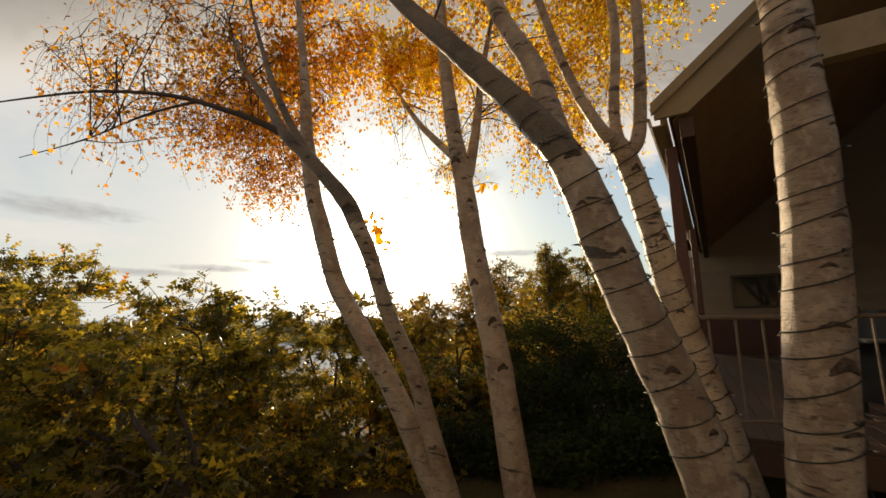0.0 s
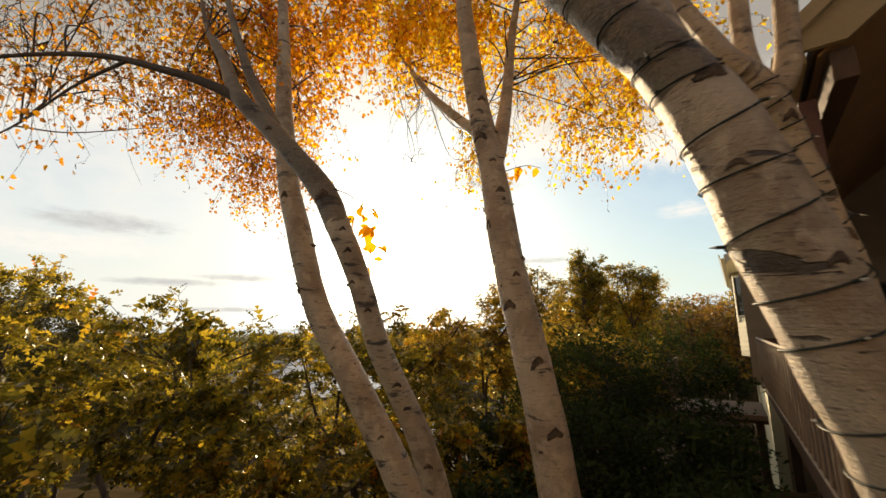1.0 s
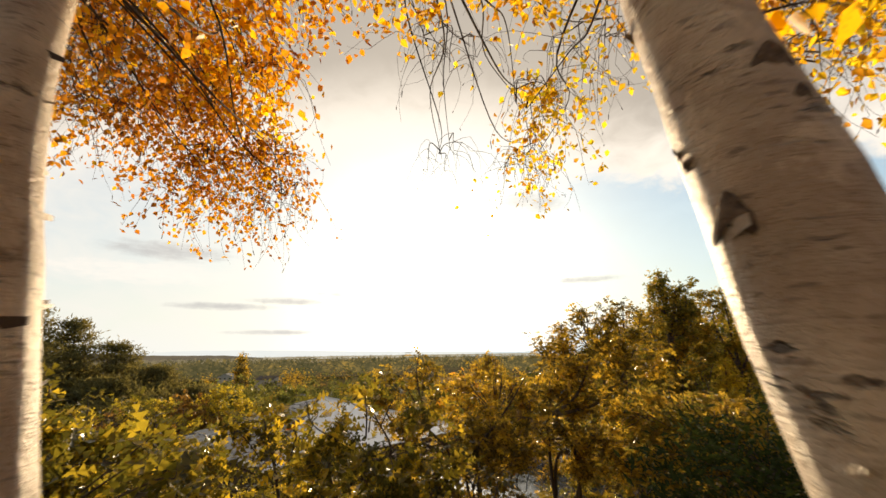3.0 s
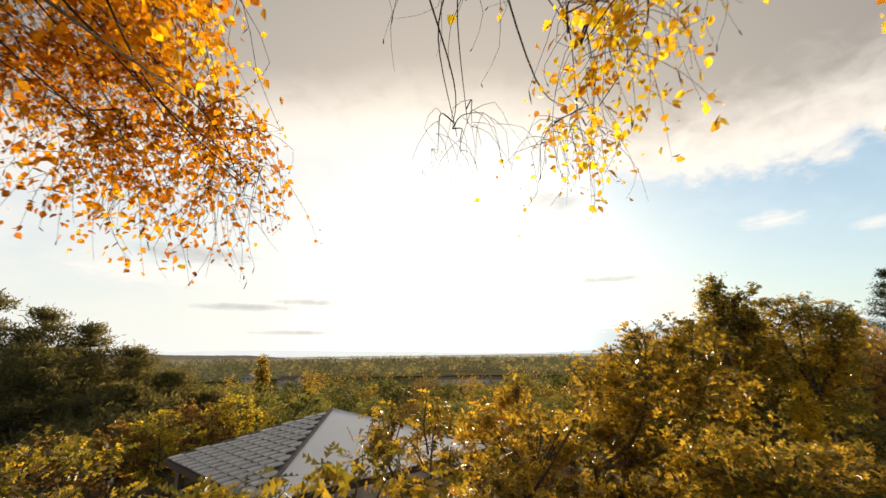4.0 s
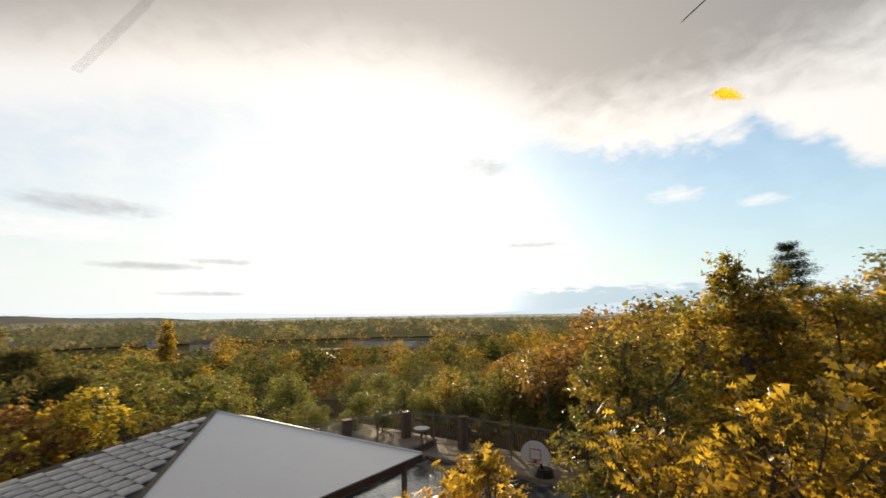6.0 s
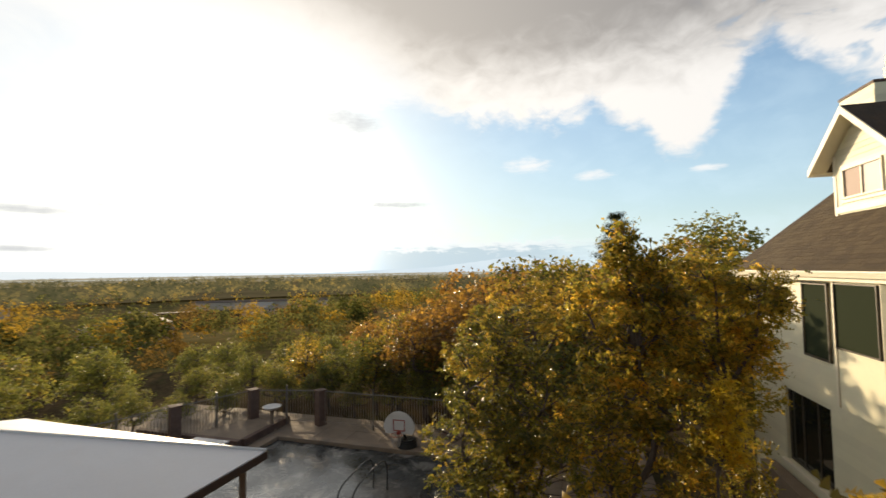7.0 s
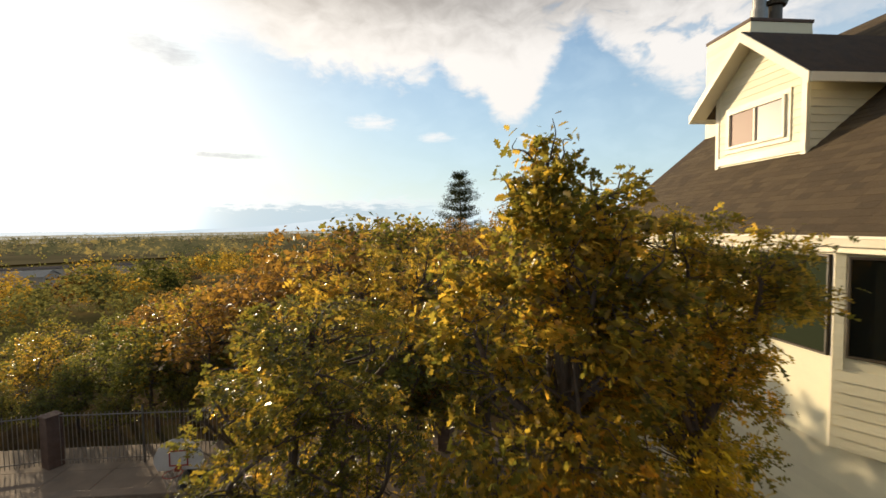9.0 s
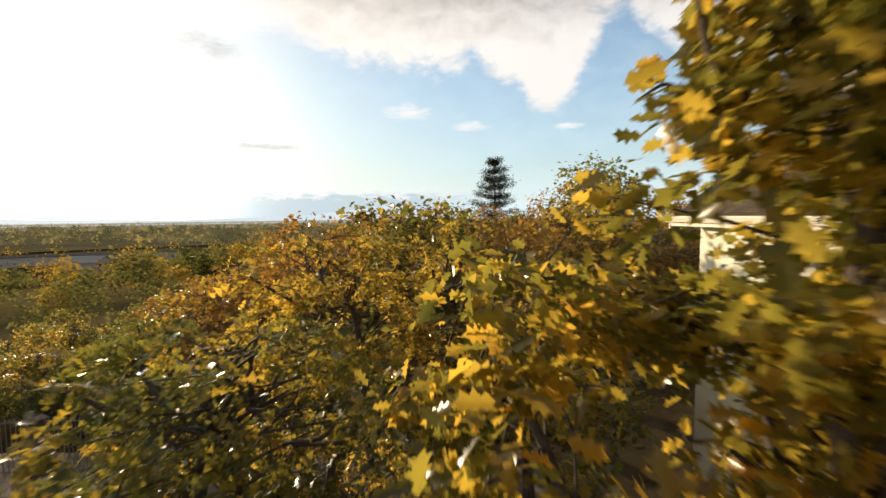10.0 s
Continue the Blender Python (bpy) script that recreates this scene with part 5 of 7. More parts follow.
def build_pavilion():
    pav = thing("pool_pavilion", "low pavilion with hipped roof of grey tiles and pale membrane", "pavilion")
    A, R, N, L, Q = (Vector(v) for v in ((-8.75, 23.1, 3.97), (-2.05, 22.65, 2.80), (-6.95, 15.45, 2.80), (-13.0, 19.2, 2.80), (-9.6, 27.6, 2.80)))
    for name, tri, mat, lab in (("membrane_slope", (A, N, R), M_MEMBRANE, "smooth pale grey membrane slope"), ("tile_slope", (A, L, N), M_DARKGAP, "tiled slope"), ("back_slope", (A, Q, L), M_DARKGAP, "back slope"), ("back_slope", (A, R, Q), M_MEMBRANE, "sunlit pale membrane slope")):
        bm = bmesh.new()
        n = (tri[1] - tri[0]).cross(tri[2] - tri[0]).normalized()
        n = n if n.z > 0 else -n
        f = bm.faces.new([bm.verts.new(v) for v in tri])
        r = bmesh.ops.extrude_face_region(bm, geom=[f])
        bmesh.ops.translate(bm, verts=[v for v in r["geom"] if isinstance(v, bmesh.types.BMVert)], vec=-n * 0.10)
        bmesh.ops.recalc_face_normals(bm, faces=bm.faces)
        ob = part(name, bm, mat, pav, lab)
        if name == "tile_slope":
            tiles_on(ob, A, N, L, n)
    for a, b in ((R, N), (N, L), (L, Q), (Q, R)):
        d = (b - a).normalized()
        rod = Matrix.Translation((a + b) / 2 - Vector((0, 0, 0.12))) @ d.to_track_quat("X", "Z").to_matrix().to_4x4()
        part("fascia", box_bm(bmesh.new(), ((b - a).length, 0.05, 0.18), (0, 0, 0), 0.006), M_WOODDARK, pav, "dark fascia board", rod)
    rod_between("hip_cap", A + Vector((0, 0, 0.02)), N + Vector((0, 0, 0.02)), 0.06, M_DARKGAP, pav, "dark hip cap")
    # white rod stands in for the sunlit rim of the ridge
    rod_between("edge_strip", A + Vector((0, 0, 0.015)), R + Vector((0, 0, 0.015)), 0.035, M_WHITE, pav, "white strip for the bright rim of the ridge")
    c = (R + N + L + Q) / 4
    for v in (R, N, L, Q):
        p = v + (c - v) * 0.09
        part("post", box_bm(bmesh.new(), (0.15, 0.15, 2.75), (p.x, p.y, 1.32), 0.01), M_RAIL, pav, "pale wooden post")
    return pav


def tiles_on(parent, A, N, L, n):
    """Flat tiles in courses up one slope, each proud of the felt, gaps dark."""
    e = (L - N).normalized()
    up = (A - N) - e * (A - N).dot(e)
    H = up.length
    up.normalize()
    apex = (A - N).dot(e)
    ln = (L - N).length
    rng = random.Random(4)
    bm = bmesh.new()
    cols = [(-0.205, -0.012), (-0.19, 0.012), (-0.10, 0.030), (0.0, 0.036), (0.10, 0.030), (0.19, 0.012), (0.205, -0.012)]
    ring = [[bm.verts.new((x * (0.93 if y < 0 else 1.0), y + (0.03 * (x / 0.205) ** 2 if y < 0 else 0.0), z + (0.008 if y < 0 else -0.012))) for x, z in cols] for y in (-0.225, 0.215)]
    under = [bm.verts.new((v.co.x, v.co.y, v.co.z - 0.03)) for v in ring[0]]
    for i in range(len(cols) - 1):
        bm.faces.new((ring[0][i], ring[0][i + 1], ring[1][i + 1], ring[1][i]))
        bm.faces.new((under[i], under[i + 1], ring[0][i + 1], ring[0][i]))
    me = bpy.data.meshes.new("tile")
    bm.to_mesh(me)
    bm.free()
    me.materials.append(M_TILE)
    rot = Matrix((e, up, n)).transposed()
    rows = int(H / 0.40)
    for r in range(rows):
        y = (r + 0.5) * 0.40
        lo, hi = apex * y / H + 0.12, ln - (ln - apex) * y / H - 0.12
        x = lo + 0.22 + (0.2 if r % 2 else 0.0)
        while x < hi - 0.18:
            p = N + e * x + up * (y + rng.uniform(-0.012, 0.012)) + n * 0.035
            m = Matrix.Translation(p) @ (rot @ Euler((radians(-3.0 + rng.uniform(-1, 1)), radians(rng.uniform(-1, 1)), radians(rng.uniform(-1.2, 1.2)))).to_matrix()).to_4x4()
            part_mesh("tile", me, parent, m=m)
            x += 0.47


build_pavilion()


# ---- an unseen plain wall added behind the start of the flight blocks sky light ----
back = thing("wall_south", "unseen tan wall added behind the start to block sky light", "wall", kind="structure")
part("wall", box_bm(bmesh.new(), (18.0, 0.25, 9.5), (1.0, -3.6, 4.5), 0.01), M_TAN, back)

# ---- birches in front of the deck ----
def birch(name, label, stems, seed, m=None, moss=99.0):
    """Stems given as rows (x, y, z, radius) from the foot up; white bark, knots, torn curls of bark. Above the height
    moss the whole bark is darker.
    """
    rng = np.random.default_rng(seed)
    t = thing(name, label, "birch tree")
    for k, st in enumerate(stems):
        p = spline(st, 12)
        r = p[:, 3]
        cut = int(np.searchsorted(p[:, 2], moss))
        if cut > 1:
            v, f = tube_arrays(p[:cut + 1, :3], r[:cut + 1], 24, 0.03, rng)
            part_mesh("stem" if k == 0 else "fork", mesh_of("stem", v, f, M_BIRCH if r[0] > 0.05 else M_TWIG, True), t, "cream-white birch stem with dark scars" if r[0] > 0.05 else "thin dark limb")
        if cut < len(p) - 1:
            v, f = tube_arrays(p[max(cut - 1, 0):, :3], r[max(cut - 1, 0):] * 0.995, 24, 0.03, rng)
            part_mesh("limb", mesh_of("limb", v, f, M_BIRCHUPPER if r[0] > 0.05 else M_TWIG, True), t, "darker upper limb with mossy patches" if r[0] > 0.05 else "thin dark limb")
    return t


def birch_fork(parent, stem, seed):
    """One more pale limb on a standing birch."""
    p = spline(stem, 12)
    v, f = tube_arrays(p[:, :3], p[:, 3], 24, 0.03, np.random.default_rng(seed))
    part_mesh("fork", mesh_of("fork", v, f, M_BIRCH, True), parent, "cream-white birch limb with dark scars")


FOOT = 2.9
STEM_A = [(0.20, 4.42, FOOT, 0.145), (-0.10, 4.46, 3.4, 0.122), (-0.47, 4.53, 4.2, 0.112), (-0.81, 4.60, 4.8, 0.106), (-1.16, 4.69, 5.4, 0.102), (-1.35, 4.73, 6.0, 0.098), (-1.50, 4.79, 6.5, 0.090), (-1.62, 4.90, 7.2, 0.078), (-1.74, 5.05, 8.1, 0.058), (-2.0, 5.4, 9.6, 0.035)]
STEM_B = [(0.15, 4.5, FOOT, 0.12), (-0.05, 4.40, 3.6, 0.10), (-0.29, 4.22, 4.5, 0.080), (-0.53, 4.05, 5.1, 0.074), (-0.68, 3.99, 5.6, 0.074), (-0.80, 4.0, 5.87, 0.080), (-0.93, 4.04, 6.14, 0.084), (-1.17, 4.06, 6.44, 0.070), (-1.39, 4.08, 6.68, 0.064), (-1.61, 4.11, 6.91, 0.058), (-1.9, 4.38, 7.38, 0.046), (-2.25, 4.75, 7.85, 0.037), (-2.57, 5.09, 8.3, 0.028), (-3.0, 5.5, 9.2, 0.012)]
FORK_B = [(-0.90, 4.05, 6.08, 0.066), (-1.10, 4.17, 6.34, 0.060), (-1.28, 4.28, 6.55, 0.056), (-1.49, 4.40, 6.86, 0.051), (-1.80, 4.58, 7.4, 0.042), (-2.15, 4.8, 8.2, 0.030), (-2.6, 5.1, 9.5, 0.012)]
LIMB_B = [(-1.56, 4.10, 6.86, 0.040), (-1.85, 4.12, 7.02, 0.034), (-2.2, 4.16, 7.17, 0.029), (-2.9, 4.28, 7.42, 0.022), (-3.8, 4.42, 7.56, 0.016), (-4.6, 4.55, 7.58, 0.012), (-5.8, 4.9, 7.66, 0.006)]
TWIG_B = [(-2.6, 4.22, 7.31, 0.016), (-3.4, 4.6, 7.36, 0.013), (-4.6, 5.2, 7.34, 0.010), (-6.0, 5.8, 7.36, 0.005)]
STEM_C = [(0.78, 4.42, FOOT, 0.165), (0.69, 4.44, 3.4, 0.148), (0.55, 4.49, 4.5, 0.133), (0.43, 4.55, 5.2, 0.128), (0.33, 4.65, 5.8, 0.122), (0.26, 4.80, 6.5, 0.112), (0.14, 4.88, 7.3, 0.095), (0.04, 4.9, 8.4, 0.07), (0.0, 5.2, 10.0, 0.045)]
FORK_C = [(0.26, 4.82, 6.55, 0.085), (0.37, 5.02, 7.0, 0.070), (0.48, 5.38, 7.64, 0.056), (0.58, 5.65, 8.4, 0.045), (0.8, 6.0, 9.6, 0.03)]
LIMB_C = [(0.22, 4.86, 6.84, 0.062), (0.02, 5.12, 7.14, 0.050), (-0.29, 5.56, 7.66, 0.040), (-0.6, 6.0, 8.3, 0.028), (-1.0, 6.5, 9.2, 0.012)]
STEM_D = [(1.92, 2.77, FOOT, 0.195), (1.63, 2.77, 3.9, 0.165), (1.44, 2.77, 4.5, 0.16), (1.25, 2.78, 5.0, 0.155), (1.07, 2.80, 5.5, 0.150), (0.92, 2.86, 6.0, 0.138), (0.68, 2.92, 6.4, 0.115), (0.25, 3.05, 6.95, 0.092), (-0.28, 3.25, 7.62, 0.072), (-0.9, 3.6, 8.6, 0.05)]
FORK_D = [(0.88, 2.88, 6.05, 0.11), (0.80, 2.98, 6.5, 0.095), (0.72, 3.05, 6.92, 0.085), (0.48, 3.2, 7.53, 0.07), (0.2, 3.4, 8.6, 0.05)]
STEM_E = [(2.42, 3.45, FOOT, 0.15), (2.13, 3.4, 4.0, 0.125), (1.96, 3.4, 4.6, 0.116), (1.83, 3.42, 5.1, 0.11), (1.72, 3.41, 5.6, 0.104), (1.62, 3.40, 6.0, 0.095), (1.48, 3.35, 6.35, 0.085), (1.28, 3.3, 6.55, 0.05), (1.07, 3.4, 7.13, 0.042), (0.8, 3.6, 8.4, 0.03)]
STEM_F = [(2.12, 2.68, FOOT, 0.22), (2.20, 2.70, 3.9, 0.185), (2.26, 2.69, 4.6, 0.18), (2.35, 2.7, 5.3, 0.172), (2.40, 2.7, 6.0, 0.162), (2.40, 2.7, 6.7, 0.15), (2.40, 2.71, 7.3, 0.135), (2.3, 2.9, 8.6, 0.10)]
E_FORKS = [[(1.50, 3.34, 6.30, 0.065), (1.64, 3.35, 6.56, 0.056), (1.73, 3.4, 7.66, 0.046), (1.8, 3.6, 9.0, 0.03)], [(1.48, 3.35, 6.32, 0.055), (1.45, 3.38, 6.7, 0.048), (1.57, 3.5, 7.69, 0.04), (1.5, 3.7, 9.0, 0.025)]]
birch_a = birch("birch_tree", "slender leaning birch with cream bark and dark knots", [STEM_A], 11)
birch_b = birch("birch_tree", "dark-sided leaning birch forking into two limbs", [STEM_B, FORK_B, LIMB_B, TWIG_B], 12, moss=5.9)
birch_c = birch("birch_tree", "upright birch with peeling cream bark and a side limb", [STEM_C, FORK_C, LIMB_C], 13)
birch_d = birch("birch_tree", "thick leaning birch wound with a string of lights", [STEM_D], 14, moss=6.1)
birch_fork(birch_d, FORK_D, 19)
birch_e = birch("birch_tree", "birch with three upright limbs and a wound cable", [STEM_E, *E_FORKS], 15)
birch_f = birch("birch_tree", "straight thick birch with rough dark scars near the deck", [STEM_F], 16)


def knots(parent, stem, rows, seed):
    """Dark eye-shaped scars standing a little proud of a stem: height, turn in degrees (0 faces -y), width, height of the scar."""
    p = spline(stem, 12)
    for z, deg, w, h in rows:
        w, h = w * 1.2, h * 1.35
        c = np.array([np.interp(z, p[:, 2], p[:, i]) for i in range(4)])
        a = radians(deg - 90)
        out = Vector((math.cos(a), math.sin(a), 0))
        bm = bmesh.new()
        bmesh.ops.create_uvsphere(bm, u_segments=20, v_segments=10, radius=1.0)
        r = c[3]
        for v in bm.verts:
            k = 1 + 0.35 * noise.noise(v.co * 2.6 + Vector((z, deg, 0)))
            wide = v.co.x * w * 0.62 * k
            turn = wide / r
            rad = r + 0.0035 + v.co.y * 0.0055
            v.co = Vector((rad * math.sin(turn), rad * math.cos(turn), v.co.z * h * 0.42 * k - 0.75 * h * abs(v.co.x) ** 1.4))
        m = Matrix.Translation(Vector(c[:3])) @ out.to_track_quat("Y", "Z").to_matrix().to_4x4()
        part("scar", bm, M_KNOT, parent, "dark bark scar", m, True)


def curls(parent, stem, n, lo, hi, seed):
    """Thin torn curls of bark along the sides of a stem."""
    rng = np.random.default_rng(seed)
    p = spline(stem, 12)
    for _ in range(n):
        z = rng.uniform(lo, hi)
        c = np.array([np.interp(z, p[:, 2], p[:, i]) for i in range(4)])
        a = rng.choice([0.0, np.pi]) + rng.normal(0, 0.5)
        w, h, r = rng.uniform(0.015, 0.045), rng.uniform(0.008, 0.035), c[3] * 0.99
        V = []
        for i in range(5):
            k = i / 4
            rad, an = r + 0.018 * k ** 1.6, a + (k - 0.2) * w / r * 1.6
            for s in (-0.5, 0.5):
                V.append((c[0] + rad * math.cos(an), c[1] + rad * math.sin(an), z + s * h * (1 - 0.4 * k) + 0.01 * k))
        Q = [(2 * i, 2 * i + 2, 2 * i + 3, 2 * i + 1) for i in range(4)]
        part_mesh("bark_curl", mesh_of("bark_curl", V, Q, M_TWIG if rng.random() < 0.35 else M_BIRCH), parent)


knots(birch_c, STEM_C, [(6.30, 12, 0.10, 0.075), (6.22, 18, 0.06, 0.05), (5.62, 12, 0.045, 0.03), (5.40, -35, 0.08, 0.05), (5.0, 15, 0.085, 0.06), (6.85, -30, 0.085, 0.06), (6.05, -65, 0.05, 0.05), (5.75, 60, 0.05, 0.035), (4.55, 15, 0.08, 0.05), (7.2, 20, 0.05, 0.03), (6.6, 5, 0.04, 0.02)], 1)
knots(birch_b, STEM_B, [(6.10, 5, 0.075, 0.05), (5.86, 30, 0.03, 0.02), (5.72, 10, 0.034, 0.022), (5.52, -25, 0.028, 0.016), (5.35, 15, 0.03, 0.018), (4.9, 20, 0.04, 0.02), (6.6, 0, 0.035, 0.02), (4.4, 10, 0.04, 0.02)], 2)
knots(birch_a, STEM_A, [(6.35, -10, 0.045, 0.04), (5.55, -60, 0.05, 0.04), (5.1, 10, 0.03, 0.02), (4.5, 20, 0.04, 0.02)], 3)
knots(birch_d, STEM_D, [(5.42, 5, 0.05, 0.03), (6.1, 10, 0.10, 0.04), (4.7, -10, 0.06, 0.03), (4.35, 20, 0.05, 0.025), (5.75, -40, 0.05, 0.02)], 4)
knots(birch_e, STEM_E, [(5.62, 10, 0.05, 0.03), (5.05, -20, 0.04, 0.02), (6.2, 0, 0.05, 0.04), (4.6, 10, 0.03, 0.02)], 5)
knots(birch_f, STEM_F, [(4.72, 0, 0.13, 0.06), (4.95, -15, 0.11, 0.025), (5.6, 10, 0.09, 0.02), (6.9, -5, 0.12, 0.05), (6.6, 15, 0.08, 0.02), (4.35, 10, 0.10, 0.02), (5.3, -20, 0.06, 0.02), (6.2, 30, 0.07, 0.02)], 6)
curls(birch_c, STEM_C, 46, 4.4, 7.2, 7)
curls(birch_a, STEM_A, 30, 4.6, 6.8, 8)
curls(birch_b, STEM_B, 22, 4.6, 6.8, 9)
curls(birch_d, STEM_D, 24, 4.4, 6.6, 10)
curls(birch_e, STEM_E, 12, 4.4, 6.3, 11)


def wound_cable(name, stem, turns, lo, hi, seed, label):
    """A dark cable wound round a stem, with small bulbs in sockets."""
    rng = np.random.default_rng(seed)
    ob = thing(name, label, "string lights", group="wound light strings")
    p = spline(stem, 12)
    sel = (p[:, 2] > lo) & (p[:, 2] < hi)
    p = p[sel]
    n = turns * 26
    k = np.linspace(0, len(p) - 1, n)
    c = np.stack([np.interp(k, np.arange(len(p)), p[:, i]) for i in range(4)], -1)
    a = np.linspace(0, 2 * np.pi * turns, n) + 0.9 * np.sin(np.linspace(0, 2.6 * turns, n))
    r = c[:, 3] * 1.05 + 0.004
    path = c[:, :3] + np.stack([r * np.cos(a), r * np.sin(a), 0.035 * np.sin(a + 1)], -1)
    part_mesh("cable", mesh_of("cable", *tube_arrays(path, np.full(n, 0.0045), 6), M_CABLE, True), ob)
    for i in range(9, n - 3, 21):
        d = Vector((math.cos(a[i]), math.sin(a[i]), rng.normal(0, 0.4))).normalized()
        m = Matrix.Translation(path[i]) @ d.to_track_quat("Z", "Y").to_matrix().to_4x4()
        s = part("socket", cyl_bm(bmesh.new(), 0.007, 0.006, 0.028, (0, 0, 0.014), 8), M_CABLE, ob, "", m)
        part("bulb", cyl_bm(bmesh.new(), 0.005, 0.001, 0.022, (0, 0, 0.039), 8), M_BULB, s)


wound_cable("light_string", STEM_D, 15, 3.7, 6.7, 1, "dark light string wound round the leaning birch")
wound_cable("light_string", STEM_E, 17, 3.8, 6.4, 2, "dark light string wound round the three-limbed birch")
wound_cable("light_string", STEM_F, 17, 3.8, 7.2, 3, "dark light string wound round the straight birch")


def birch_crown(parent, seed, stems, masses, mat=M_BIRCHLEAF, size=0.060):
    """Hanging sprays: limbs from the stems, drooping twigs, small leaves along them. masses: centre, radii, strands, leaf density."""
    rng = np.random.default_rng(seed)
    tw, where, hung = [], [], []
    bend = np.random.default_rng(seed + 500)
    axis = np.concatenate([spline(st, 8)[:, :3] for st in stems])
    axis = axis[axis[:, 2] > 6.7]
    for c, r, n, dens in masses:
        c, r = np.array(c, float), np.array(r, float)
        nb = max(4, n // 9)
        # a few limbs carry the mass, boughs leave them all along
        arms = []
        for e in ball(rng, 3 + n // 130, c, r * 0.75, 0.2):
            d = np.linalg.norm((axis - e) * [1, 1, 0.5], axis=1) + 1.5 * np.maximum(0, axis[:, 2] - e[2] + 0.1) + 1.6 * rng.random(len(axis))
            root = axis[np.argmin(d)]
            w = spline([root, root * 0.65 + e * 0.35 + rng.normal(0, 0.14, 3) + [0, 0, 0.2], root * 0.3 + e * 0.7 + rng.normal(0, 0.14, 3) + [0, 0, 0.2], e], 6)
            arms.append(w[len(w) // 4:])
            part_mesh("bough", mesh_of("bough", *tube_arrays(w, np.linspace(0.010, 0.0035, len(w)), 6), M_TWIG), parent)
        arms = np.concatenate(arms)
        heads = ball(rng, nb, c + [0, 0, r[2] * 0.2], r * [1, 1, 0.7], 0.15)
        lines = []
        for h in heads:
            root = arms[np.argmin(np.linalg.norm(arms - h, axis=1) + 0.45 * rng.random(len(arms)))]
            mid = root * 0.45 + h * 0.55 + rng.normal(0, 0.07, 3) + [0, 0, 0.08]
            w = spline([root, mid, h, h + (h - mid) * 0.5 - [0, 0, 0.14]], 4)
            lines.append(w)
            tw.append(tube_arrays(w, np.linspace(0.008, 0.002, len(w)), 4))
        for i in range(n):
            w0 = lines[rng.integers(nb)]
            a = w0[rng.integers(len(w0) // 3, len(w0))] + rng.normal(0, 0.01, 3)
            out = rng.normal(0, 0.26, 3) * [1, 1, 0.3]
            ln = rng.uniform(0.25, 0.85)
            w = spline([a, a + out * 0.6 + [0, 0, 0.04 - ln * 0.15], a + out + bend.normal(0, 0.07, 3) * [1, 1, 0.4] + [0, 0, -ln * 0.6], a + out * 1.15 + bend.normal(0, 0.09, 3) * [1, 1, 0.4] + [0, 0, -ln]], 2)
            tw.append(tube_arrays(w, np.linspace(0.0036, 0.0012, len(w)), 3))
            if bend.random() < 0.30:
                hung.append(w[-1])
            k = int(ln * 70 * dens * rng.uniform(0.3, 1.5))
            if k:
                where.append(w[rng.integers(1, len(w), k)] + rng.normal(0, 0.05, (k, 3)))
    v, f = join_arrays(tw)
    tagged(part_mesh("twig_work", mesh_of("twig_work", v, f, M_TWIG), parent, "thin dark drooping twigs"), kind="stuff")
    part_mesh("foliage", mesh_of("foliage", *leaves(rng, np.concatenate(where), size, BIRCH, 0.9), mat), parent, "orange and yellow autumn birch leaves")
    cat = []
    for q in hung:
        lean = bend.normal(0, 0.014, 3) - [0, 0, bend.uniform(0.035, 0.06)]
        cat.append(tube_arrays([q, q + lean * 0.3, q + lean * 0.75, q + lean * 1.1], [0.0015, 0.0042, 0.004, 0.001], 5))
    v, f = join_arrays(cat)
    tagged(part_mesh("catkin_work", mesh_of("catkin_work", v, f, M_TWIG), parent, "short dark hanging catkins"), kind="stuff")


birch_crown(birch_b, 21, [FORK_B, STEM_B, LIMB_B[:5], TWIG_B[:3]], [((-4.6, 7.0, 9.0), (1.6, 1.2, 1.0), 170, 0.24), ((-3.5, 6.9, 9.7), (1.5, 1.2, 0.9), 170, 0.30), ((-3.5, 6.0, 8.3), (1.0, 0.8, 0.5), 95, 0.28), ((-4.6, 5.7, 8.8), (1.3, 0.8, 0.6), 100, 0.20),
                                                                    ((-2.9, 5.4, 9.0), (0.9, 0.8, 0.8), 90, 0.24), ((-3.9, 5.3, 9.3), (1.0, 0.8, 0.7), 85, 0.20), ((-2.2, 5.3, 8.0), (0.8, 0.5, 0.5), 55, 0.26), ((-3.6, 4.7, 7.5), (1.0, 0.4, 0.3), 45, 0.16)], M_BIRCHBROWN, 0.055)
birch_crown(birch_b, 27, [FORK_B, STEM_B], [((-3.75, 7.8, 9.1), (0.6, 0.5, 0.5), 85, 0.46), ((-3.35, 8.0, 8.6), (0.5, 0.45, 0.5), 85, 0.48), ((-3.0, 8.25, 8.15), (0.42, 0.4, 0.45), 70, 0.46), ((-3.5, 7.7, 7.9), (0.4, 0.4, 0.45), 60, 0.42), ((-2.85, 8.5, 7.8), (0.25, 0.25, 0.3), 40, 0.1), ((-4.3, 7.6, 8.4), (0.6, 0.5, 0.6), 70, 0.42)], M_BIRCHRUST, 0.054)
birch_crown(birch_a, 22, [STEM_A], [((-1.9, 6.3, 9.3), (1.2, 0.9, 1.0), 290, 0.58), ((-2.1, 5.8, 10.3), (1.2, 0.9, 0.8), 130, 0.6), ((-2.6, 7.2, 8.7), (0.6, 0.6, 0.6), 90, 0.5)])
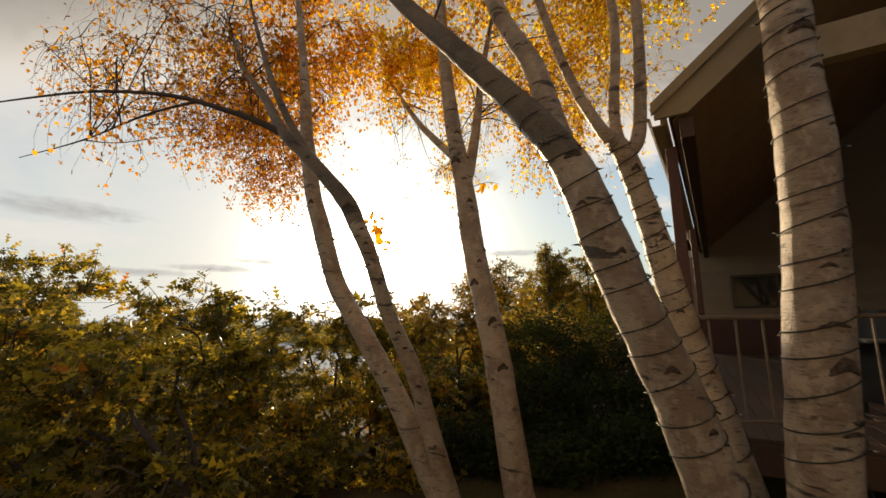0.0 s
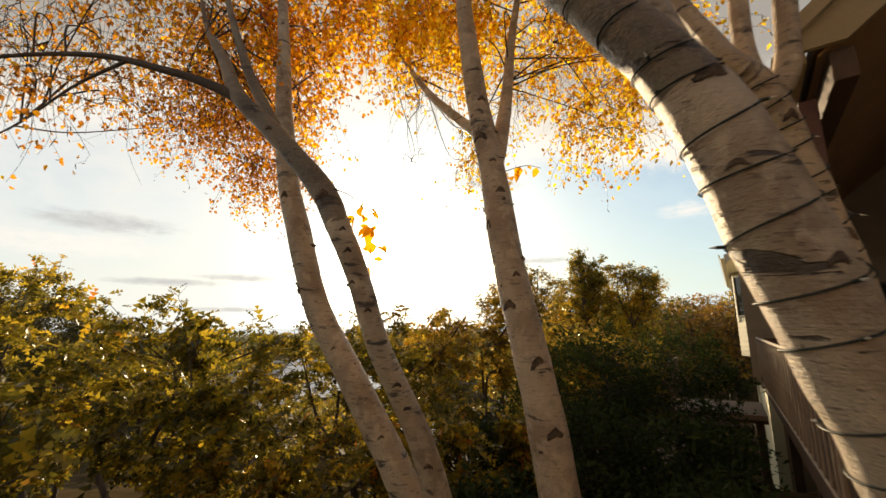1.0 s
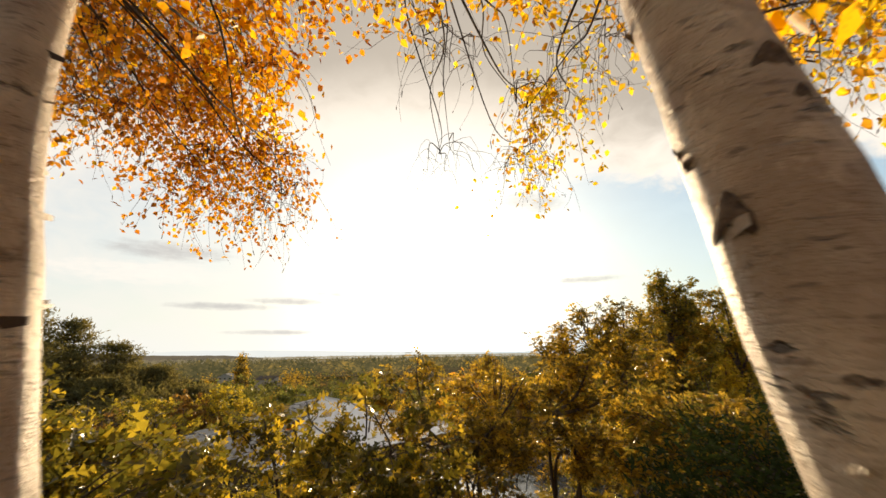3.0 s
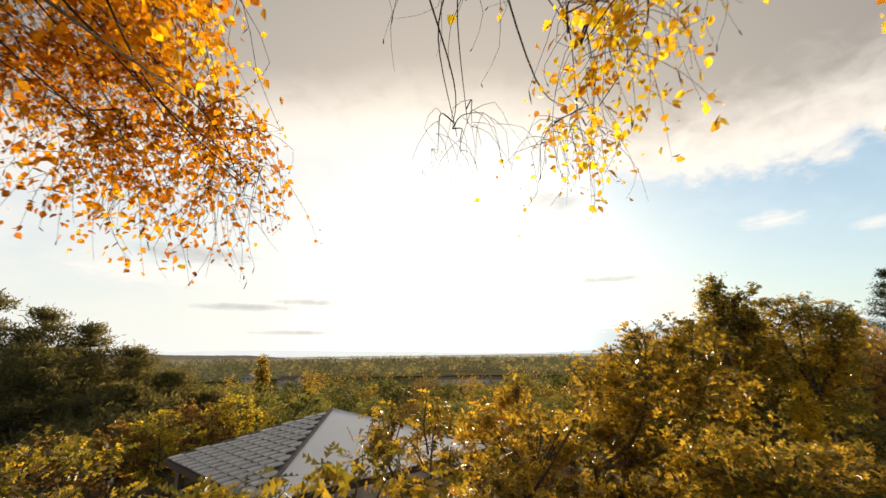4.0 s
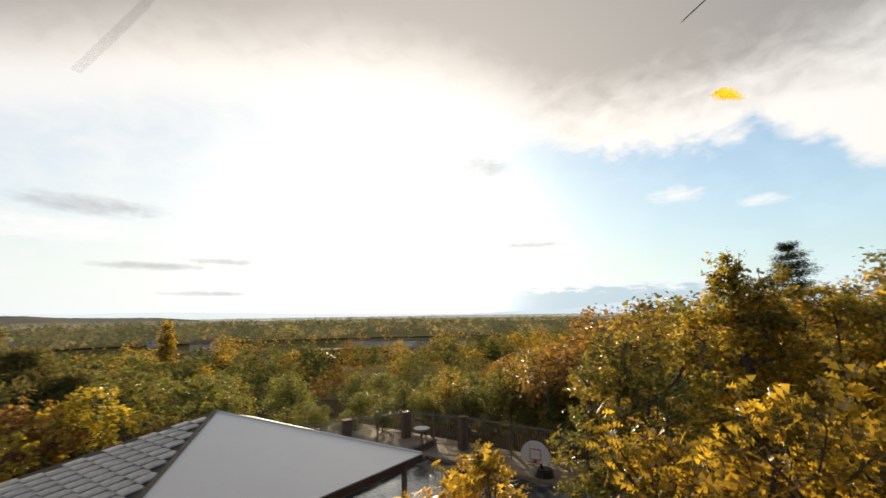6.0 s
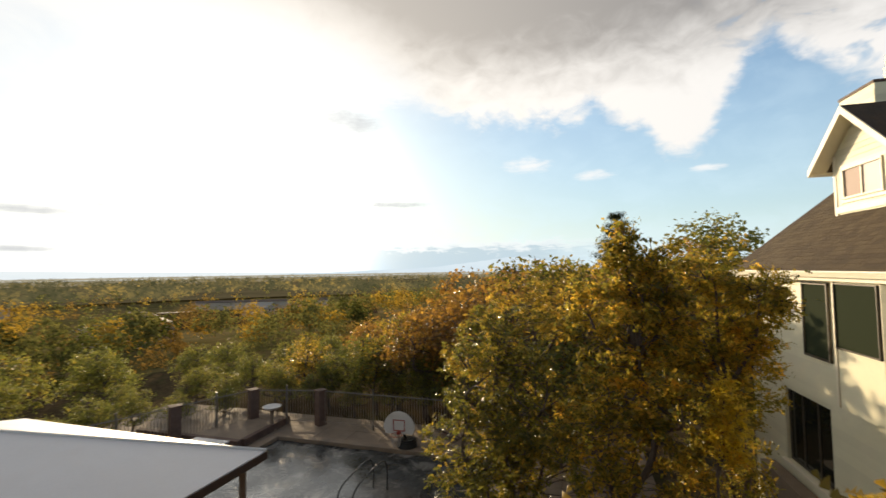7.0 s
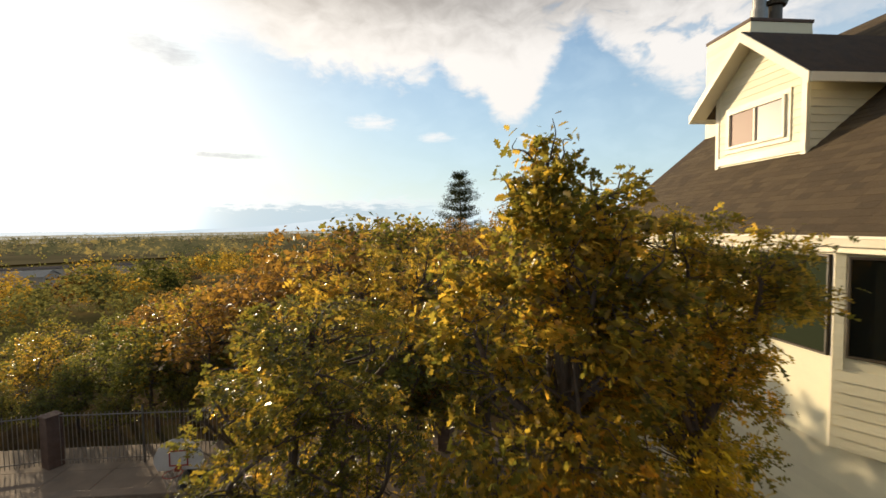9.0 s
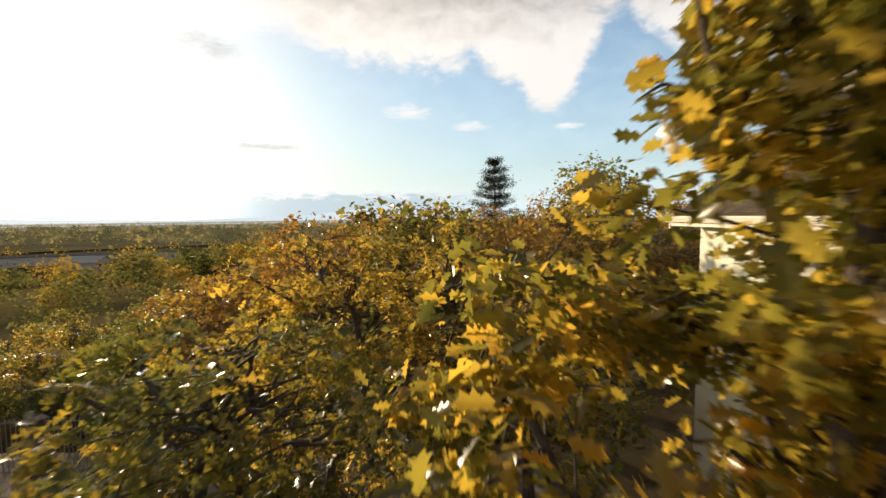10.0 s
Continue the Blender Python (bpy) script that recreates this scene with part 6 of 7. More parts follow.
birch_crown(birch_c, 23, [STEM_C, FORK_C, LIMB_C], [((-0.4, 6.3, 9.2), (1.2, 0.8, 0.9), 280, 0.62), ((1.3, 6.6, 8.9), (1.1, 0.8, 1.0), 190, 0.38), ((0.4, 6.0, 10.2), (1.8, 1.0, 0.9), 220, 0.5),
                          ((2.7, 6.9, 8.8), (1.0, 0.8, 1.1), 160, 0.32), ((2.8, 6.6, 10.0), (1.2, 1.0, 0.9), 150, 0.55), ((1.9, 6.8, 8.0), (0.7, 0.5, 0.5), 90, 0.42), ((-0.65, 7.6, 8.85), (0.6, 0.4, 0.3), 30, 0.05), ((0.15, 7.85, 8.3), (0.3, 0.25, 0.35), 40, 0.34), ((0.9, 7.6, 8.75), (0.6, 0.4, 0.35), 40, 0.10), ((-0.95, 9.2, 8.5), (0.4, 0.3, 0.25), 22, 0.01), ((0.25, 9.3, 8.35), (0.35, 0.3, 0.3), 40, 0.12)], M_BIRCHYELLOW)
birch_crown(birch_e, 24, [STEM_E, *E_FORKS], [((2.3, 5.2, 9.2), (0.9, 0.8, 0.9), 100, 0.5), ((1.2, 4.8, 9.6), (0.8, 0.7, 0.8), 80, 0.45)], M_BIRCHYELLOW)
# unseen leaf masses added overhead to keep sky light off stems and deck
birch_crown(birch_d, 25, [STEM_D, FORK_D], [((0.2, 2.6, 9.6), (1.6, 1.3, 0.7), 300, 0.8)])
birch_crown(birch_f, 26, [STEM_F], [((2.3, 2.0, 9.7), (1.7, 1.5, 0.8), 340, 0.8)])

# near spray of large yellow leaves beside the forked birch
def near_spray():
    rng = np.random.default_rng(31)
    w = spline([(-0.98, 4.05, 6.25), (-0.86, 4.0, 6.15), (-0.72, 3.98, 6.08), (-0.60, 4.0, 5.95)], 5)
    part_mesh("twig", mesh_of("twig", *tube_arrays(w, np.linspace(0.006, 0.002, len(w)), 5), M_TWIG), birch_b)
    for k in range(30):
        p = np.array([-0.62, 4.08, 5.88]) + rng.normal(0, 1, 3) * [0.045, 0.05, 0.15]
        v, f = leaves(rng, p[None], 0.085, BIRCH, 0.9)
        part_mesh("leaf", mesh_of("leaf", v, f, M_BIRCHLEAF), birch_b)

    w = spline([(0.30, 4.80, 6.50), (0.42, 4.85, 6.56), (0.56, 4.88, 6.60), (0.68, 4.9, 6.58)], 4)
    part_mesh("twig", mesh_of("twig", *tube_arrays(w, np.linspace(0.005, 0.002, len(w)), 5), M_TWIG), birch_c)
    for k in range(9):
        p = np.array([0.54, 4.88, 6.58]) + rng.normal(0, 1, 3) * [0.10, 0.05, 0.03]
        v, f = leaves(rng, p[None], 0.085, BIRCH, 0.9)
        part_mesh("leaf", mesh_of("leaf", v, f, M_BIRCHLEAF), birch_c, "browned leaf")


near_spray()


# ---- oak thickets and oaks ----
def scrub(base, blobs, seed, mat, clumps=90, per=42, size=0.112, shape=OAK, label="bushy scrub oak with lobed green and gold leaves", group="scrub oaks"):
    x, y = base
    z = float(ground_z(x, y))
    blobs = [((bx - x, by - y, bz - z), r) for (bx, by, bz), r in blobs]
    return broadleaf("scrub_oak", seed, label, "scrub oak", (x, y, z), blobs, clumps, per, size, shape, mat, group=group, trunk_r=0.07, clump_r=0.135, stems=3, shoots=len(blobs) * 8)


# hedge on the side of the birches
scrub((-3.4, 6.6), [((-3.3, 6.5, 4.7), (1.2, 0.9, 0.85)), ((-4.2, 7.0, 4.9), (1.0, 0.8, 0.9)), ((-3.0, 6.2, 3.8), (1.3, 0.9, 0.8))], 41, M_HEDGE, 80, 36, 0.17)
scrub((-6.3, 7.4), [((-6.2, 7.3, 5.1), (1.4, 1.0, 1.1)), ((-7.6, 8.0, 5.4), (1.3, 1.0, 1.2)), ((-5.4, 7.0, 4.0), (1.5, 0.9, 0.9))], 42, M_HEDGE, 90, 36, 0.17)
scrub((-1.7, 8.2), [((-1.6, 8.2, 4.85), (1.0, 0.8, 0.75)), ((-2.6, 8.5, 4.5), (0.9, 0.8, 0.8)), ((-0.9, 8.0, 3.9), (1.2, 0.8, 0.9))], 43, M_HEDGE, 100, 42, 0.14)
scrub((-2.3, 4.0), [((-2.4, 4.0, 3.6), (0.7, 0.5, 0.5)), ((-3.4, 4.3, 4.1), (0.9, 0.6, 0.7)), ((-4.7, 4.7, 4.5), (1.0, 0.7, 0.8))], 44, M_HEDGE, 75, 34, 0.17)
scrub((-4.8, 9.6), [((-5.3, 9.6, 4.5), (1.2, 0.9, 0.8)), ((-6.6, 9.9, 4.5), (1.3, 1.0, 0.8)), ((-3.6, 9.9, 3.5), (1.3, 1.0, 0.8))], 45, M_HEDGE, 110)
scrub((-1.2, 6.6), [((-1.2, 6.6, 3.7), (1.1, 0.7, 0.75)), ((-0.1, 6.9, 3.6), (1.0, 0.7, 0.8)), ((-2.3, 5.8, 3.4), (0.9, 0.7, 0.6))], 51, M_HEDGE, 110, 42, 0.14, label="low green scrub oak below the birches")
scrub((-5.0, 5.4), [((-5.0, 5.4, 3.9), (1.2, 0.8, 0.8)), ((-6.6, 5.8, 4.3), (1.2, 0.9, 0.9))], 52, M_HEDGE, 85, 42, 0.15, label="low gold scrub oak below the birches")
scrub((-0.8, 5.3), [((-0.7, 5.3, 3.3), (0.9, 0.5, 0.42)), ((-1.8, 5.0, 3.4), (0.8, 0.5, 0.45))], 54, M_HEDGE, 60, 36, 0.13, label="low dark scrub oak at the feet of the birches")
# thicket under the flight, rising towards the house
scrub((-1.1, 9.6), [((-1.3, 9.5, 5.05), (0.45, 0.45, 0.7)), ((-0.4, 10.0, 5.0), (0.6, 0.6, 0.7)), ((-2.05, 10.6, 5.05), (0.4, 0.4, 0.45)), ((-0.7, 10.2, 4.0), (0.9, 0.8, 0.8))], 46, M_OAKGOLD, 90, label="bushy scrub oak with sunlit yellow-green leaves")
scrub((0.9, 11.9), [((0.6, 12.4, 5.5), (0.6, 0.5, 0.7)), ((1.1, 11.6, 5.85), (0.6, 0.5, 0.75)), ((1.7, 11.7, 5.8), (0.6, 0.6, 0.8)), ((0.1, 11.5, 4.6), (1.0, 0.9, 0.8)), ((1.4, 11.7, 4.5), (1.0, 0.8, 0.8))], 47, M_OAKGOLD, 190, label="bushy scrub oak with sunlit yellow-green leaves")
scrub((-0.8, 13.0), [((-0.6, 12.95, 5.2), (0.6, 0.5, 0.5)), ((-1.2, 12.85, 4.95), (0.5, 0.5, 0.5)), ((-0.9, 13.0, 4.0), (1.0, 0.8, 0.8))], 55, M_OAKGOLD, 110, label="bushy scrub oak with sunlit yellow-green leaves")
scrub((2.4, 11.4), [((2.4, 11.4, 4.5), (1.1, 0.9, 0.8)), ((2.2, 12.3, 4.3), (1.0, 0.9, 0.8)), ((3.4, 12.0, 4.2), (1.0, 1.0, 0.9))], 48, M_OAKLEAF, 150)
scrub((2.0, 13.8), [((2.0, 13.8, 3.7), (1.2, 1.0, 0.8)), ((3.2, 14.0, 3.5), (1.2, 1.0, 0.8)), ((0.8, 13.4, 3.7), (1.1, 1.0, 0.8))], 49, M_OAKGREEN, 120)
scrub((4.4, 13.2), [((4.4, 13.2, 3.7), (1.0, 0.9, 0.9)), ((4.5, 14.2, 3.2), (0.9, 0.9, 0.8))], 50, M_OAKLEAF, 90)
scrub((-2.6, 12.4), [((-2.6, 12.4, 3.0), (1.4, 1.0, 0.8)), ((-4.4, 12.6, 2.8), (1.4, 1.0, 0.8))], 53, M_OAKGREEN, 90)

# gold and rust oaks below the pines, behind the pavilion
for k, (x, y, top, mat, word) in enumerate(((-19.2, 20.4, 3.3, M_OAKORANGE, "rust"), (-18.0, 22.0, 3.6, M_OAKORANGE, "rust"), (-16.8, 23.0, 3.9, M_OAKYELLOW, "gold"), (-17.0, 25.0, 4.1, M_OAKORANGE, "orange"), (-15.6, 26.4, 4.3, M_OAKYELLOW, "gold"), (-17.6, 30.6, 4.6, M_WOODGREEN, "green"), (-14.4, 31.4, 4.0, M_WOODGREEN, "green"))):
    scrub((x, y), [((x, y, top - 0.8), (1.1, 1.0, 0.75)), ((x - 0.9, y - 0.4, top - 1.3), (0.9, 0.9, 0.8)), ((x + 0.9, y + 0.3, top - 1.5), (1.0, 0.9, 0.8)), ((x, y, top - 2.4), (1.4, 1.2, 0.9))], 300 + k, mat, 110, 34, 0.13, KITE, "rounded %s-leaved oak below the pines" % word, "oaks below the pines")


def big_oak(base, blobs, seed, mat, clumps, per=46, size=0.11, shape=OAK, label="tall scrub oak with glossy green and bronze leaves", tr=0.14, group="oaks by the house"):
    x, y = base
    z = float(ground_z(x, y))
    blobs = [((bx - x, by - y, bz - z), r) for (bx, by, bz), r in blobs]
    return broadleaf("oak_tree", seed, label, "oak tree", (x, y, z), blobs, clumps, per, size, shape, mat, group=group, trunk_r=tr, clump_r=0.135, shoots=len(blobs) * 5)


big_oak((4.2, 17.15), [((4.12, 16.96, 7.42), (0.42, 0.38, 0.38)), ((4.12, 16.98, 7.66), (0.34, 0.32, 0.32)), ((4.09, 16.99, 7.22), (0.5, 0.46, 0.42)), ((4.6, 16.82, 7.25), (0.5, 0.42, 0.46)), ((4.26, 17.07, 6.64), (0.75, 0.67, 0.62)), ((3.9, 17.7, 6.3), (0.72, 0.7, 0.75)), ((4.63, 16.9, 6.21), (0.71, 0.67, 0.75)), ((4.06, 16.9, 5.38), (1.09, 0.75, 0.84)), ((3.95, 17.5, 4.44), (0.9, 0.9, 0.84)), ((3.96, 16.99, 3.53), (1.09, 0.84, 0.75)), ((4.8, 16.65, 4.7), (0.67, 0.59, 0.75)), ((4.35, 16.65, 7.06), (0.33, 0.3, 0.36)), ((4.43, 16.42, 6.71), (0.33, 0.33, 0.36)), ((4.16, 16.57, 6.61), (0.46, 0.42, 0.46)), ((4.43, 16.34, 6.38), (0.46, 0.39, 0.46)), ((4.04, 16.65, 5.91), (0.54, 0.46, 0.54))], 61, M_OAKDARK, 400, 50, 0.082, LOBED, tr=0.10)
big_oak((5.9, 16.9), [((5.5, 16.6, 6.9), (0.6, 0.5, 0.5)), ((5.9, 16.1, 6.7), (0.5, 0.5, 0.5)), ((5.3, 17.0, 6.6), (0.6, 0.5, 0.6)), ((5.5, 16.9, 5.8), (0.7, 0.6, 0.7)), ((6.3, 16.5, 6.5), (0.55, 0.5, 0.6)), ((6.0, 16.4, 6.0), (0.6, 0.6, 0.7)), ((5.8, 16.7, 5.2), (0.8, 0.7, 0.8)), ((5.5, 16.5, 4.1), (0.7, 0.7, 0.7))], 62, M_OAKDARK, 250, 46, 0.10, tr=0.085, label="dense dark green oak beside the house wall")
big_oak((2.4, 19.3), [((2.9, 19.2, 5.8), (1.0, 0.9, 0.8)), ((2.3, 19.3, 4.9), (0.95, 0.9, 0.9)), ((3.2, 19.6, 5.6), (1.0, 0.9, 0.9)), ((2.7, 19.0, 3.6), (1.2, 1.1, 1.0)), ((2.3, 19.2, 2.7), (1.1, 1.0, 0.9)), ((1.9, 18.9, 3.9), (1.0, 0.9, 0.9)), ((3.4, 18.8, 4.3), (1.0, 0.9, 0.9)), ((3.6, 18.9, 3.0), (1.0, 0.9, 0.9))], 63, M_OAKGREEN, 340, 44, 0.10)
big_oak((4.2, 21.0), [((4.2, 21.0, 6.0), (1.3, 1.1, 1.0)), ((3.2, 21.4, 5.2), (1.2, 1.0, 1.0)), ((5.4, 20.8, 6.0), (1.2, 1.0, 1.0)), ((4.0, 20.8, 3.8), (1.6, 1.2, 1.1))], 64, M_OAKLEAF, 200, 44, 0.105)
big_oak((5.15, 16.2), [((5.1, 16.05, 5.3), (0.12, 0.12, 0.25)), ((5.12, 16.03, 4.9), (0.18, 0.18, 0.3)), ((5.15, 16.1, 4.5), (0.2, 0.2, 0.3))], 65, M_OAKYELLOW, 26, 40, tr=0.06, label="small yellowing oak against the wall")


def conifer_bush(base, blobs, seed):
    x, y = base
    z = float(ground_z(x, y))
    blobs = [((bx - x, by - y, bz - z), r) for (bx, by, bz), r in blobs]
    broadleaf("juniper_shrub", seed, "dense dark green juniper shrub", "juniper", (x, y, z), blobs, 330, 46, 0.098, (KITE[0] * [0.45, 1, 1], KITE[1]), M_JUNIPER, trunk_r=0.08, clump_r=0.2, stems=2, droop=-0.4)


conifer_bush((0.6, 7.4), [((0.5, 7.4, 3.5), (0.9, 0.7, 0.7)), ((1.6, 7.3, 3.5), (0.9, 0.7, 0.8)), ((2.7, 7.0, 3.3), (0.9, 0.7, 0.7))], 72)
conifer_bush((0.9, 5.9), [((0.2, 5.8, 3.25), (0.8, 0.5, 0.45)), ((1.3, 5.6, 3.2), (0.8, 0.5, 0.4)), ((2.3, 5.7, 3.25), (0.7, 0.5, 0.45))], 73)
conifer_bush((2.3, 8.9), [((2.2, 8.9, 4.4), (1.2, 1.0, 0.9)), ((3.5, 9.3, 4.2), (1.2, 1.0, 0.95)), ((1.3, 8.4, 3.8), (0.9, 0.8, 0.9)), ((2.8, 8.4, 3.4), (1.7, 1.0, 0.9))], 71)


# ---- wood behind the pool fence: a few kinds, copied; five more unseen behind the start ----
def wood():
    rng = np.random.default_rng(81)
    kinds = []
    for k, (mat, lab) in enumerate(((M_OAKORANGE, "rounded orange-brown oak behind the fence"), (M_OAKLEAF, "rounded bronze-green oak behind the fence"), (M_WOODGREEN, "rounded green oak behind the fence"), (M_OAKORANGE, "broad rust-coloured oak behind the fence"))):
        bl = [((0, 0, 3.4), (1.4, 1.4, 1.0)), ((0.9, 0.4, 2.6), (1.2, 1.2, 0.9)), ((-0.9, -0.3, 2.7), (1.2, 1.1, 0.9)), ((0.2, -0.9, 2.0), (1.3, 1.1, 0.9)), ((-0.3, 0.9, 2.2), (1.2, 1.1, 0.9))]
        bl = [((c[0] + rng.normal(0, 0.25), c[1] + rng.normal(0, 0.25), c[2] + rng.normal(0, 0.2)), r) for c, r in bl]
        kinds.append((mat, lab, bl))
    spots = [(-1.5, 37.0, 3.3, 1), (1.2, 35.2, 4.0, 2), (3.2, 33.6, 4.8, 1), (5.3, 31.4, 6.1, 0), (4.6, 36.5, 5.3, 0), (7.6, 29.8, 7.3, 0), (7.2, 35.0, 7.2, 3), (9.6, 32.4, 7.9, 0), (9.6, 28.6, 7.2, 2),
             (11.6, 35.6, 7.9, 1), (12.2, 31.0, 7.6, 1), (12.6, 27.6, 7.2, 2), (14.6, 37.0, 8.0, 3), (15.6, 33.0, 7.2, 2), (18.0, 39.0, 8.0, 1), (19.6, 35.0, 8.0, 2), (22.0, 41.5, 8.8, 2), (-4.5, 39.0, 2.6, 2), (-7.5, 38.0, 2.2, 1), (2.5, 40.5, 4.2, 0),
             (-10.5, 37.0, 1.8, 2), (-1.5, 42.0, 3.0, 1), (6.2, 27.8, 4.4, 2), (15.5, 29.0, 7.2, 0), (18.5, 30.5, 8.0, 3), (26.0, 38.0, 9.4, 3), (24.1, 40.2, 7.9, 2), (24.0, 33.0, 9.0, 1), (31.0, 38.0, 12.2, 2), (21.0, 27.0, 9.2, 2), (7.4, 25.2, 5.6, 2), (9.8, 24.0, 6.0, 1), (-3.0, 36.0, 2.6, 2), (-0.2, 35.0, 3.0, 2), (2.0, 33.4, 3.6, 2), (4.4, 31.6, 4.0, 2), (6.6, 29.8, 4.2, 1), (-5.6, 36.0, 2.2, 1), (8.8, 26.6, 4.2, 2),
             (-20.0, 42.0, 3.2, 2), (-14.0, 43.5, 2.8, 1), (-9.0, 44.0, 2.6, 2), (-3.5, 46.0, 2.2, 2), (2.5, 47.5, 2.4, 1), (-26.0, 45.0, 3.0, 2), (-17.0, 51.0, 2.0, 2), (-9.0, 53.0, 1.6, 1), (0.0, 56.0, 1.2, 2), (8.0, 53.0, 2.6, 0), (-28.0, 39.0, 3.4, 1), (-22.0, 36.0, 2.8, 2), (-25.0, 55.0, 1.6, 2), (-16.0, 37.0, 2.4, 1),
             # unseen oaks behind the start, for the window reflection and dimmer sky light
             (-3.0, -9.0, 7.5, 0), (3.0, -10.5, 8.5, 1), (8.5, -8.0, 8.0, 3), (13.0, -4.0, 8.5, 2), (-8.0, -7.0, 8.0, 1)]
    line = [(-13.5, 27.4), (-6.7, 31.9), (-3.85, 33.6), (-0.75, 32.4), (3.85, 29.4), (9.5, 25.7)]
    for (ax, ay), (bx, by) in zip(line, line[1:]):
        ln = math.hypot(bx - ax, by - ay)
        nx, ny = -(by - ay) / ln, (bx - ax) / ln
        for k in range(max(1, round(ln / 1.7))):
            t = (k + 0.5) / max(1, round(ln / 1.7))
            o = 1.5 + rng.uniform(0, 0.8)
            spots.append((ax + (bx - ax) * t + nx * o, ay + (by - ay) * t + ny * o, rng.uniform(1.7, 2.6) + 0.09 * max(0, ax + (bx - ax) * t), 2 if rng.random() < 0.6 or ax < 0 else 1))
    first = {}
    for x, y, top, kind in spots:
        if 8 < x < 24 and y > 25:
            top = min(top, 7.75 + 0.3 * math.sin(x * 3 + y))
            kind = (0, 3, 0, 1)[int(x * 2 + y) % 4]
        elif x < -2:
            kind = 2
        z = float(ground_z(x, y))
        sc = (top - z) / 4.4
        turn = pose(x, y, z, 0, 0, rng.uniform(0, 360))
        if kind not in first:
            mat, lab, bl = kinds[kind]
            first[kind] = broadleaf("oak_tree", 90 + kind, lab, "oak tree", (0, 0, 0), bl, 190, 18, 0.14, KITE, mat, group="oaks behind the fence", trunk_r=0.13, clump_r=0.27, twig_steps=1, m=turn @ Matrix.Scale(sc, 4))
        else:
            ob = copy_thing(first[kind], turn)
            ob.scale = (sc, sc, sc)


wood()


def pine(base, top, seed, label, reach=3.0, low=0.3, mat=None, pads=7, tuft=46, size=0.26, dome=0.62, levels=13, loft=0.08):
    """A pine to the height top: whorls of upswept branches with flat pads of needles, longest low down, rounded above."""
    rng = np.random.default_rng(seed)
    x, y = base
    z = float(ground_z(x, y))
    height = top - z
    t = thing("pine_tree", label, "pine tree", pose(x, y, z))
    p = spline([(0, 0, -0.3), (0.1, 0, height * 0.5), (0.0, 0.05, height * 0.97)], 8)
    part_mesh("trunk", mesh_of("trunk", *tube_arrays(p, np.linspace(0.02 * height, 0.03, len(p)), 9, 0.06, rng), M_OAKBARK, True), t, "dark furrowed trunk")
    br, where = [], []
    for k in np.linspace(low, 0.985, levels):
        full = ((1.0 - k) / (1.0 - low)) ** dome
        n = 7 if full > 0.5 else 5
        for a in rng.uniform(0, 6.28) + np.arange(n) * 6.28 / n + rng.normal(0, 0.22, n):
            ln = reach * (0.10 + 0.9 * full) * rng.uniform(0.62, 1.18)
            h = np.array([0.05, 0, (k + rng.normal(0, 0.016)) * height])
            e = h + [math.cos(a) * ln, math.sin(a) * ln, ln * rng.uniform(0.05, 0.26)]
            w = spline([h, (h + e) / 2 + [0, 0, -0.07 * ln], e], 3)
            br.append(tube_arrays(w, np.linspace(0.05, 0.012, len(w)), 4))
            for s in np.linspace(0.3, 1.02, pads):
                c = h + (e - h) * s + [0, 0, 0.06 * ln * s * s]
                where.append(c + rng.normal(0, 1, (tuft, 3)) * [0.16 * reach / 3 + 0.12, 0.16 * reach / 3 + 0.12, loft])
    v, f = join_arrays(br)
    tagged(part_mesh("branch_work", mesh_of("branch_work", v, f, M_OAKBARK), t, "dark upswept branches"), kind="stuff")
    part_mesh("needles", mesh_of("needles", *leaves(rng, np.concatenate(where), size, (KITE[0] * [0.35, 1, 1], KITE[1]), -0.5), mat or M_PINE), t, "dark green tufts of needles")
    return t


pine((41.26, 64.66), 14.5, 101, "tall dark pine rising above the oaks", 3.6, 0.16, None, 6, 46, 0.28, 0.46, 8, 0.24)


def bare_tree(x, y, seed):
    z = float(ground_z(x, y))
    bl = [((0, 0, 6.4), (1.2, 1.2, 1.0)), ((1.0, 0.3, 5.4), (1.2, 1.0, 0.9)), ((-1.1, -0.2, 5.3), (1.2, 1.0, 0.9)), ((0.1, 0.6, 4.6), (1.4, 1.2, 0.9))]
    broadleaf("bare_tree", seed, "nearly bare grey tree beyond the roof", "tree", (x, y, z), bl, 260, 2, 0.10, KITE, M_OAKORANGE, trunk_r=0.22, clump_r=0.3)


bare_tree(38.0, 36.5, 105)


for row in ((-39.5, 24.5, 11.6, 5.2), (-37.0, 28.0, 10.4, 4.6), (-35.0, 30.6, 9.2, 4.4), (-33.6, 33.0, 8.2, 3.6), (-31.6, 35.0, 6.4, 4.0), (-29.0, 36.4, 4.6, 4.4), (-26.0, 37.0, 3.0, 4.6), (-22.5, 37.5, 1.6, 4.2), (-31.5, 27.5, 6.4, 5.0), (-27.5, 30.5, 4.0, 5.0), (-24.0, 27.5, 2.4, 4.8), (-21.0, 31.5, 1.0, 4.4)):
    tagged(pine(row[:2], row[2], 200 + int(row[2] * 10), "spreading dark green pine on the slope", row[3], 0.12, M_CONIFER, 7, 24, 0.34, 0.55, 11, 0.20), group="dark pines on the slope")


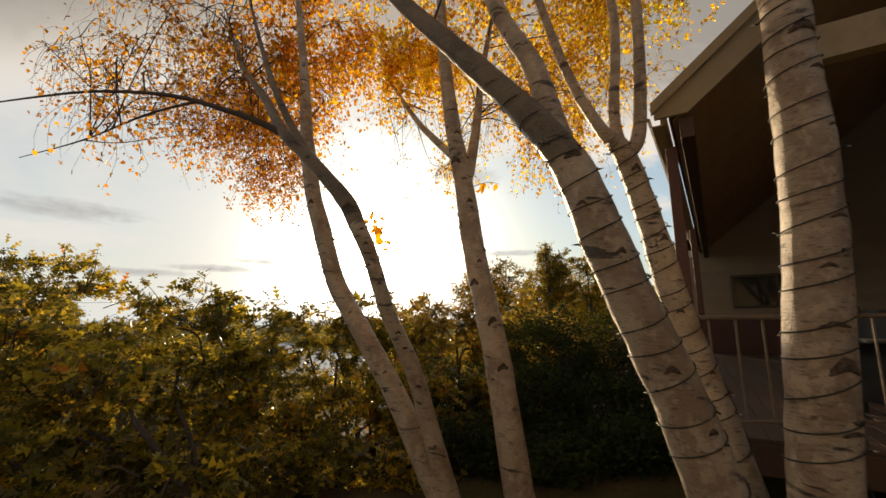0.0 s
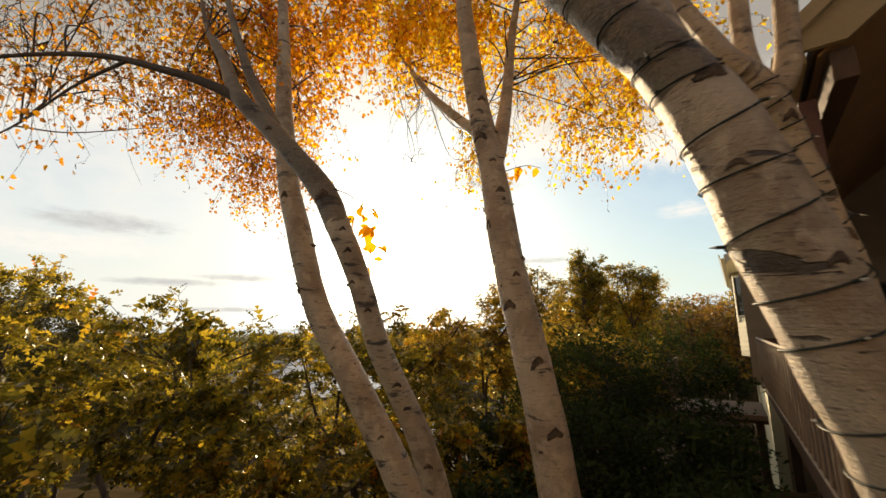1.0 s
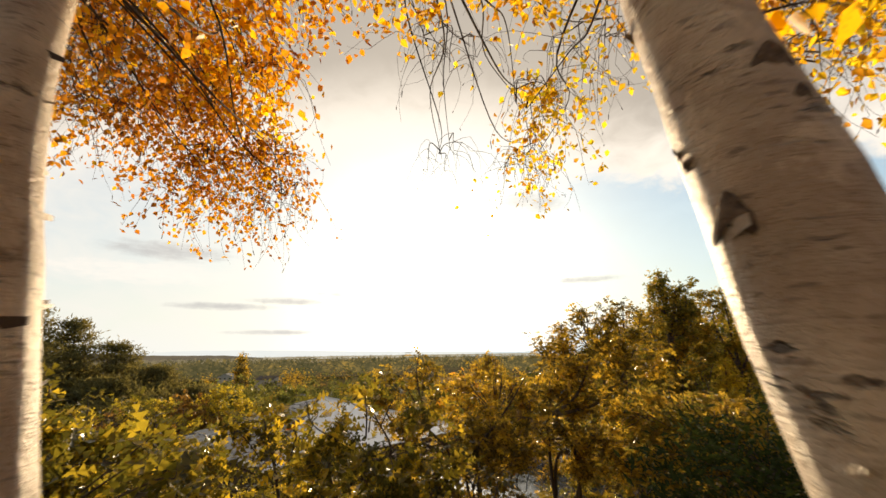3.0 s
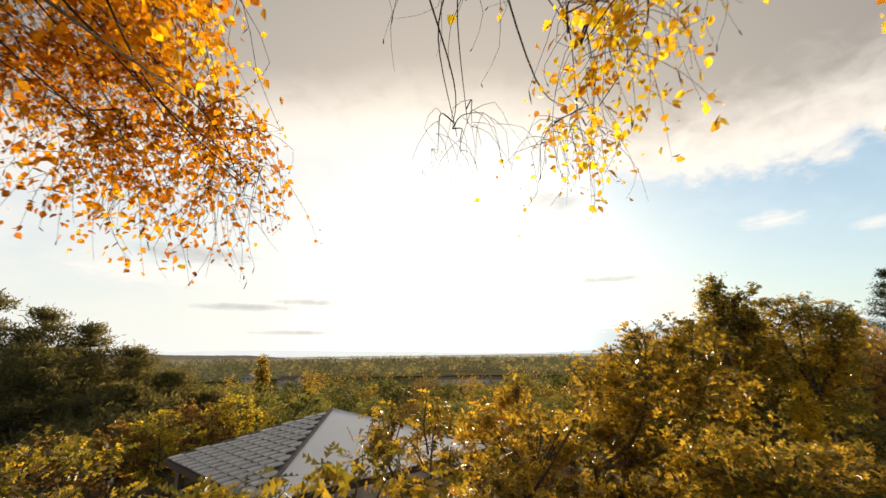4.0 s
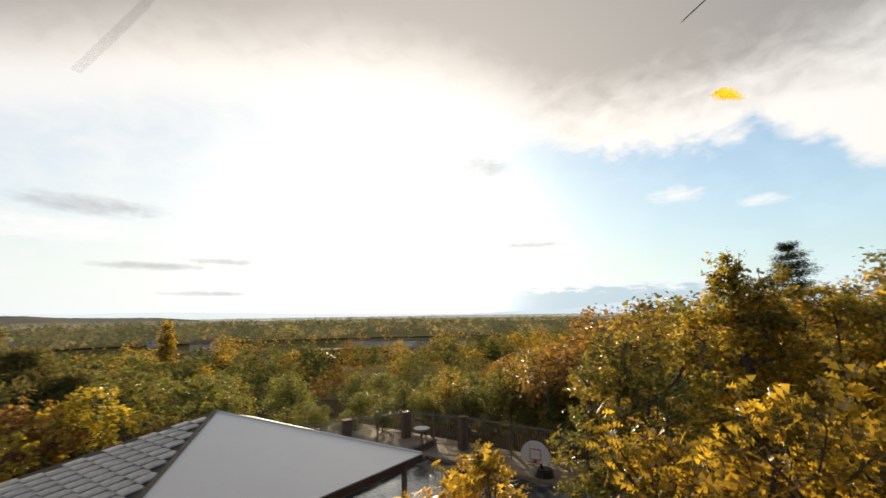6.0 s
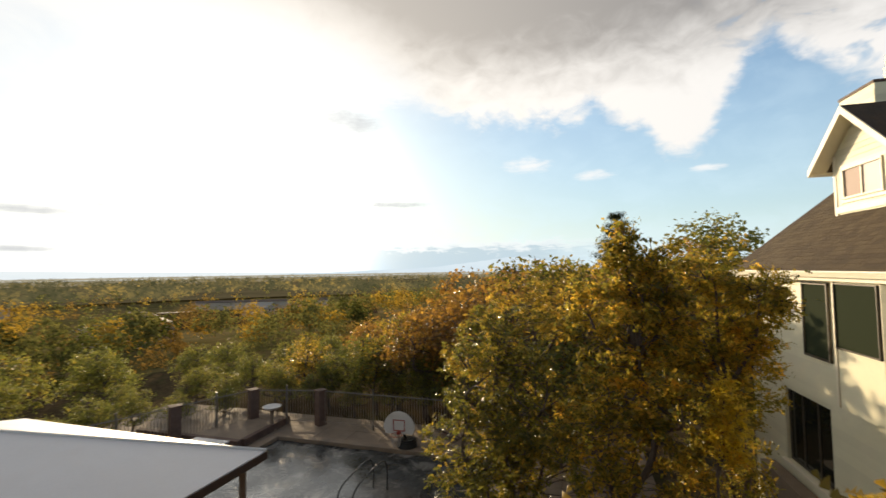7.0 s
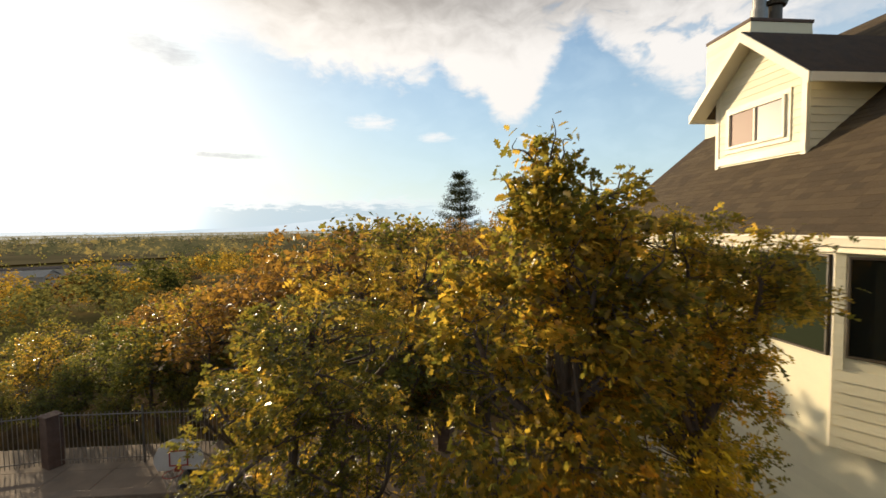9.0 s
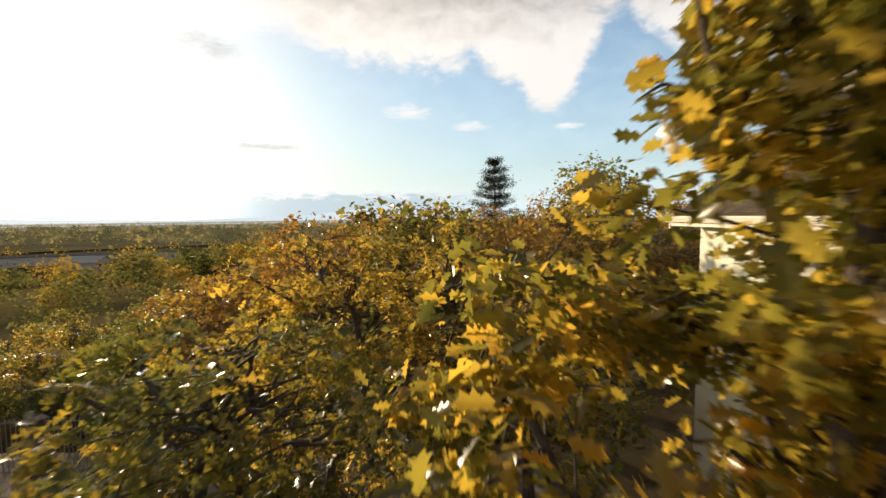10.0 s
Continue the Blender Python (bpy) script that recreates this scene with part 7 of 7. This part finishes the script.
# ---- valley woods, as stuff ----
def valley():
    def crowns(name, n, dmin, dmax, az1, az2, mat, hmin, hmax, per, size, seed, label, leaf=1.0, cap=0.0):
        rr = np.random.default_rng(seed)
        d = np.exp(rr.uniform(np.log(dmin), np.log(dmax), n))
        a = np.radians(rr.uniform(az1, az2, n))
        x, y = np.sin(a) * d, np.cos(a) * d + 10
        z = ground_z(x, y)
        h = rr.uniform(hmin, hmax, n) * (1 + np.minimum(d, 600) / 1200)
        keep = (y - 0.55 * x > 44) & ~((np.abs(x + 3) < 22) & (y < 46)) & (z + h < 7.3 - cap - np.minimum(0.013 * d, 8.5) - np.where(x > 0, 1.5, 0)) & ~((a > -0.36) & (a < 0.13) & (d > 232) & (d < 350)) & ((d < 150) | (np.sin(x * 0.031 + 0.9 * np.sin(y * 0.013)) + np.sin(y * 0.024 + x * 0.009) > -0.45))
        x, y, z, d, h = x[keep], y[keep], z[keep], d[keep], h[keep]
        where = []
        for i in range(len(x)):
            k = max(14, int(per * min(1.0, 90 / d[i])))
            c = np.array([x[i], y[i], z[i] + h[i] * 0.55])
            sub = ball(rr, 9, c, np.array([0.34, 0.34, 0.30]) * h[i], 0.6)
            q = sub[rr.integers(0, 9, k)] + rr.normal(0, 1, (k, 3)) * 0.08 * h[i]
            where.append((q, max(size, 0.048 * h[i] * (1 if d[i] < 90 else 1.7 if d[i] < 180 else 2.3))))
        V, F = [], []
        o = 0
        for q, s in where:
            v, f = leaves(rr, q, s * 1.5 * leaf, KITE, 0.1)
            V.append(v)
            F.append(f + o)
            o += len(v)
        tagged(new(name, mesh_of(name, np.concatenate(V), np.concatenate(F), mat)), label, "woods", kind="stuff")
    crowns("valley_trees", 66, 62, 180, -75, 40, M_VGREEN, 8, 12, 520, 0.3, 1, "green tree crowns filling the valley", 0.6, 1.6)
    crowns("valley_trees", 24, 62, 180, -75, 40, M_VORANGE, 6, 10, 520, 0.3, 2, "rust-coloured tree crowns in the valley", 0.6, 1.6)
    crowns("valley_trees", 20, 65, 180, -75, 40, M_YELLOWTREE, 6, 10, 520, 0.3, 3, "yellow tree crowns in the valley", 0.6, 1.6)
    crowns("valley_trees", 36, 62, 180, -75, 40, M_VDARK, 8, 12, 420, 0.3, 4, "dark tree crowns in the valley", 0.65, 1.6)
    crowns("valley_trees", 26, 105, 270, -72, 34, M_YELLOWTREE, 9, 13, 1500, 0.3, 12, "tall golden cottonwood crowns in the valley", 0.33, 2.4)
    crowns("valley_trees", 16, 100, 250, -72, 34, M_VORANGE, 9, 13, 1500, 0.3, 13, "tall rust cottonwood crowns in the valley", 0.33, 2.4)
    crowns("valley_trees", 34, 95, 260, -72, 34, M_WOODGREEN, 9, 13, 1300, 0.3, 14, "tall fresh green crowns in the valley", 0.35, 2.2)
    crowns("valley_woods", 330, 130, 480, -75, 40, M_VGREEN, 8, 12, 150, 0.3, 7, "green woods on the valley floor", 0.62, 1.2)
    crowns("valley_woods", 250, 130, 480, -75, 40, M_VORANGE, 7, 11, 150, 0.3, 8, "rust and brown woods on the valley floor", 0.62, 1.2)
    crowns("valley_woods", 150, 130, 480, -75, 40, M_YELLOWTREE, 7, 10, 150, 0.3, 9, "yellow trees on the valley floor", 0.62, 1.2)
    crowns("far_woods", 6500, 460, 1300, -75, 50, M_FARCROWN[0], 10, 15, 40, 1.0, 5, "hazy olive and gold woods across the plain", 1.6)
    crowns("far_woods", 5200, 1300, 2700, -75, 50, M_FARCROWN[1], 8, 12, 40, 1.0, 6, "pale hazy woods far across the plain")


valley()


def fields():
    """A dark ploughed field and the pale road along its far side, on the valley floor."""
    for name, r1, r2, lift, mat, lab in (("field", 236, 338, 0.35, M_FIELD, "dark ploughed field among the valley trees"), ("road", 340, 346, 0.6, M_CONCRETE, "pale road beyond the ploughed field")):
        a = np.radians(np.linspace(-19, 7, 40))
        r = np.linspace(r1, r2, 12)[:, None] + 6 * np.sin(a * 9)[None]
        X, Y = np.sin(a)[None] * r, np.cos(a)[None] * r + 10
        V = np.stack([X, Y, ground_z(X, Y) + lift], -1)
        i = np.arange(11)[:, None] * 40 + np.arange(39)[None]
        Q = np.stack([i, i + 40, i + 41, i + 1], -1).reshape(-1, 4)
        tagged(new(name, mesh_of(name, V.reshape(-1, 3), Q, mat, True)), lab, name, kind="structure")


fields()


# ---- houses, sheds and a poplar in the valley ----
def far_house(x, y, turn, size, wall_h, roof_h, roof_mat, label):
    """A small gabled house seen far off: walls, roof with overhang, windows."""
    w, d = size
    z = float(ground_z(x, y)) + 2.5
    h = thing("valley_house", label, "house", pose(x, y, z, 0, 0, turn), group="valley houses")
    part("wall", box_bm(bmesh.new(), (w, d, wall_h + 3.0), (0, 0, wall_h / 2 - 1.5)), M_FARWALL, h)
    o = [(-w / 2 - 0.4, wall_h), (0, wall_h + roof_h), (w / 2 + 0.4, wall_h), (w / 2 + 0.4, wall_h + 0.2), (0, wall_h + roof_h + 0.25), (-w / 2 - 0.4, wall_h + 0.2)]
    prism("roof", o, d + 0.8, roof_mat, h, "", pose(0, -d / 2 - 0.4, 0))
    prism("gable", [(-w / 2, wall_h), (w / 2, wall_h), (0, wall_h + roof_h * 0.97)], d - 0.1, M_FARWALL, h, "", pose(0, -d / 2 + 0.05, 0))
    for k in range(max(1, int(w / 4))):
        wx = -w / 2 + (k + 0.5) * w / max(1, int(w / 4))
        part("window", box_bm(bmesh.new(), (1.3, 0.12, 1.1), (wx, -d / 2 - 0.02, wall_h * 0.55)), M_GLASS_DARK, h)


for row in ((-46, 152, 20, (9, 11), 3.2, 2.6, M_ROOFPALE, "small tan house with a steep pale gable among trees"), (-66, 172, 70, (8, 12), 2.6, 1.3, M_ROOFPALE, "low house with a sunlit pale roof among trees"),
            (-420, 423, 60, (40, 60), 5.0, 2.0, M_ROOFPALE, "long low building with a pale roof in the valley"), (-390, 470, 40, (26, 50), 5.0, 3.0, M_ROOFDARK, "long dark-roofed building in the valley"),
            (-150, 260, 35, (10, 14), 3.0, 2.4, M_ROOFDARK, "dark-roofed house in the valley"), (-190, 330, 80, (11, 16), 3.2, 2.6, M_ROOFDARK, "brown-roofed house between the trees"),
            (-90, 262, 15, (11, 15), 3.0, 2.5, M_ROOFDARK, "brown-roofed house beside yellow trees"), (-35, 290, 65, (12, 16), 3.0, 2.6, M_ROOFPALE, "pale-roofed house on the plain"),
            (-40, 345, 84, (9, 90), 3.0, 1.0, M_ROOFDARK, "long low dark building across the plain"),
            (-260, 380, 20, (12, 18), 3.2, 2.6, M_ROOFPALE, "pale-roofed house on the valley floor")):
    far_house(*row)


def poplar(x, y, height, seed):
    z = float(ground_z(x, y))
    bl = [((0, 0, height * k), (height * 0.085 * w, height * 0.085 * w, height * 0.13)) for k, w in ((0.22, 0.8), (0.4, 1.15), (0.58, 1.15), (0.74, 1.0), (0.88, 0.6))]
    broadleaf("poplar_tree", seed, "tall narrow yellow-green poplar in the valley", "poplar", (x, y, z), bl, 150, 26, 0.5, KITE, M_OAKGOLD, trunk_r=0.25, clump_r=1.0, droop=-0.3)


poplar(-73, 115, 18.0, 121)


# ---- shingles on the slope that faces the yard ----
def shingles():
    rng = np.random.default_rng(131)
    k = math.hypot(1, PITCH)
    up, out = np.array([0, -1 / k, PITCH / k]), np.array([0, PITCH / k, 1 / k])
    length = (EAVE_Y - RIDGE_Y) * k
    step = 0.145
    corner = np.array([(0, 0, 0), (1, 0, 0), (1, 1, 0), (0, 1, 0), (0, 0, 1), (1, 0, 1), (1, 1, 1), (0, 1, 1)], float)
    faces = np.array([(4, 5, 6, 7), (0, 1, 5, 4), (1, 2, 6, 5), (3, 0, 4, 7)])
    def tab(w, thick):
        c = corner * [w, step + 0.03, 0]
        lift = np.where(corner[:, 1] > 0.5, 0.001, 0.002) + corner[:, 2] * thick
        lift = np.where((corner[:, 1] > 0.5) & (corner[:, 2] > 0.5), 0.002, lift)
        return c[:, :1] * [1, 0, 0] + c[:, 1:2] * up + lift[:, None] * out
    kinds = [(w, mesh_of("shingle", tab(w - 0.003, th), faces, M_TAB)) for w, th in ((0.17, 0.004), (0.24, 0.007), (0.31, 0.003), (0.36, 0.005), (0.21, 0.003))]
    rest, count = [], 0
    for r in range(int(length / step)):
        base = np.array([0, EAVE_Y, EAVE_Z]) + up * (r * step - 0.01)
        x = -3.12 + rng.uniform(0, 0.2)
        while x < 6.55:
            at = base + [x, 0, 0] + rng.normal(0, 0.003) * up
            w, me = kinds[rng.integers(5)]
            if 2 <= r < 22 and -1.6 < x < 2.6 and count < 290:
                part_mesh("shingle", me, main_roof, m=main_roof.matrix_basis.inverted() @ Matrix.Translation(at))
                count += 1
            else:
                rest.append((tab(w - 0.003, rng.choice([0.003, 0.005, 0.007])) + at, faces))
            x += w
    v, f = join_arrays(rest)
    tagged(part_mesh("shingle_field", mesh_of("shingle_field", v, f, M_TAB), main_roof, "weathered brown asphalt shingles", main_roof.matrix_basis.inverted()), kind="stuff")


shingles()
